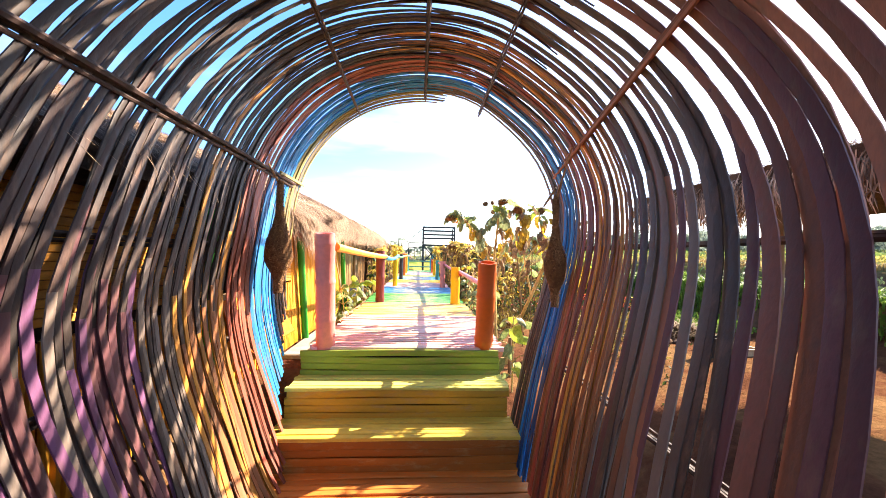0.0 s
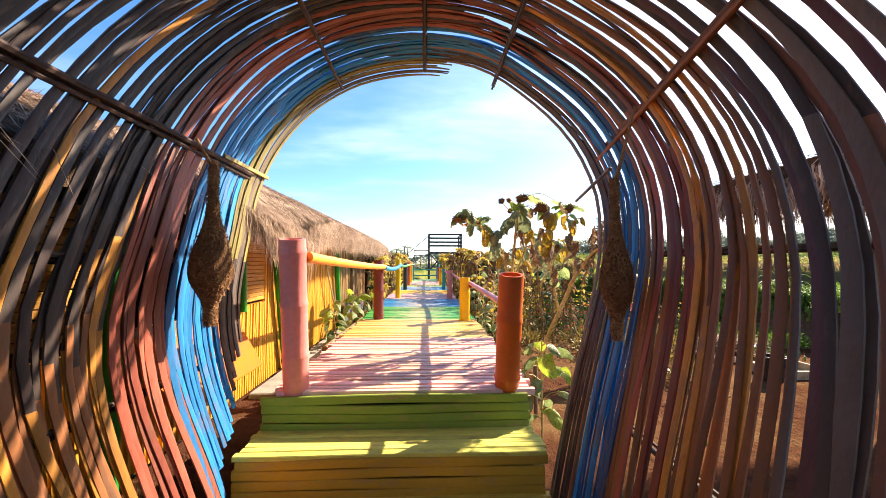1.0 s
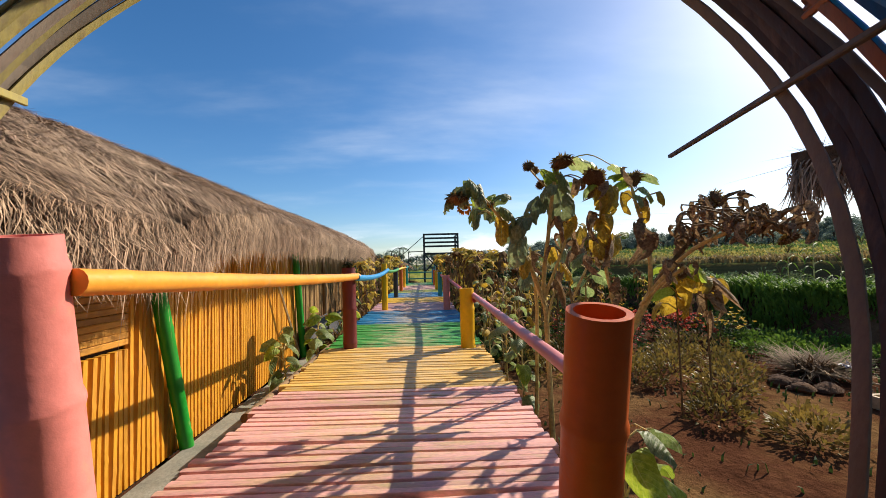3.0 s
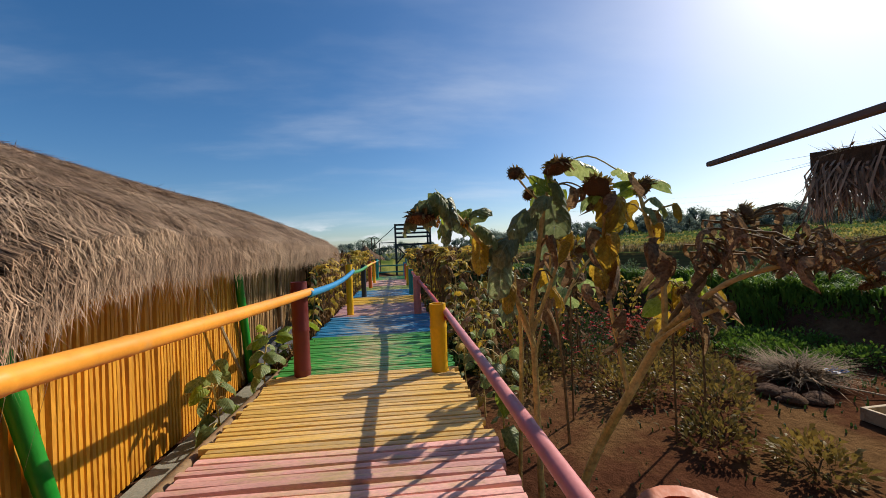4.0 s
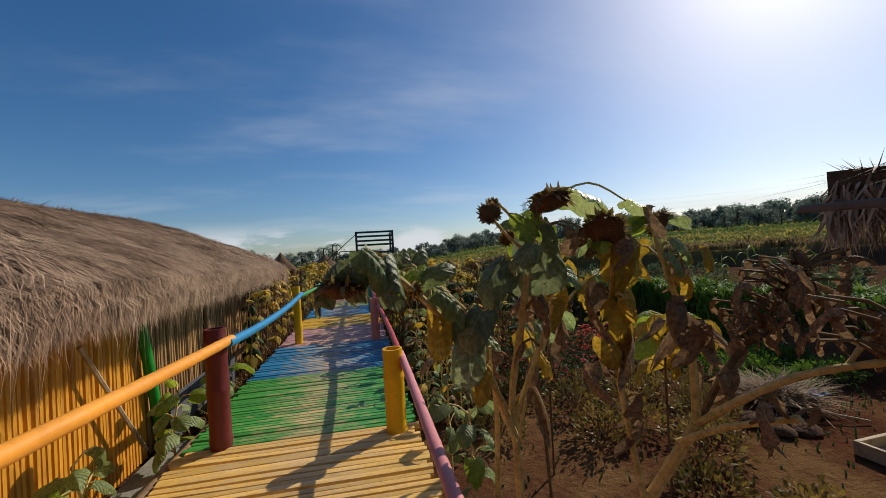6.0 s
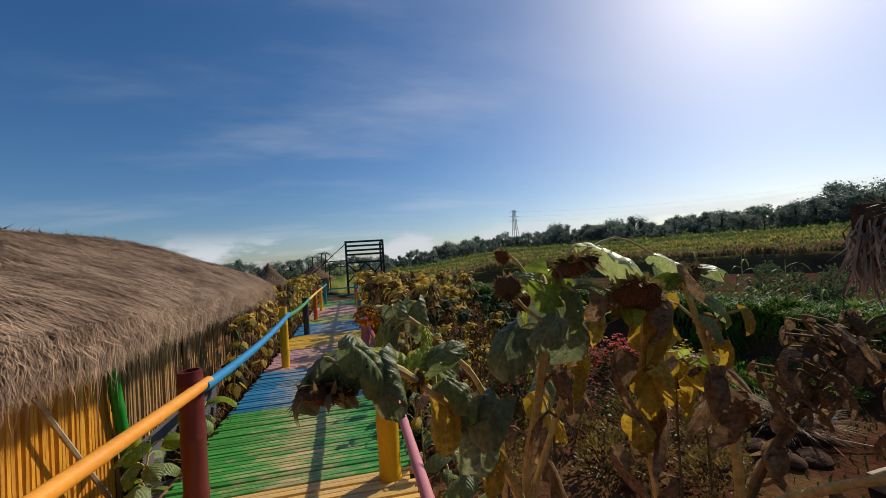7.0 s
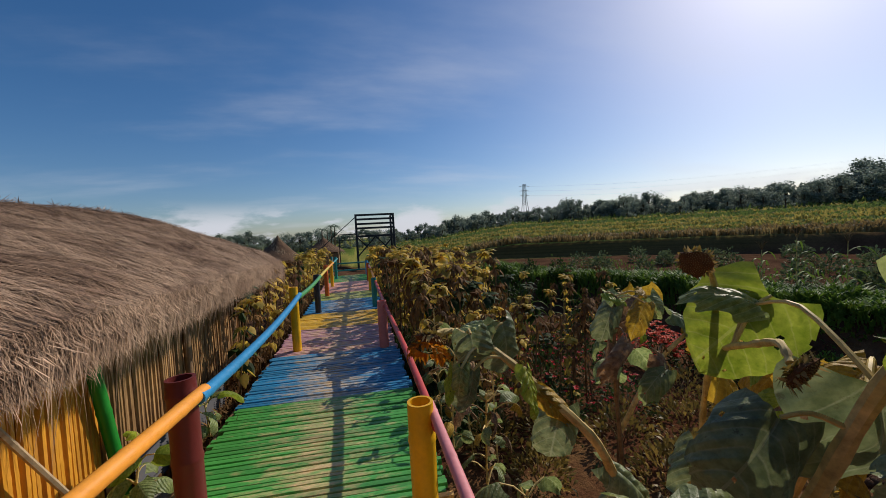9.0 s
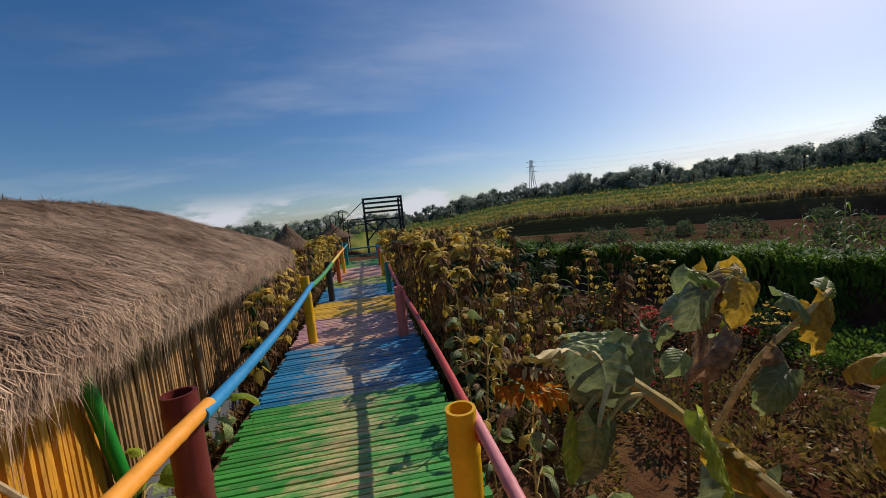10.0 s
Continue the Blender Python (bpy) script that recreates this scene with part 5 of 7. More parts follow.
# the nodding arm carries broad hanging leaves
for row in (((0.49, 4.88, 1.325), (0.50, 4.79, 1.205), (-0.2, -0.7, 0.6), "dark", 1.0), ((0.38, 4.92, 1.320), (0.24, 4.98, 1.230), (-0.3, -0.3, 0.9), "dark", 0.8), ((0.43, 4.90, 1.325), (0.345, 4.86, 1.215), (-0.5, -0.6, 0.6), "dark", 0.9),
            ((0.558, 4.98, 1.235), (0.465, 5.03, 1.305), (-0.2, -0.8, 0.4), "lime", 0.9), ((0.568, 4.98, 1.235), (0.635, 5.00, 1.305), (0.3, -0.8, 0.3), "lime", 0.7), ((0.66, 5.00, 1.215), (0.78, 4.94, 1.160), (0.1, -0.4, 0.9), "green", 0.75)):
    blade(p, arm, *row)
for row in (((0.79, 4.98, 1.150), (0.68, 4.91, 1.060), (-0.2, -0.7, 0.5), "dark", 0.95), ((0.655, 5.10, 1.228), (0.78, 5.06, 1.180), (0.1, -0.5, 0.8), "green", 0.8), ((0.44, 4.95, 1.325), (0.39, 5.00, 1.380), (-0.3, -0.7, 0.6), "dark", 0.8),
            ((0.45, 4.86, 1.35), (0.56, 4.82, 1.27), (0.4, -0.6, 0.7), "green", 0.9), ((0.66, 5.03, 1.14), (0.64, 4.98, 0.98), (-0.3, -0.9, 0.2), "yellow", 0.8), ((0.78, 5.10, 1.02), (0.74, 5.04, 0.82), (-0.2, -0.9, 0.2), "dark", 0.9)):
    blade(p, arm, *row)
for row in (((0.60, 5.0, 1.25), (0.70, 4.95, 1.33), (0.2, -0.7, 0.6), "green", 0.8), ((0.72, 5.06, 1.12), (0.84, 5.0, 1.02), (0.3, -0.8, 0.4), "dark", 0.9), ((0.52, 4.92, 1.31), (0.45, 4.87, 1.35), (-0.1, -0.5, 0.9), "lime", 0.9), ((0.84, 5.17, 0.92), (0.80, 5.1, 0.78), (-0.3, -0.9, 0.1), "yellow", 0.7)):
    blade(p, arm, *row)
flower_head(p, (0.586, 4.975, 1.228), (-0.1, -0.8, 0.5), 0.018, 10)
scatter_leaves(p, main, 0.5, 0.8, 4, (0.14, 0.22), ("brown", "yellow", "brown"), (1.2, 3.0))
scatter_leaves(p, arm2, 0.35, 0.95, 9, (0.13, 0.18), ("brown", "yellow", "brown"), (0.9, 2.0))

# forked leaning sunflower, leaves turning yellow
p = hero((1.20, 5.46, -0.64), "forked leaning sunflower with yellowing leaves and dark heads")
main = stem_tube(p, [(1.20, 5.46, -0.64), (1.32, 5.30, -0.08), (1.46, 5.12, 0.38), (1.545, 4.99, 0.68)], 0.026, 0.020)
b1 = stem_tube(p, [(1.545, 4.99, 0.68), (1.56, 5.01, 0.95), (1.52, 5.05, 1.22), (1.51, 5.09, 1.38)], 0.015, 0.008, "branch")
flower_head(p, (1.545, 5.09, 1.39), (0.3, -0.6, -0.4), 0.052)
b2 = stem_tube(p, [(1.44, 5.14, 0.33), (1.37, 5.12, 0.66), (1.30, 5.08, 1.0), (1.28, 5.02, 1.28), (1.24, 4.97, 1.38)], 0.013, 0.008, "branch")
flower_head(p, (1.205, 4.95, 1.37), (-0.5, -0.55, -0.6), 0.060)
b3 = stem_tube(p, [(1.545, 4.99, 0.68), (1.66, 4.98, 0.84), (1.78, 4.95, 0.98), (1.87, 4.91, 1.12), (1.90, 4.88, 1.20)], 0.014, 0.008, "branch", True)
flower_head(p, (1.90, 4.87, 1.225), (0.2, -0.5, 0.2), 0.050)
b4 = stem_tube(p, [(1.545, 4.99, 0.68), (1.57, 4.85, 0.81), (1.61, 4.70, 0.93), (1.67, 4.55, 1.0), (1.73, 4.43, 1.03), (1.76, 4.34, 0.97)], 0.014, 0.006, "branch")
b5 = stem_tube(p, [(1.51, 5.04, 0.60), (1.52, 4.86, 0.73), (1.53, 4.66, 0.84)], 0.012, 0.009, "branch")
b6 = stem_tube(p, [(1.64, 4.62, 0.97), (1.72, 4.60, 1.06), (1.82, 4.58, 1.07), (1.90, 4.54, 0.98)], 0.007, 0.004, "branch")
flower_head(p, (1.765, 4.33, 0.95), (0.2, -0.4, -0.8), 0.040)
leaves_at(p, (((1.27, 5.01, 1.31), (0.25, -0.4, 0.0), 0.24, "yellow", 1.5), ((1.29, 5.05, 1.14), (0.4, -0.3, 0), 0.19, "yellow", 1.8), ((1.28, 5.02, 1.30), (-0.4, -0.2, 0.3), 0.14, "lime", 0.6), ((1.515, 5.07, 1.30), (0.5, -0.3, 0.1), 0.2, "green", 1.1),
              ((1.51, 5.08, 1.34), (-0.45, -0.1, 0.5), 0.18, "lime", 0.3), ((1.51, 5.08, 1.36), (0.6, 0.2, 0.5), 0.22, "green", 0.2), ((1.51, 5.08, 1.35), (-0.2, 0.6, 0.3), 0.22, "lime", 0.4), ((1.27, 5.01, 1.32), (0.2, 0.6, 0.3), 0.24, "green", 0.4),
              ((1.33, 5.1, 0.92), (-0.3, -0.4, 0), 0.18, "brown", 2.4), ((1.36, 5.12, 0.75), (0.4, -0.4, 0), 0.17, "brown", 2.4), ((1.55, 5.02, 1.08), (-0.5, -0.2, 0), 0.20, "brown", 2.2), ((1.55, 5.02, 1.02), (0.4, -0.4, 0), 0.2, "brown", 2.4),
              ((1.31, 5.07, 1.02), (0.5, 0.1, 0), 0.19, "yellow", 1.8), ((1.53, 5.04, 1.18), (0.2, -0.6, 0), 0.17, "yellow", 2.0), ((1.74, 5.02, 0.93), (0.1, -0.6, 0), 0.2, "brown", 2.2), ((1.80, 5.05, 0.99), (0.6, 0.2, 0.2), 0.18, "brown", 1.5), ((1.66, 5.0, 0.84), (0.2, -0.5, 0), 0.19, "brown", 2.6)))

for row in (((1.33, 5.03, 1.325), (1.29, 4.97, 1.150), (-0.2, -0.9, 0.3), "yellow", 1.1), ((1.29, 5.02, 1.120), (1.31, 4.98, 0.960), (0.1, -0.95, 0.2), "yellow", 0.8), ((1.24, 5.04, 1.00), (1.26, 4.99, 0.885), (-0.3, -0.9, 0.2), "yellow", 0.9),
            ((1.58, 5.05, 1.26), (1.62, 4.98, 1.12), (0.3, -0.9, 0.2), "brown", 0.8)):
    blade(p, b2 if row[0][0] < 1.5 else b1, *row)
for path in (b1, b2):
    scatter_leaves(p, path, 0.35, 0.95, 5, (0.14, 0.22), ("brown", "brown", "yellow"), (1.4, 3.0))
scatter_leaves(p, b3, 0.45, 0.97, 56, (0.06, 0.14), ("brown",), (0.3, 3.0))
scatter_leaves(p, b4, 0.6, 1.0, 46, (0.05, 0.13), ("brown",), (0.3, 3.0))
scatter_leaves(p, b6, 0.3, 1.0, 30, (0.05, 0.11), ("brown",), (0.4, 3.0))
scatter_leaves(p, b5, 0.7, 1.0, 4, (0.10, 0.16), ("brown",), (1.4, 3.0))

# broad-leaved sunflower further along
p = hero((1.06, 5.86, -0.64), "broad-leaved green sunflower with a wilted orange flower")
main = stem_tube(p, [(1.06, 5.86, -0.64), (1.06, 5.74, 0.1), (1.02, 5.58, 0.68), (0.91, 5.50, 1.01), (0.78, 5.52, 1.17), (0.67, 5.59, 1.28), (0.58, 5.63, 1.330), (0.52, 5.61, 1.335)], 0.015, 0.008)
flower_head(p, (0.505, 5.60, 1.322), (-0.3, -0.5, -0.75), 0.036, 70)
for row in (((0.598, 5.56, 1.340), (0.606, 5.53, 1.225), (-0.25, -0.8, 0.5), "dark", 1.22), ((0.704, 5.62, 1.342), (0.736, 5.58, 1.185), (0.15, -0.75, 0.6), "dark", 1.08), ((0.673, 5.62, 1.345), (0.586, 5.69, 1.350), (-0.1, -0.35, 1), "pale", 0.8),
            ((0.649, 5.60, 1.330), (0.556, 5.63, 1.340), (-0.1, -0.5, 0.9), "pale", 0.8), ((0.56, 5.52, 1.275), (0.535, 5.50, 1.175), (-0.3, -0.9, 0.1), "green", 0.75), ((0.548, 5.55, 1.265), (0.515, 5.53, 1.180), (-0.6, -0.7, 0.1), "lime", 0.45), ((0.600, 5.56, 1.25), (0.580, 5.53, 1.12), (0.2, -0.9, 0.2), "dark", 0.75)):
    blade(p, main, *row)
for row in (((0.81, 5.53, 1.14), (0.73, 5.46, 1.03), (-0.2, -0.6, 0.8), "dark", 1.1), ((0.75, 5.52, 1.19), (0.83, 5.46, 1.10), (-0.5, -0.6, 0.5), "yellow", 0.5), ((0.72, 5.52, 1.25), (0.73, 5.46, 1.16), (0.6, -0.7, 0.3), "lime", 0.7),
            ((0.66, 5.72, 1.315), (0.76, 5.80, 1.295), (0, -0.3, 1), "pale", 0.9), ((0.93, 5.52, 0.98), (1.06, 5.42, 0.90), (0.3, -0.6, 0.7), "dark", 0.95), ((0.98, 5.55, 0.82), (0.86, 5.42, 0.74), (-0.3, -0.7, 0.6), "dark", 0.95)):
    blade(p, main, *row)

# plant with one big lit leaf standing against the field
p = hero((1.10, 5.52, -0.64), "sunflower with one large lit green leaf and spent head")
main = stem_tube(p, [(1.10, 5.52, -0.64), (1.07, 5.46, 0.0), (1.05, 5.42, 0.44), (1.15, 5.46, 0.76), (1.20, 5.50, 1.02), (1.13, 5.40, 1.26), (1.02, 5.22, 1.36)], 0.010, 0.006)
flower_head(p, (0.93, 5.09, 1.365), (0.2, -0.8, -0.5), 0.027)
stem_tube(p, [(1.14, 5.40, 1.26), (1.06, 5.33, 1.44), (0.975, 5.28, 1.515)], 0.008, 0.005, "branch")
flower_head(p, (0.951, 5.272, 1.503), (-0.6, -0.4, -0.3), 0.027)
stem_tube(p, [(1.02, 5.22, 1.36), (0.96, 5.14, 1.39), (0.93, 5.105, 1.375)], 0.007, 0.005, "branch")
for row in (((1.14, 5.28, 1.425), (1.02, 5.36, 1.265), (-0.5, -0.75, 0.35), "lime", 1.15), ((1.14, 5.30, 1.43), (1.20, 5.36, 1.46), (0.2, -0.6, 0.7), "pale", 1.0), ((1.22, 5.46, 1.20), (1.31, 5.40, 1.06), (0.3, -0.8, 0.4), "yellow", 0.8),
            ((1.20, 5.50, 0.98), (1.08, 5.42, 0.88), (-0.4, -0.7, 0.5), "dark", 0.95), ((1.20, 5.48, 0.86), (1.30, 5.42, 0.74), (0.4, -0.7, 0.5), "yellow", 0.7), ((1.16, 5.44, 0.80), (1.10, 5.38, 0.66), (-0.3, -0.8, 0.3), "brown", 0.9)):
    blade(p, main, *row)

# forked plant in the bed with large yellowing leaves
p = hero((1.72, 6.46, -0.64), "sunflower with large yellow and grey-green crumpled leaves")
main = stem_tube(p, [(1.72, 6.46, -0.64), (1.66, 6.40, 0.1), (1.58, 6.34, 0.75), (1.58, 6.33, 1.10), (1.60, 6.34, 1.22)], 0.013, 0.008, "stem", True)
arm = stem_tube(p, [(1.62, 6.37, 0.50), (1.76, 6.28, 0.85), (1.92, 6.20, 1.06), (2.06, 6.22, 1.12)], 0.014, 0.008, "branch")
for row in (((1.56, 6.32, 1.17), (1.44, 6.26, 0.99), (-0.5, -0.8, 0.3), "dark", 0.85), ((1.55, 6.36, 1.24), (1.65, 6.30, 1.20), (0.2, -0.5, 0.8), "lime", 0.9), ((1.70, 6.26, 1.19), (1.57, 6.20, 1.06), (-0.6, -0.7, 0.2), "yellow", 0.8),
            ((1.72, 6.30, 1.22), (1.80, 6.34, 1.26), (0.1, -0.8, 0.5), "yellow", 0.9), ((1.50, 6.14, 1.05), (1.33, 6.05, 0.95), (-0.3, -0.8, 0.5), "brown", 0.9), ((1.56, 6.30, 0.98), (1.46, 6.20, 0.80), (-0.4, -0.8, 0.2), "brown", 0.9)):
    blade(p, main, *row)
for row in (((1.82, 6.22, 1.135), (1.98, 6.14, 1.08), (0.1, -0.5, 0.9), "green", 1.0), ((2.0, 6.20, 1.11), (2.05, 6.12, 0.95), (0.3, -0.8, 0.3), "yellow", 1.0), ((2.06, 6.24, 1.11), (2.18, 6.28, 1.16), (0, -0.7, 0.6), "lime", 0.8),
            ((1.62, 6.10, 0.99), (1.70, 6.02, 0.86), (0.2, -0.8, 0.4), "brown", 0.9), ((1.62, 6.06, 0.94), (1.44, 6.0, 0.90), (-0.2, -0.5, 0.8), "green", 0.8), ((1.95, 6.2, 1.07), (1.90, 6.1, 0.92), (-0.2, -0.9, 0.2), "yellow", 0.9)):
    blade(p, arm, *row)

# sunflowers in the bed behind, yellow and drying
for bx, by, hgt, kinds in ((1.95, 6.85, 1.06, ("yellow", "green", "green", "lime", "brown")), (3.0, 6.4, 0.58, ("yellow", "brown", "brown")), (2.62, 6.3, 0.72, ("yellow", "brown", "lime", "yellow"))):
    p = hero((bx, by, -0.64), "yellowing sunflower with crumpled leaves in the flower bed")
    lean = (prng.uniform(-0.15, 0.1), prng.uniform(-0.2, 0.05))
    path = stem_tube(p, [(bx, by, -0.64), (bx + lean[0] * 0.3, by + lean[1] * 0.3, hgt * 0.4), (bx + lean[0], by + lean[1], hgt), (bx + lean[0] * 1.8, by + lean[1] * 1.8 - 0.05, hgt + 0.03)], 0.009, 0.006, "stem", True)
    flower_head(p, path[-1] + Vector((0, -0.03, -0.02)), (prng.uniform(-0.3, 0.3), -0.6, -0.6), 0.05)
    scatter_leaves(p, path, 0.42, 0.98, 15, (0.24, 0.34), kinds, (0.4, 1.6))

# young leafy plants at the foot of the walk
for bx, by, hgt, n in ((-1.12, 6.42, 0.28, 9), (-1.10, 7.35, 0.34, 10), (-1.05, 8.4, 0.2, 8), (1.03, 4.42, 0.18, 12), (1.12, 7.1, 0.5, 14), (1.05, 7.75, 0.55, 14), (1.15, 6.5, 0.2, 9), (1.1, 8.5, 0.62, 14), (1.3, 8.05, 0.66, 14), (1.2, 9.0, 0.7, 14), (1.35, 7.5, 0.5, 12)):
    gz = ground_z(bx, by) - 0.02
    p = tagged(thing("seedling", (bx, by, gz), "young leafy green sunflower growing beside the boardwalk", "plant", "young plants by the walk"))
    path = stem_tube(p, [(bx, by, gz), (bx + prng.uniform(-.04, .04), by, (gz + hgt) / 2), (bx + prng.uniform(-.06, .06), by + prng.uniform(-.06, .06), hgt)], 0.009, 0.006)
    scatter_leaves(p, path, 0.3, 1.0, n + 4, (0.19, 0.31) if by < 7.0 or bx < 0 else (0.12, 0.22), ("green", "green", "lime", "green") if by < 7.0 or bx < 0 else ("green", "brown", "green", "yellow"), (0.1, 1.0))


# ---------------------------------------------------------------- dense rows of drying sunflowers
def loose_leaf(g, c, d, ln, wd, rnd, hang):
    """Six-faced crumpled leaf added to a joined crown."""
    d = (Vector(d) + Vector((0, 0, -hang))).normalized()
    x = d.cross(Vector((0, 0, 1)))
    x = x.normalized() if x.length > 1e-3 else Vector((1, 0, 0))
    z = x.cross(d)
    c = Vector(c)
    k = rnd.uniform(-0.25, 0.25)
    e = c + d * ln + Vector((0, 0, -ln * 0.25))
    m1, m2 = c + d * ln * 0.3, c + d * ln * 0.65 + z * ln * k * 0.3
    s1, s2 = x * wd * 0.5, x * wd * 0.42
    f = -z * wd * rnd.uniform(0.0, 0.25)
    g.add([c, m1 - s1 + f, m1, m1 + s1 + f, m2 - s2 + f, m2, m2 + s2 + f, e], [(0, 2, 1), (0, 3, 2), (1, 2, 5, 4), (2, 3, 6, 5), (4, 5, 7), (5, 6, 7)])


def row_sunflower(rnd, height, kind, n_leaves):
    t = thing("row_sunflower", (0, 0, 0), {"mixed": "drying sunflower with yellow-green crumpled leaves", "wither": "dead brown sunflower with shrivelled hanging leaves", "green": "green sunflower with a nodding head"}[kind], "sunflower", "sunflower rows along the boardwalk")
    top = Vector((rnd.uniform(-0.12, 0.12), rnd.uniform(-0.12, 0.12), height))
    path = smooth_path([(0, 0, 0), (top.x * 0.2, top.y * 0.2, height * 0.5), tuple(top), tuple(top + Vector((top.x * 0.9, top.y * 0.9, -0.02)))], 4)
    part("stem", Geo().tube(path, [0.016 - 0.009 * i / (len(path) - 1) for i in range(len(path))], 6), M["stem_dry"], t)
    g = Geo()
    for k in range(n_leaves):
        u = rnd.uniform(0.28, 1.0)
        a = k * 2.4 + rnd.uniform(-0.5, 0.5)
        c = path[int(u * (len(path) - 1))] + Vector((math.cos(a), math.sin(a), 0.2)) * rnd.uniform(0.02, 0.10)
        ln = rnd.uniform(0.05, 0.20) * (1.1 if kind == "green" else 1.0)
        loose_leaf(g, c, (math.cos(a), math.sin(a), rnd.uniform(0, 0.4)), ln, ln * (0.8 if kind != "wither" else 0.45), rnd, rnd.uniform(-0.2, 1.4) if u > 0.6 and kind != "wither" else rnd.uniform(0.3, 3.0))
    part("foliage", g, M[{"mixed": "leaf_mixed", "wither": "leaf_wither", "green": "leaf_dark"}[kind]], t)
    g = Geo()
    c, r = path[-1], rnd.uniform(0.045, 0.07)
    face = Vector((top.x, top.y - 0.05, -0.15)).normalized()
    q = face.to_track_quat('Z', 'Y').to_matrix().to_4x4()
    for kk, (rr, z) in enumerate(((0.05, 0.3), (0.7, 0.2), (1.0, 0.0), (0.7, -0.3), (0.1, -0.45))):
        for j in range(9):
            a = 2 * math.pi * j / 9
            g.v.append(tuple(q @ Vector((rr * r * math.cos(a), rr * r * math.sin(a), z * r)) + c))
        if kk:
            g.f += [((kk - 1) * 9 + j, kk * 9 + j, kk * 9 + (j + 1) % 9, (kk - 1) * 9 + (j + 1) % 9) for j in range(9)]
    part("flower_head", g, M["seed"], t)
    return t


srng = random.Random(4)
PROTO = [row_sunflower(srng, 1.75, "mixed", 46), row_sunflower(srng, 1.65, "mixed", 42), row_sunflower(srng, 1.85, "mixed", 50), row_sunflower(srng, 1.6, "wither", 44), row_sunflower(srng, 1.75, "wither", 46), row_sunflower(srng, 1.5, "green", 46)]
first = set()


def plant_row(x, y, top_z, weights):
    k = srng.choices(range(6), weights)[0]
    z = ground_z(x, y) - 0.03
    s = (top_z - z) / (1.75, 1.65, 1.85, 1.6, 1.75, 1.5)[k]
    m = pose(x, y, z, srng.uniform(-6, 6), srng.uniform(-6, 6), srng.uniform(0, 360))
    if k in first:
        ob = copy_thing(PROTO[k], m)
    else:
        first.add(k)
        ob = PROTO[k]
        ob.matrix_basis = m
    ob.scale = (s, s, s)


for i in range(58):
    plant_row(srng.uniform(-1.6, -0.98) if i > 4 else -1.12, 9.4 + 0.22 * i + srng.uniform(-0.15, 0.15), srng.uniform(0.9, 1.22), (4, 3, 3, 3, 2, 1))
for i in range(62):
    yy = 9.0 + 0.21 * i + srng.uniform(-0.15, 0.15)
    plant_row(srng.uniform(0.95, 1.5), yy, srng.uniform(0.55, 1.05) if yy < 10 else srng.uniform(0.85, 1.2), (4, 4, 3, 6, 6, 2) if yy > 10.5 else (1, 1, 1, 4, 4, 3))
for i in range(64):
    yy = 11.0 + 0.19 * i + srng.uniform(-0.2, 0.2)
    plant_row(srng.uniform(1.6, 2.9), yy, srng.uniform(0.7, 1.15), (4, 4, 3, 7, 6, 1))
for i in range(46):
    plant_row(srng.uniform(1.2, 3.1), srng.uniform(8.1, 11.0), srng.uniform(0.15, 0.75), (2, 2, 2, 5, 5, 2))
for i in range(18):
    plant_row(srng.uniform(1.0, 1.75), srng.uniform(9.2, 12.4), srng.uniform(0.75, 1.05), (4, 3, 3, 4, 4, 1))
for i in range(22):
    plant_row(srng.uniform(3.0, 6.0), srng.uniform(10.3, 15), srng.uniform(0.2, 0.62), (2, 2, 2, 4, 4, 2))
for i in range(30):
    plant_row(srng.uniform(2.4, 5.0), srng.uniform(15.5, 25), srng.uniform(0.5, 1.05), (5, 4, 4, 3, 3, 2))


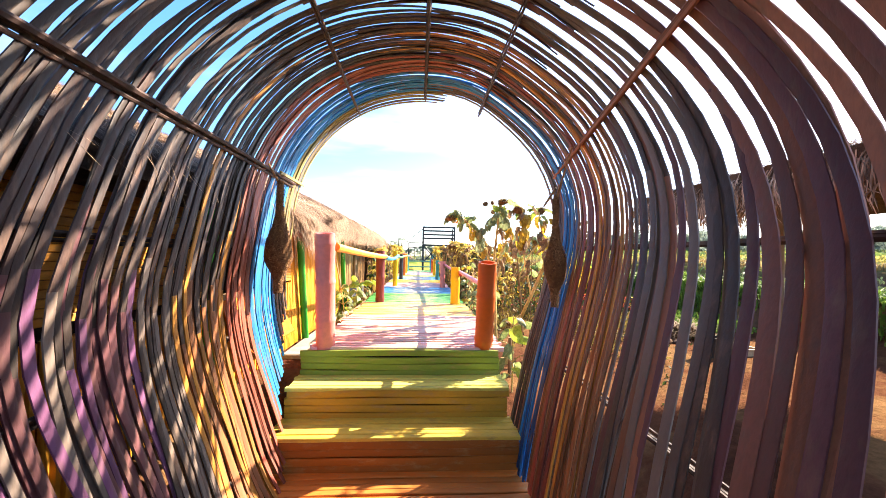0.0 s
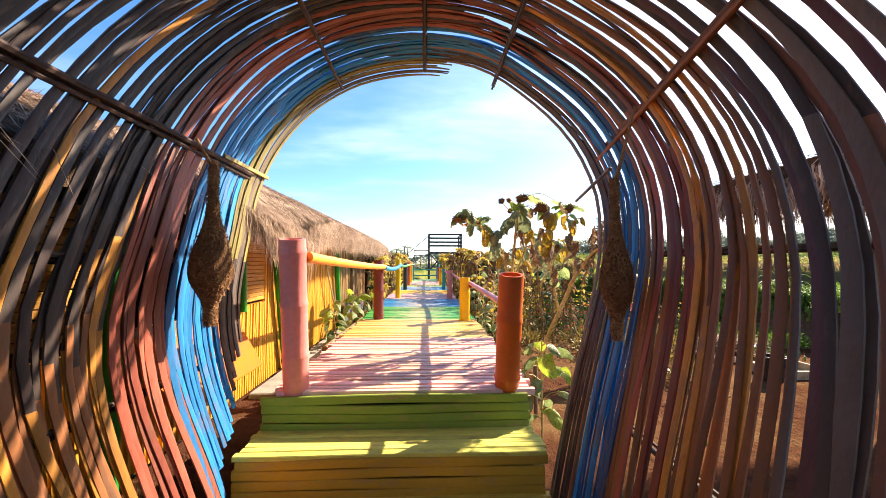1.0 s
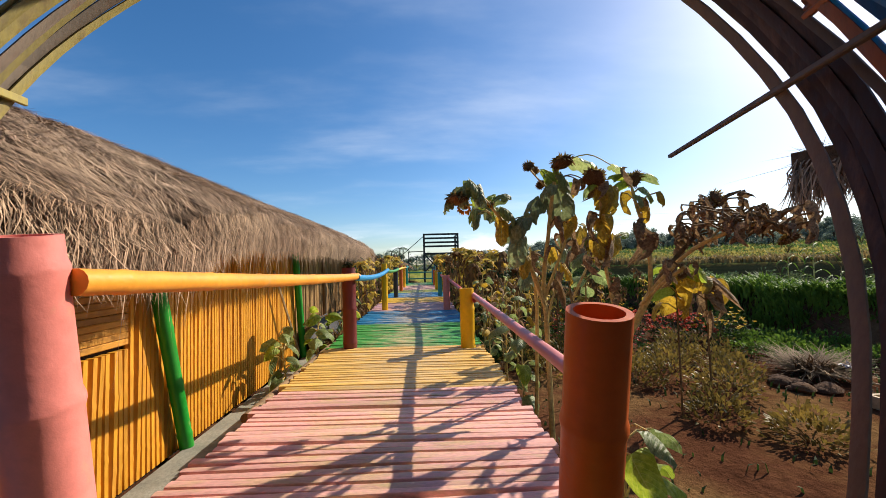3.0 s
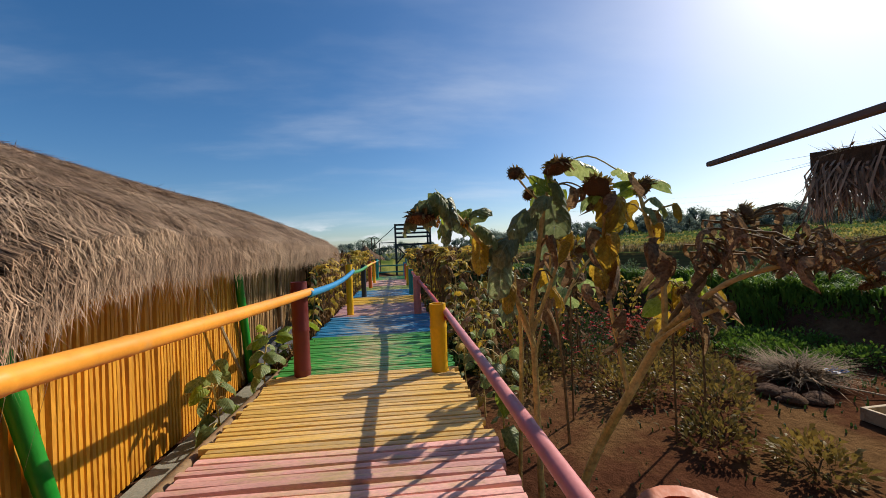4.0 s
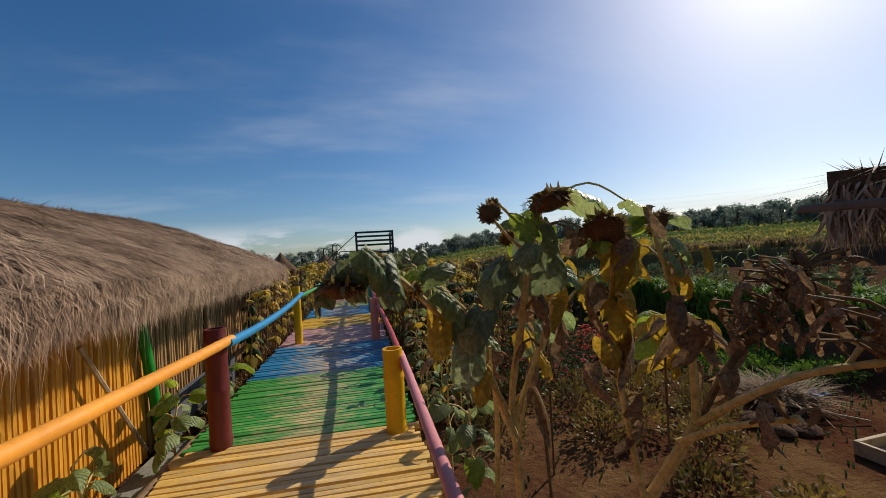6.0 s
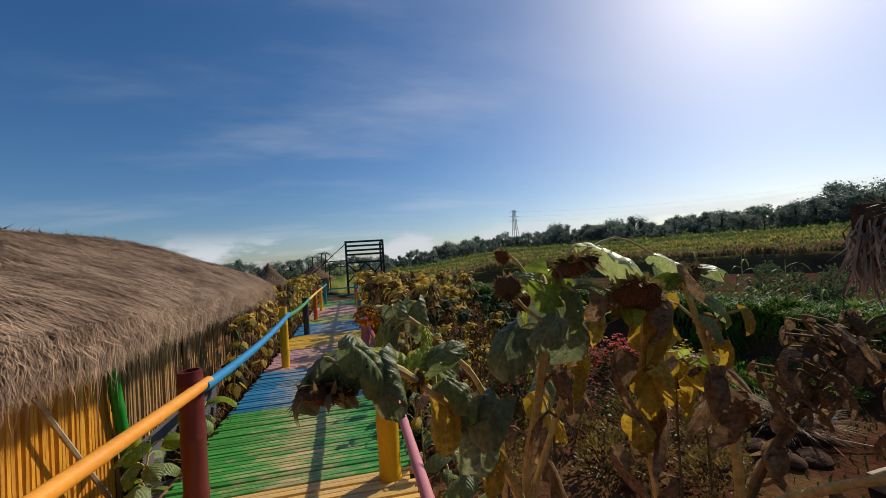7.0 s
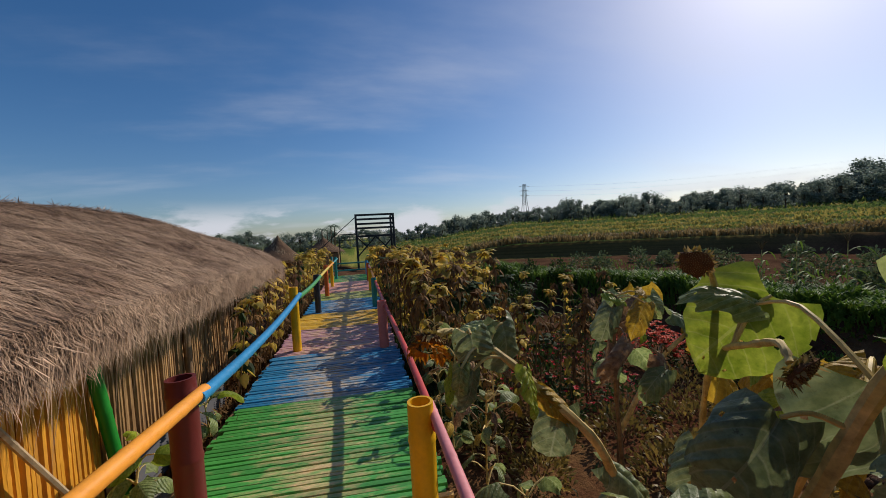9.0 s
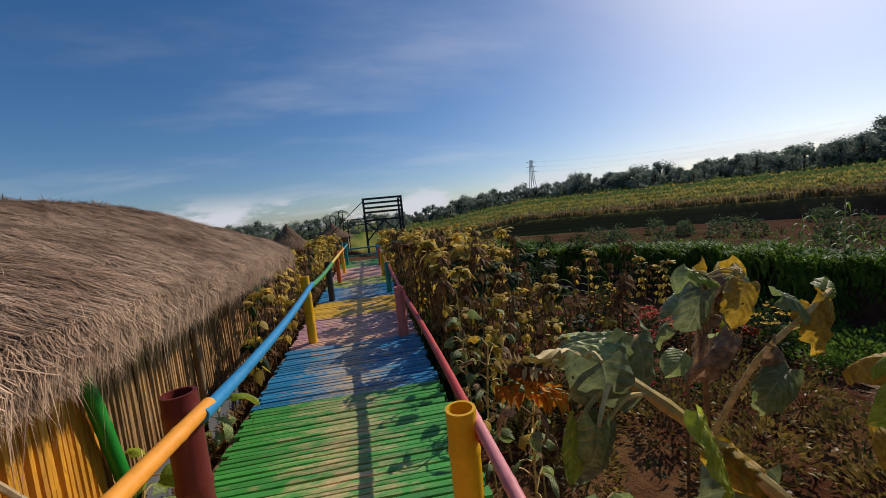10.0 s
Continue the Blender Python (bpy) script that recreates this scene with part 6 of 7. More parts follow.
# ---------------------------------------------------------------- garden beds
def bush(name, x, y, r, h, leaves, mat, label, cat, leaf_len, flowers=None, nf=0, fr=0.03, group="", seed=1, spiky=0.0):
    """A rounded low bush: twigs, many small leaves with gaps, and flowers on top where it has them."""
    rnd = random.Random(seed)
    gz = ground_z(x, y) - 0.03
    t = thing(name, (x, y, gz), label, cat, group)
    g = Geo()
    for k in range(5):
        a = rnd.uniform(0, 6.28)
        e = (x + math.cos(a) * r * rnd.uniform(0.2, 0.75), y + math.sin(a) * r * rnd.uniform(0.2, 0.75), gz + h * rnd.uniform(0.5, 0.9))
        part("twig", Geo().tube([(x, y, gz), ((x + e[0]) / 2, (y + e[1]) / 2, gz + h * 0.45), e], [0.008, 0.006, 0.003], 4), M["stem_dry"], t)
    tops = []
    for k in range(leaves):
        a, el, q = rnd.uniform(0, 6.28), math.asin(rnd.uniform(0.0, 1.0)), rnd.uniform(0.55, 1.0)
        lump = 1 + 0.3 * noise.noise(Vector((math.cos(a) * 1.7 + seed, math.sin(a) * 1.7, el * 2)))
        d = Vector((math.cos(a) * math.cos(el), math.sin(a) * math.cos(el), math.sin(el)))
        c = Vector((x + d.x * r * q * lump, y + d.y * r * q * lump, gz + 0.05 + d.z * h * q * lump))
        out = (d + Vector((rnd.gauss(0, 0.5), rnd.gauss(0, 0.5), rnd.uniform(-0.3, 0.6) + spiky))).normalized()
        ln = leaf_len * rnd.uniform(0.6, 1.25)
        s = out.cross(Vector((rnd.gauss(0, 1), rnd.gauss(0, 1), 1))).normalized() * ln * (0.24 if not spiky else 0.19)
        m1 = c + out * ln * 0.5 + Vector((0, 0, ln * 0.06))
        g.add([c, m1 - s, m1 + s, c + out * ln - Vector((0, 0, ln * 0.15))], [(0, 1, 2), (1, 3, 2)])
        if q > 0.85 and d.z > 0.35:
            tops.append(c + out * ln * 0.4)
    part("foliage", g, mat, t)
    if flowers:
        f = Geo()
        for k in range(nf):
            c = rnd.choice(tops) + Vector((rnd.gauss(0, 0.02), rnd.gauss(0, 0.02), rnd.uniform(0.01, 0.05)))
            for j in range(9):
                a = 2 * math.pi * j / 9 + rnd.uniform(-.2, .2)
                rr = fr * rnd.uniform(0.7, 1.1)
                o = Vector((math.cos(a), math.sin(a), rnd.uniform(0.0, 0.8))) * rr
                s = Vector((-math.sin(a), math.cos(a), 0)) * rr * 0.38
                f.add([c, c + o * 0.6 - s, c + o, c + o * 0.6 + s], [(0, 1, 2, 3)])
        part("blossom", f, flowers, t)
    return t


brng = random.Random(12)
k = 0
for x, y, r, h in ((2.8, 7.9, 0.34, 0.38), (3.1, 7.3, 0.36, 0.34), (3.4, 6.7, 0.34, 0.3), (2.9, 6.2, 0.3, 0.28), (3.6, 7.9, 0.36, 0.36), (1.75, 7.6, 0.3, 0.34), (3.3, 5.75, 0.3, 0.24), (2.2, 8.3, 0.34, 0.4), (3.9, 7.2, 0.36, 0.34), (4.2, 7.8, 0.36, 0.36), (4.1, 8.5, 0.36, 0.4), (1.55, 8.2, 0.3, 0.36), (2.7, 7.2, 0.34, 0.34)):
    k += 1
    bush("shrub", x, y, r, h, 420, M["leaf_bush"], "low yellow-green shrub in the flower bed", "shrub", 0.075, group="shrubs in the bed", seed=k, spiky=0.35)
for x, y, r, h in ((2.1, 9.0, 0.42, 0.55), (2.7, 9.3, 0.42, 0.55), (3.2, 9.0, 0.4, 0.5), (2.5, 8.5, 0.35, 0.45), (3.3, 8.4, 0.35, 0.42), (3.0, 10.0, 0.42, 0.55), (3.7, 9.6, 0.4, 0.5)):
    k += 1
    bush("red_flower_bush", x, y, r, h, 430, M["leaf_dark"], "dark leafy bush dotted with small red flowers", "flower bush", 0.06, M["red_flower"], 26, 0.03, "red flower bushes", k)
for x, y, r, h in ((4.6, 9.4, 0.3, 0.5), (4.95, 9.7, 0.32, 0.52), (4.3, 9.8, 0.3, 0.45), (5.0, 9.2, 0.26, 0.42)):
    k += 1
    bush("coral_flower_bush", x, y, r, h, 300, M["leaf_dark"], "bush covered in coral red flowers", "flower bush", 0.06, M["coral_flower"], 120, 0.035, "coral flower bushes", k)
for x, y, r, h in ((5.1, 8.9, 0.36, 0.62), (5.5, 9.1, 0.36, 0.55), (3.9, 10.6, 0.36, 0.6), (4.4, 10.9, 0.36, 0.62), (2.7, 11.0, 0.3, 0.6)):
    k += 1
    bush("yellow_flower_bush", x, y, r, h, 380, M["leaf_dark"], "green bush with bright yellow flowers", "flower bush", 0.07, M["yellow_flower"], 34, 0.038, "yellow flower bushes", k)
for i in range(16):
    k += 1
    x, y = 5.35 + (i % 4) * 0.36 + brng.uniform(-.12, .12), 7.55 + (i // 4) * 0.45 + brng.uniform(-.15, .15)
    bush("groundcover", x, y, brng.uniform(0.28, 0.38), brng.uniform(0.16, 0.26), 300, M["leaf_grass"], "low bright green leafy ground cover", "plant", 0.075, group="green ground cover", seed=k, spiky=0.2)
for i in range(14):
    k += 1
    x, y = 3.0 + brng.uniform(0, 3.5), 11.5 + brng.uniform(0, 4.5)
    bush("green_bush", x, y, brng.uniform(0.3, 0.45), brng.uniform(0.4, 0.7), 330, M["leaf_dark"], "leafy dark green garden bush", "bush", 0.09, group="green bushes", seed=k)

# heap of cut dry stalks
heap = thing("straw_heap", (5.0, 7.25, -0.64), "heap of cut dry stalks lying on bare soil", "heap")
g = Geo()
for _ in range(900):
    a = brng.uniform(0, 6.283)
    c = Vector((5.0 + brng.gauss(0, 0.10), 7.25 + brng.gauss(0, 0.10), ground_z(5.0, 7.25) + 0.03 + abs(brng.gauss(0, 0.04))))
    d = Vector((math.cos(a), math.sin(a), brng.uniform(0.0, 0.75))).normalized()
    ln = brng.uniform(0.25, 0.62)
    s = d.cross(Vector((0, 0, 1))).normalized() * 0.0045
    m1 = c + d * ln * 0.6
    e = c + d * ln + Vector((brng.gauss(0, 0.03), brng.gauss(0, 0.03), -0.10 * ln))
    e.z = max(e.z, ground_z(e.x, e.y) + 0.01)
    g.add([c - s, c + s, m1 + s, m1 - s, e], [(0, 1, 2, 3), (3, 2, 4)])
tagged(part("stalk", g, M["thatch_far"], heap), kind="stuff")
for (x, y, z) in ((5.22, 7.02, 0.12),):
    t = thing("rag", (x, y, -0.5), "small crumpled blue plastic rag on the heap", "rag")
    g, n = Geo(), 8
    for i in range(n + 1):
        for j in range(n + 1):
            u, v = i / n - 0.5, j / n - 0.5
            g.v.append((x + u * 0.2, y + v * 0.16, -0.47 + 0.05 * noise.noise(Vector((u * 6, v * 6, 3))) + 0.02))
    g.f = [(i * (n + 1) + j, (i + 1) * (n + 1) + j, (i + 1) * (n + 1) + j + 1, i * (n + 1) + j + 1) for i in range(n) for j in range(n)]
    part("cloth", g, M["plastic_blue"], t)
t = thing("planter_box", (4.86, 6.07, -0.62), "low pale wooden planting tray on the soil", "planter")
g = Geo()
for c, s in (((4.86, 6.30, -0.57), (0.7, 0.035, 0.12)), ((4.86, 5.84, -0.57), (0.7, 0.035, 0.12)), ((4.527, 6.07, -0.57), (0.035, 0.425, 0.12)), ((5.193, 6.07, -0.57), (0.035, 0.425, 0.12)), ((4.86, 6.07, -0.615), (0.63, 0.42, 0.03))):
    part("side", Geo().box(c, s, None, 0.1), M["pale_board"], t)
t = thing("bucket", (4.40, 5.85, -0.62), "dark plastic plant pot on the soil", "pot")
part("body", Geo().tube([(4.40, 5.85, -0.64), (4.40, 5.85, -0.48), (4.40, 5.85, -0.34), (4.40, 5.85, -0.32)], [0.10, 0.12, 0.14, 0.15], 20, True, 0.1), M["pot"], t)
part("stake", cane((1.12, 4.9, -0.64), (1.12, 4.9, -0.15), 0.02, 0.2, seg=8), M["raw_wood"], thing("stake", (1.12, 4.9, -0.64), "short bare bamboo stake in the soil", "stake"))


# clods of dug soil and a stick beside the heap
for i in range(14):
    x, y, r = 4.55 + brng.uniform(-0.32, 0.3), 6.85 + brng.uniform(-0.2, 0.18), brng.uniform(0.04, 0.09)
    gz = ground_z(x, y)
    t = thing("soil_clod", (x, y, gz), "dark clod of dug soil beside the straw heap", "clod", "clods by the heap")
    g = Geo()
    for k in range(5):
        u = k / 4
        for j in range(9):
            a = 2 * math.pi * j / 9
            q = r * (0.35 + math.sin(math.pi * (0.12 + 0.8 * u))) * (1 + 0.35 * noise.noise(Vector((math.cos(a) * 1.5 + i, math.sin(a) * 1.5, u * 2))))
            g.v.append((x + q * math.cos(a), y + q * math.sin(a), gz - 0.02 + 1.3 * r * u))
        if k:
            g.f += [((k - 1) * 9 + j, (k - 1) * 9 + (j + 1) % 9, k * 9 + (j + 1) % 9, k * 9 + j) for j in range(9)]
    g.f.append(tuple(36 + j for j in range(9)))
    part("lump", g, M["soil"], t)
t = thing("stick", (4.9, 6.75, -0.6), "pale dry stick lying across the soil", "stick")
part("rod", cane((4.75, 7.0, -0.50), (5.25, 6.6, -0.585), 0.010, 0.2, seg=6), M["pale_board"], t)


def grass_band(name, pts, width, count, h, mat, label, seed, lean=0.5, blade=0.012):
    """Blades of a long grass bank along a line."""
    r = random.Random(seed)
    g = Geo()
    p = [Vector(q) for q in pts]
    for _ in range(count):
        u = r.random() * (len(p) - 1)
        i = int(u)
        c = p[i].lerp(p[i + 1], u - i)
        d = (p[i + 1] - p[i]).normalized()
        o = Vector((-d.y, d.x, 0)) * r.uniform(-0.5, 0.5) * width
        x, y = c.x + o.x, c.y + o.y
        z = ground_z(x, y) - 0.02
        hh = h * r.uniform(0.5, 1.2) * (0.85 + 0.6 * noise.noise(Vector((x * 0.8, y * 0.8, seed))) + 0.3 * noise.noise(Vector((x * 2.5, y * 2.5, seed))))
        a = r.uniform(0, 6.28)
        f = Vector((math.cos(a), math.sin(a), 0))
        s = Vector((-f.y, f.x, 0)) * blade * r.uniform(0.7, 1.4)
        b0 = Vector((x, y, z))
        b1 = b0 + Vector((0, 0, hh * 0.65)) + f * hh * lean * 0.25
        b2 = b0 + Vector((0, 0, hh * r.uniform(0.75, 1.0))) + f * hh * lean
        g.add([b0 - s, b0 + s, b1 + s, b1 - s, b2], [(0, 1, 2, 3), (3, 2, 4)])
    return tagged(new(name, g.mesh(name, mat, False)), label, "grass", "", "stuff")


grass_band("grass_bank", [(7.9, 2.0, 0), (7.7, 8.0, 0), (7.4, 10.0, 0), (7.2, 12.5, 0), (6.0, 15.0, 0), (5.2, 19.0, 0), (4.8, 23.0, 0)], 1.7, 26000, 0.30, M["leaf_grass"], "thick bank of long green grass", 3, 0.55, 0.016)
grass_band("dry_grass", [(32.2 * math.sin(radians(az)), 5 + 32.2 * math.cos(radians(az)), 0) for az in range(3, 98, 6)], 3.6, 16000, 0.6, M["leaf_dry"], "strip of tall dry grass on a terrace edge", 5, 0.3, 0.05)
for i, (r, w, n, h, mat, label) in enumerate(((37.0, 5.0, 9000, 0.42, "leaf_crop", "green crop on a terrace"), (41.5, 1.6, 4500, 0.5, "leaf_ripe", "thin strip of ripening yellow crop"), (45.5, 5.5, 8000, 0.42, "leaf_crop", "green crop on a terrace"),
                                             (51.0, 3.0, 5500, 0.6, "leaf_ripe", "strip of ripening yellow crop"), (57.0, 6.5, 7000, 0.5, "leaf_crop", "green crop on a terrace"), (66.0, 3.0, 4500, 0.7, "leaf_ripe", "strip of ripening yellow crop"),
                                             (76.0, 10.0, 7000, 0.7, "leaf_crop", "green crop on an upper terrace"), (88.0, 9.0, 6000, 0.8, "leaf_crop", "green crop below the ridge"), (96.0, 3.0, 4000, 0.9, "leaf_ripe", "ripening yellow crop below the ridge"), (102.0, 8.0, 6000, 1.4, "leaf_crop", "rough green growth below the ridge"))):
    line = [(r * math.sin(radians(az)), 5 + r * math.cos(radians(az)), 0) for az in range(3, 96, 6)]
    grass_band("terrace_crop", line, w, n, h, M[mat], label, 60 + i, 0.35, 0.0016 * r)
grass_band("field_weeds", [(14, 4, 0), (15, 10, 0), (14, 16, 0), (11, 24, 0)], 9.0, 3500, 0.2, M["leaf_grass"], "thin weeds over the bare field", 11, 0.5, 0.02)
grass_band("bed_weeds", [(1.4, 5.0, 0), (3.6, 7.2, 0), (5.4, 8.4, 0), (6.4, 8.0, 0)], 3.0, 700, 0.10, M["leaf_dark"], "sparse weeds on the garden soil", 13, 0.6, 0.008)
grass_band("weeds", [(1.2, 8.4, 0), (1.4, 10, 0), (1.6, 14, 0), (1.7, 20, 0)], 1.2, 5000, 0.3, M["leaf_dark"], "low weeds under the sunflower rows", 9, 0.5, 0.01)
grass_band("left_weeds", [(-1.1, 8.0, 0), (-1.2, 12, 0), (-1.3, 21, 0)], 0.7, 2500, 0.3, M["leaf_wither"], "dry weeds between hut and boardwalk", 10, 0.5, 0.01)


def maize(x, y, h, seed):
    r = random.Random(seed)
    gz = ground_z(x, y) - 0.02
    t = thing("maize_plant", (x, y, gz), "ripe maize plant with tassel and arching leaves", "maize", "maize plants")
    part("stalk", Geo().tube([(x, y, gz), (x, y, gz + h * 0.6), (x + 0.02, y, gz + h)], [0.013, 0.010, 0.005], 6), M["stem"], t)
    for i in range(9):
        a = i * math.pi + r.uniform(-0.5, 0.5)
        z0, ln = gz + h * (0.2 + 0.08 * i), r.uniform(0.35, 0.6)
        d = Vector((math.cos(a), math.sin(a), 0))
        s = Vector((-d.y, d.x, 0)) * 0.022
        g, p = Geo(), []
        for q in range(6):
            u = q / 5
            c = Vector((x, y, z0)) + d * ln * u * (1 - 0.15 * u) + Vector((0, 0, ln * (0.75 * u - 0.95 * u * u)))
            w = (1 - u) ** 0.6 * (0.6 + u)
            p += [c - s * w, c + Vector((0, 0, -0.006)), c + s * w]
        g.add(p, [(3 * q + e, 3 * q + e + 1, 3 * q + e + 4, 3 * q + e + 3) for q in range(5) for e in (0, 1)])
        part("leaf", g, M["leaf_grass"], t)
    g = Geo()
    for i in range(9):
        a = r.uniform(0, 6.28)
        g.tube([(x + 0.02, y, gz + h - 0.03), (x + 0.02 + 0.05 * math.cos(a), y + 0.05 * math.sin(a), gz + h + 0.10), (x + 0.02 + 0.11 * math.cos(a), y + 0.11 * math.sin(a), gz + h + 0.15)], [0.003, 0.005, 0.002], 4)
    part("tassel", g, M["stem_dry"], t)


for i, (x, y, h) in enumerate(((7.7, 9.6, 1.05), (8.2, 9.2, 1.1), (8.6, 9.9, 1.0), (8.0, 10.4, 0.95), (8.9, 9.1, 1.05), (3.3, 10.9, 1.0), (9.3, 10.4, 1.0), (4.4, 11.6, 0.95), (8.6, 11.2, 0.95), (9.2, 8.2, 1.1))):
    maize(x, y, h, i)
for i in range(44):
    k += 1
    x, y = 11.5 + brng.uniform(0, 15), 6 + brng.uniform(0, 17)
    if math.hypot(x, y - 5) > 27:
        continue
    bush("cassava_bush", x, y, brng.uniform(0.35, 0.55), brng.uniform(0.5, 0.85), 260, M["leaf_pale"], "small grey-green crop bush in the bare field", "bush", 0.17, group="field bushes", seed=k)


# ---------------------------------------------------------------- trees and distance
def tree(seed, h, spread, clumps, leaf, label):
    """Tapered trunk, limbs and a ragged crown of many small leaf clusters."""
    r = random.Random(seed)
    t = thing("tree", (0, 0, 0), label, "tree", "trees along the ridge")
    part("trunk", Geo().tube(smooth_path([(0, 0, -0.4), (0.1 * r.uniform(-1, 1), 0, h * 0.3), (0.3 * r.uniform(-1, 1), 0.2 * r.uniform(-1, 1), h * 0.75)], 3), [0.20, 0.18, 0.16, 0.13, 0.11, 0.09, 0.07], 7), M["bark"], t)
    g, limb = Geo(), Geo()
    for c in range(clumps):
        a, q = r.uniform(0, 6.28), r.random() ** 0.5
        zc = h * r.uniform(0.06, 0.97)
        env = spread * math.sin(math.pi * min(0.95, max(0.22, (zc / h) ** 0.8))) ** 0.7
        cc = Vector((math.cos(a) * env * q, math.sin(a) * env * q, zc))
        limb.tube([(0, 0, zc * 0.62), tuple(cc * 0.5 + Vector((0, 0, zc * 0.36))), tuple(cc)], [0.05, 0.035, 0.012], 4)
        cr = spread * r.uniform(0.22, 0.4)
        for _ in range(leaf):
            d = Vector((r.gauss(0, 1), r.gauss(0, 1), r.gauss(0, 0.8)))
            d = d.normalized() * cr * r.random() ** 0.4
            p = cc + d
            s = r.uniform(0.10, 0.24) * h / 6
            u = Vector((r.gauss(0, 1), r.gauss(0, 1), r.gauss(0, 0.6))).normalized() * s
            w = u.cross(Vector((r.gauss(0, 1), r.gauss(0, 1), 1))).normalized() * s * 0.55
            g.add([p - u, p + w, p + u, p - w], [(0, 1, 2, 3)])
    part("limb", limb, M["bark"], t)
    part("crown", g, M["tree_leaf_hazed"], t)
    return t


TREES = [tree(31, 6.0, 2.6, 40, 70, "broad dark green tree on the distant ridge"), tree(32, 7.0, 2.0, 30, 70, "tall narrow dark green tree on the distant ridge"), tree(33, 5.0, 3.0, 40, 70, "low spreading dark green tree on the distant ridge"), tree(34, 6.5, 2.3, 22, 60, "open-crowned green tree on the distant ridge")]
used = set()
trng = random.Random(77)


def plant_tree(az, r, h):
    x, y = r * math.sin(radians(az)), 5 + r * math.cos(radians(az))
    i = trng.randrange(4)
    s = h / (6.0, 7.0, 5.0, 6.5)[i]
    m = pose(x, y, ground_z(x, y) - 0.2, 0, 0, trng.uniform(0, 360))
    if i in used:
        ob = copy_thing(TREES[i], m)
    else:
        used.add(i)
        ob = TREES[i]
        ob.matrix_basis = m
    ob.scale = (s * trng.uniform(1.0, 1.35), s * trng.uniform(1.0, 1.35), s)


az = 5.0
while az < 84:
    r = trng.uniform(108, 122)
    eye_h = r * math.tan(radians(float(np.interp(az, [5, 10, 18, 25, 34, 44, 53, 57, 61, 84], [1.3, 1.8, 2.7, 3.6, 3.7, 3.9, 3.8, 4.0, 5.0, 4.6]))))
    x, y = r * math.sin(radians(az)), 5 + r * math.cos(radians(az))
    need = max(2.8, 1.55 + eye_h - ground_z(x, y))
    plant_tree(az, r, need * (0.86 + 0.28 * noise.noise(Vector((az * 0.35, 0.3, 0)))) * trng.uniform(0.8, 1.12))
    if trng.random() < 0.75:
        plant_tree(az + 0.4, r - 8, need * trng.uniform(0.5, 0.75))
    az += trng.uniform(0.4, 0.75)
az = -32.0
while az < 6:
    plant_tree(az, trng.uniform(70, 95), trng.uniform(2.8, 4.6))
    az += trng.uniform(0.6, 1.1)


def palm(x, y, h, seed):
    r = random.Random(seed)
    gz = ground_z(x, y) - 0.1
    t = thing("palm", (x, y, gz), "slender palm tree with a small feathery crown", "palm", "palms in the distance")
    part("trunk", Geo().tube([(x, y, gz), (x + 0.1, y, gz + h * 0.5), (x + 0.15, y, gz + h)], [0.14, 0.1, 0.08], 7), M["bark"], t)
    for i in range(11):
        a = i * 0.571 * 2 + r.uniform(-.2, .2)
        d = Vector((math.cos(a), math.sin(a), 0))
        g = Geo()
        ln, up = r.uniform(1.0, 1.4), r.uniform(0.1, 0.9)
        for q in range(9):
            u = q / 8
            c = Vector((x + 0.15, y, gz + h)) + d * ln * u + Vector((0, 0, ln * (up * u - 1.1 * u * u)))
            s = Vector((-d.y, d.x, 0))
            for sg in (-1, 1):
                g.add([c, c + d * 0.12, c + s * sg * 0.3 * (1 - u * 0.5) + Vector((0, 0, -0.16)) + d * 0.12], [(0, 1, 2)])
        part("frond", g, M["tree_leaf_hazed"], t)


for i, (az, r, el) in enumerate(((-4.9, 60, 1.75), (-3.6, 62, 2.25), (-3.1, 64, 2.15), (-4.2, 66, 1.6))):
    x, y = r * math.sin(radians(az)), 5 + r * math.cos(radians(az))
    palm(x, y, 1.55 + r * math.tan(radians(el)) - ground_z(x, y), i)

# lookout frame at the far end
gan = thing("lookout_frame", (1.57, 31.4, -0.62), "dark timber lookout frame with cross braces and rails", "frame")
X0, X1, GY, GT = 0.28, 2.88, 31.4, 3.23
gz = -0.66
for x in (X0, X1):
    for yy in (GY, GY + 2.2):
        part("leg", Geo().box((x, yy, (gz + GT) / 2), (0.15, 0.15, GT - gz), None, 0.1), M["steel"], gan)
for z in (3.20, 2.90, 2.58, 2.28, 1.72):
    part("rail", Geo().box(((X0 + X1) / 2, GY - 0.06, z), (X1 - X0 + 0.15, 0.05, 0.14), None, 0.1), M["steel"], gan)
for z in (3.20, 2.58, 1.72):
    for x in (X0, X1):
        part("side_rail", Geo().box((x, GY + 1.1, z), (0.05, 2.2, 0.09), None, 0.1), M["steel"], gan)
part("platform", Geo().box(((X0 + X1) / 2, GY + 1.1, 1.72), (X1 - X0, 2.2, 0.07), None, 0.1), M["steel"], gan)


def bar(a, b, w, name, parent):
    d = Vector(b) - Vector(a)
    rot = d.to_track_quat('Y', 'Z').to_matrix().to_4x4()
    part(name, Geo().box((Vector(a) + Vector(b)) / 2, (w, d.length, w), rot, 0.1), M["steel"], parent)


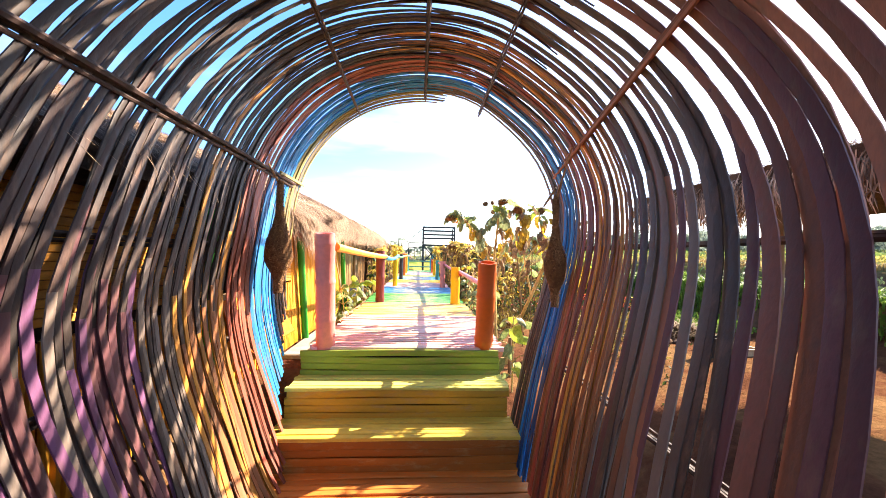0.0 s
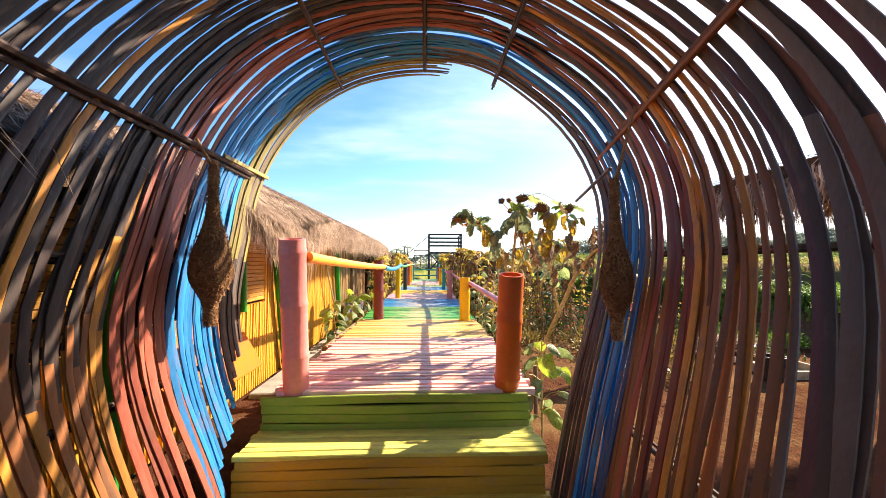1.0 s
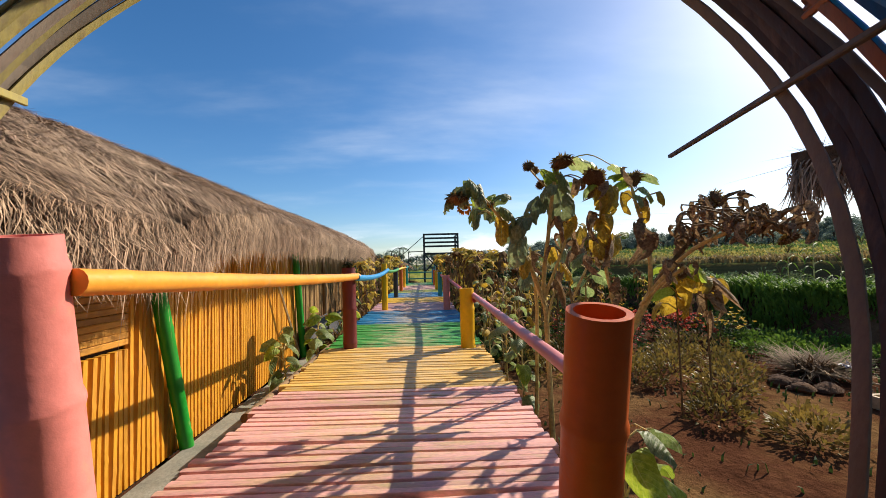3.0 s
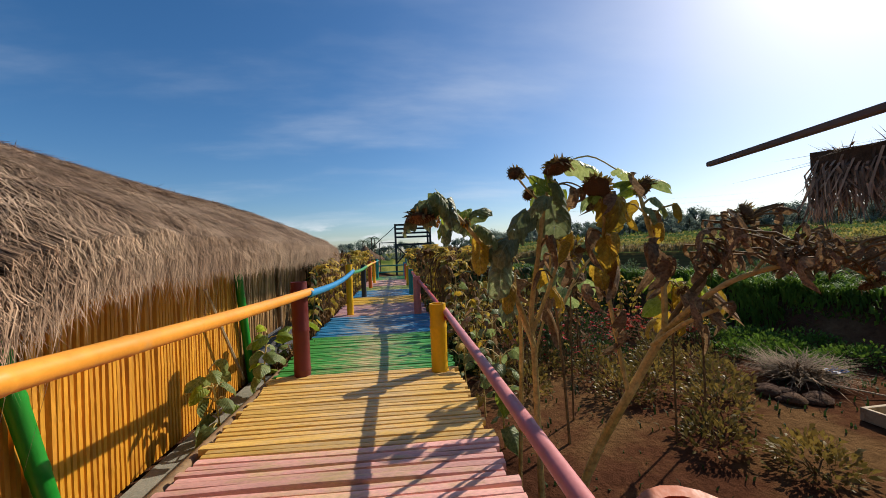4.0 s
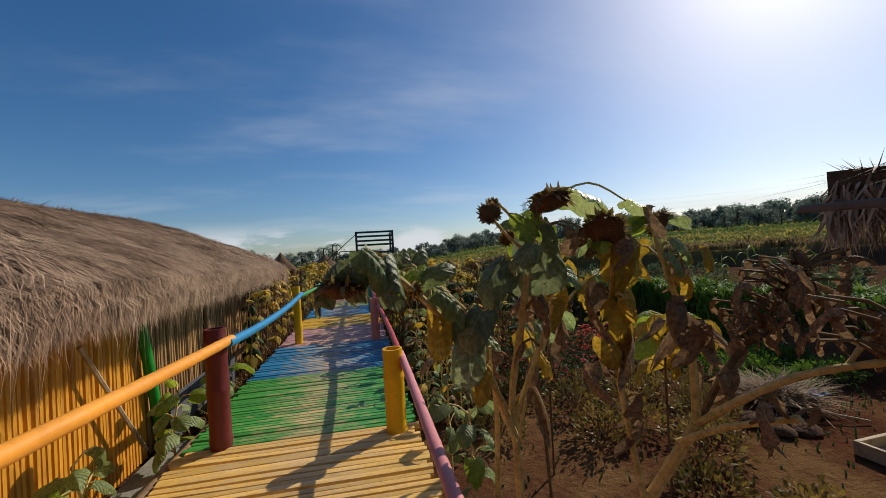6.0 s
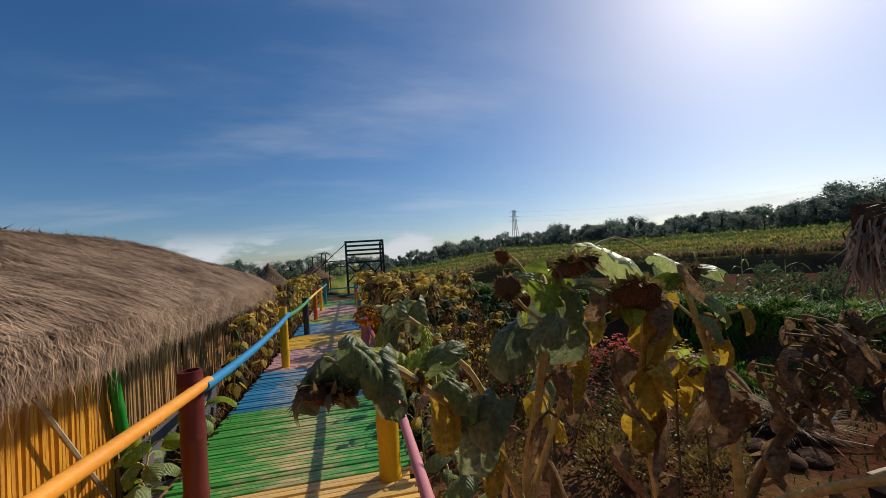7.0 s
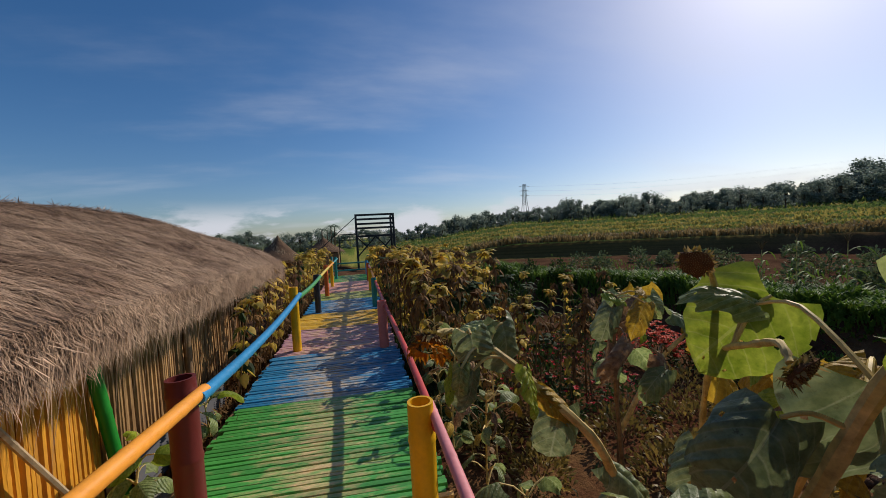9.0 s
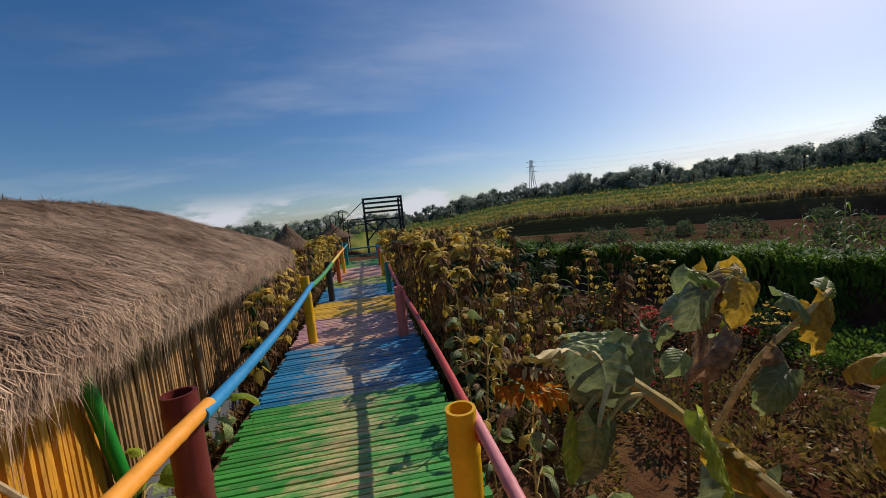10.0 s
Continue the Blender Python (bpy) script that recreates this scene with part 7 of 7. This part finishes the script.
bar((X0, GY, 0.3), ((X0 + X1) / 2, GY, 1.68), 0.09, "brace", gan)
bar((X1, GY, 0.3), ((X0 + X1) / 2, GY, 1.68), 0.09, "brace", gan)
bar((X0, GY, 1.68), ((X0 + X1) / 2, GY, 0.3), 0.09, "brace", gan)
bar((X1, GY, 1.68), ((X0 + X1) / 2, GY, 0.3), 0.09, "brace", gan)
bar((X0, GY, 3.1), (X0 - 2.6, GY, 0.9), 0.05, "stay", gan)
bar((X0, GY, 1.9), (X0 - 1.2, GY, 1.9), 0.06, "beam", gan)
bar((X0 - 1.2, GY, 1.9), (X0 - 1.2, GY, -0.6), 0.06, "post", gan)
bar((X0 - 1.2, GY, 1.5), (X0, GY, 1.5), 0.05, "beam", gan)
t = thing("gate", (-0.05, 22.0, -0.62), "low teal timber barrier across the end of the boardwalk", "barrier")
for z in (0.18, 0.5):
    part("bar", Geo().box((-0.05, 22.0, z), (1.7, 0.04, 0.06), None, 0.1), M["pole_teal"], t)
for x in (-0.85, 0.75):
    part("post", Geo().box((x, 22.0, 0.1), (0.08, 0.08, 1.45), None, 0.1), M["pole_teal"], t)


def far_hut(x, y, w, ez, rz, label):
    t = thing("far_hut", (x, y, -0.5), label, "hut", "far huts")
    part("wall", Geo().box((x, y, (ez - 0.6) / 2), (w * 1.5, w * 1.5, ez + 0.6), None, 0.02), M["wall_tan"], t)
    g = Geo()
    n = 10
    for i in range(n + 1):
        u = i / n
        rr = w * (1 - u) ** 1.25 + 0.03
        for q in range(20):
            a = 2 * math.pi * q / 20
            k = 1 + 0.05 * math.sin(q * 7.1 + i)
            g.v.append((x + rr * k * math.cos(a), y + rr * k * math.sin(a), ez + (rz - ez) * u))
        if i:
            g.f += [((i - 1) * 20 + q, (i - 1) * 20 + (q + 1) % 20, i * 20 + (q + 1) % 20, i * 20 + q) for q in range(20)]
    g.f.append(tuple(range(20))[::-1])
    part("roof", g, M["thatch_base"], t)
    r, h = random.Random(int(w * 100)), Geo()
    for _ in range(900):
        u, a = r.random() ** 1.3, r.uniform(0, 6.28)
        rr = w * (1 - u) ** 1.25
        c = Vector((x + rr * math.cos(a), y + rr * math.sin(a), ez + (rz - ez) * u + 0.02))
        e = c + Vector((math.cos(a) * 0.22, math.sin(a) * 0.22, -0.25))
        s = Vector((-math.sin(a), math.cos(a), 0)) * 0.02
        h.add([c - s, c + s, e], [(0, 1, 2)])
    tagged(part("straw", h, M["thatch_far"], t), kind="stuff")


far_hut(-4.6, 30.0, 1.6, 0.4, 2.05, "distant hut with steep pointed thatched roof")
far_hut(-2.2, 34.0, 1.5, 0.7, 1.85, "distant hut with low thatched roof")
far_hut(-6.2, 36.0, 1.7, 0.4, 1.6, "distant hut with low thatched roof")

# lattice mast on the ridge
az, r = 25.6, 300.0
mx, my = r * math.sin(radians(az)), 5 + r * math.cos(radians(az))
mast = thing("power_mast", (mx, my, ground_z(mx, my)), "steel lattice power mast far away", "power mast")
mz, top = ground_z(mx, my), 1.55 + r * math.tan(radians(6.7))
for sx in (-1, 1):
    for sy in (-1, 1):
        part("leg", Geo().tube([(mx + sx * 3, my + sy * 3, mz), (mx + sx * 1.3, my + sy * 1.3, mz + (top - mz) * 0.55), (mx + sx * 0.8, my + sy * 0.8, top)], [0.22, 0.2, 0.16], 5), M["galv"], mast)
for i in range(9):
    u0, u1 = 0.45 + i * 0.06, 0.45 + (i + 1) * 0.06
    w0, w1 = 1.55 - 0.75 * (u0 - 0.45) / 0.55, 1.55 - 0.75 * (u1 - 0.45) / 0.55
    z0, z1 = mz + (top - mz) * u0, mz + (top - mz) * u1
    part("brace", Geo().tube([(mx - w0, my, z0), (mx + w1, my, z1)], 0.12, 5), M["galv"], mast)
    part("brace", Geo().tube([(mx + w0, my, z0), (mx - w1, my, z1)], 0.12, 5), M["galv"], mast)
for u in (0.70, 0.82, 0.94):
    z = mz + (top - mz) * u
    part("arm", Geo().tube([(mx - 4.2, my - 0.5, z), (mx, my, z + 0.6), (mx + 4.2, my + 0.5, z)], 0.16, 5), M["galv"], mast)
for j, u in enumerate((0.70, 0.82, 0.94)):
    z = mz + (top - mz) * u
    for s in (-1, 1):
        a, b = Vector((mx + s * 4.0, my, z)), Vector((mx + 330 + s * 4, my - 210, z + 22))
        pts = [a.lerp(b, i / 14) + Vector((0, 0, -14 * 4 * (i / 14) * (1 - i / 14))) for i in range(15)]
        t = thing("power_line", tuple(a), "thin dark power line sagging across the sky", "power line", "power lines")
        part("wire", Geo().tube(pts, 0.012, 4), M["galv"], t)
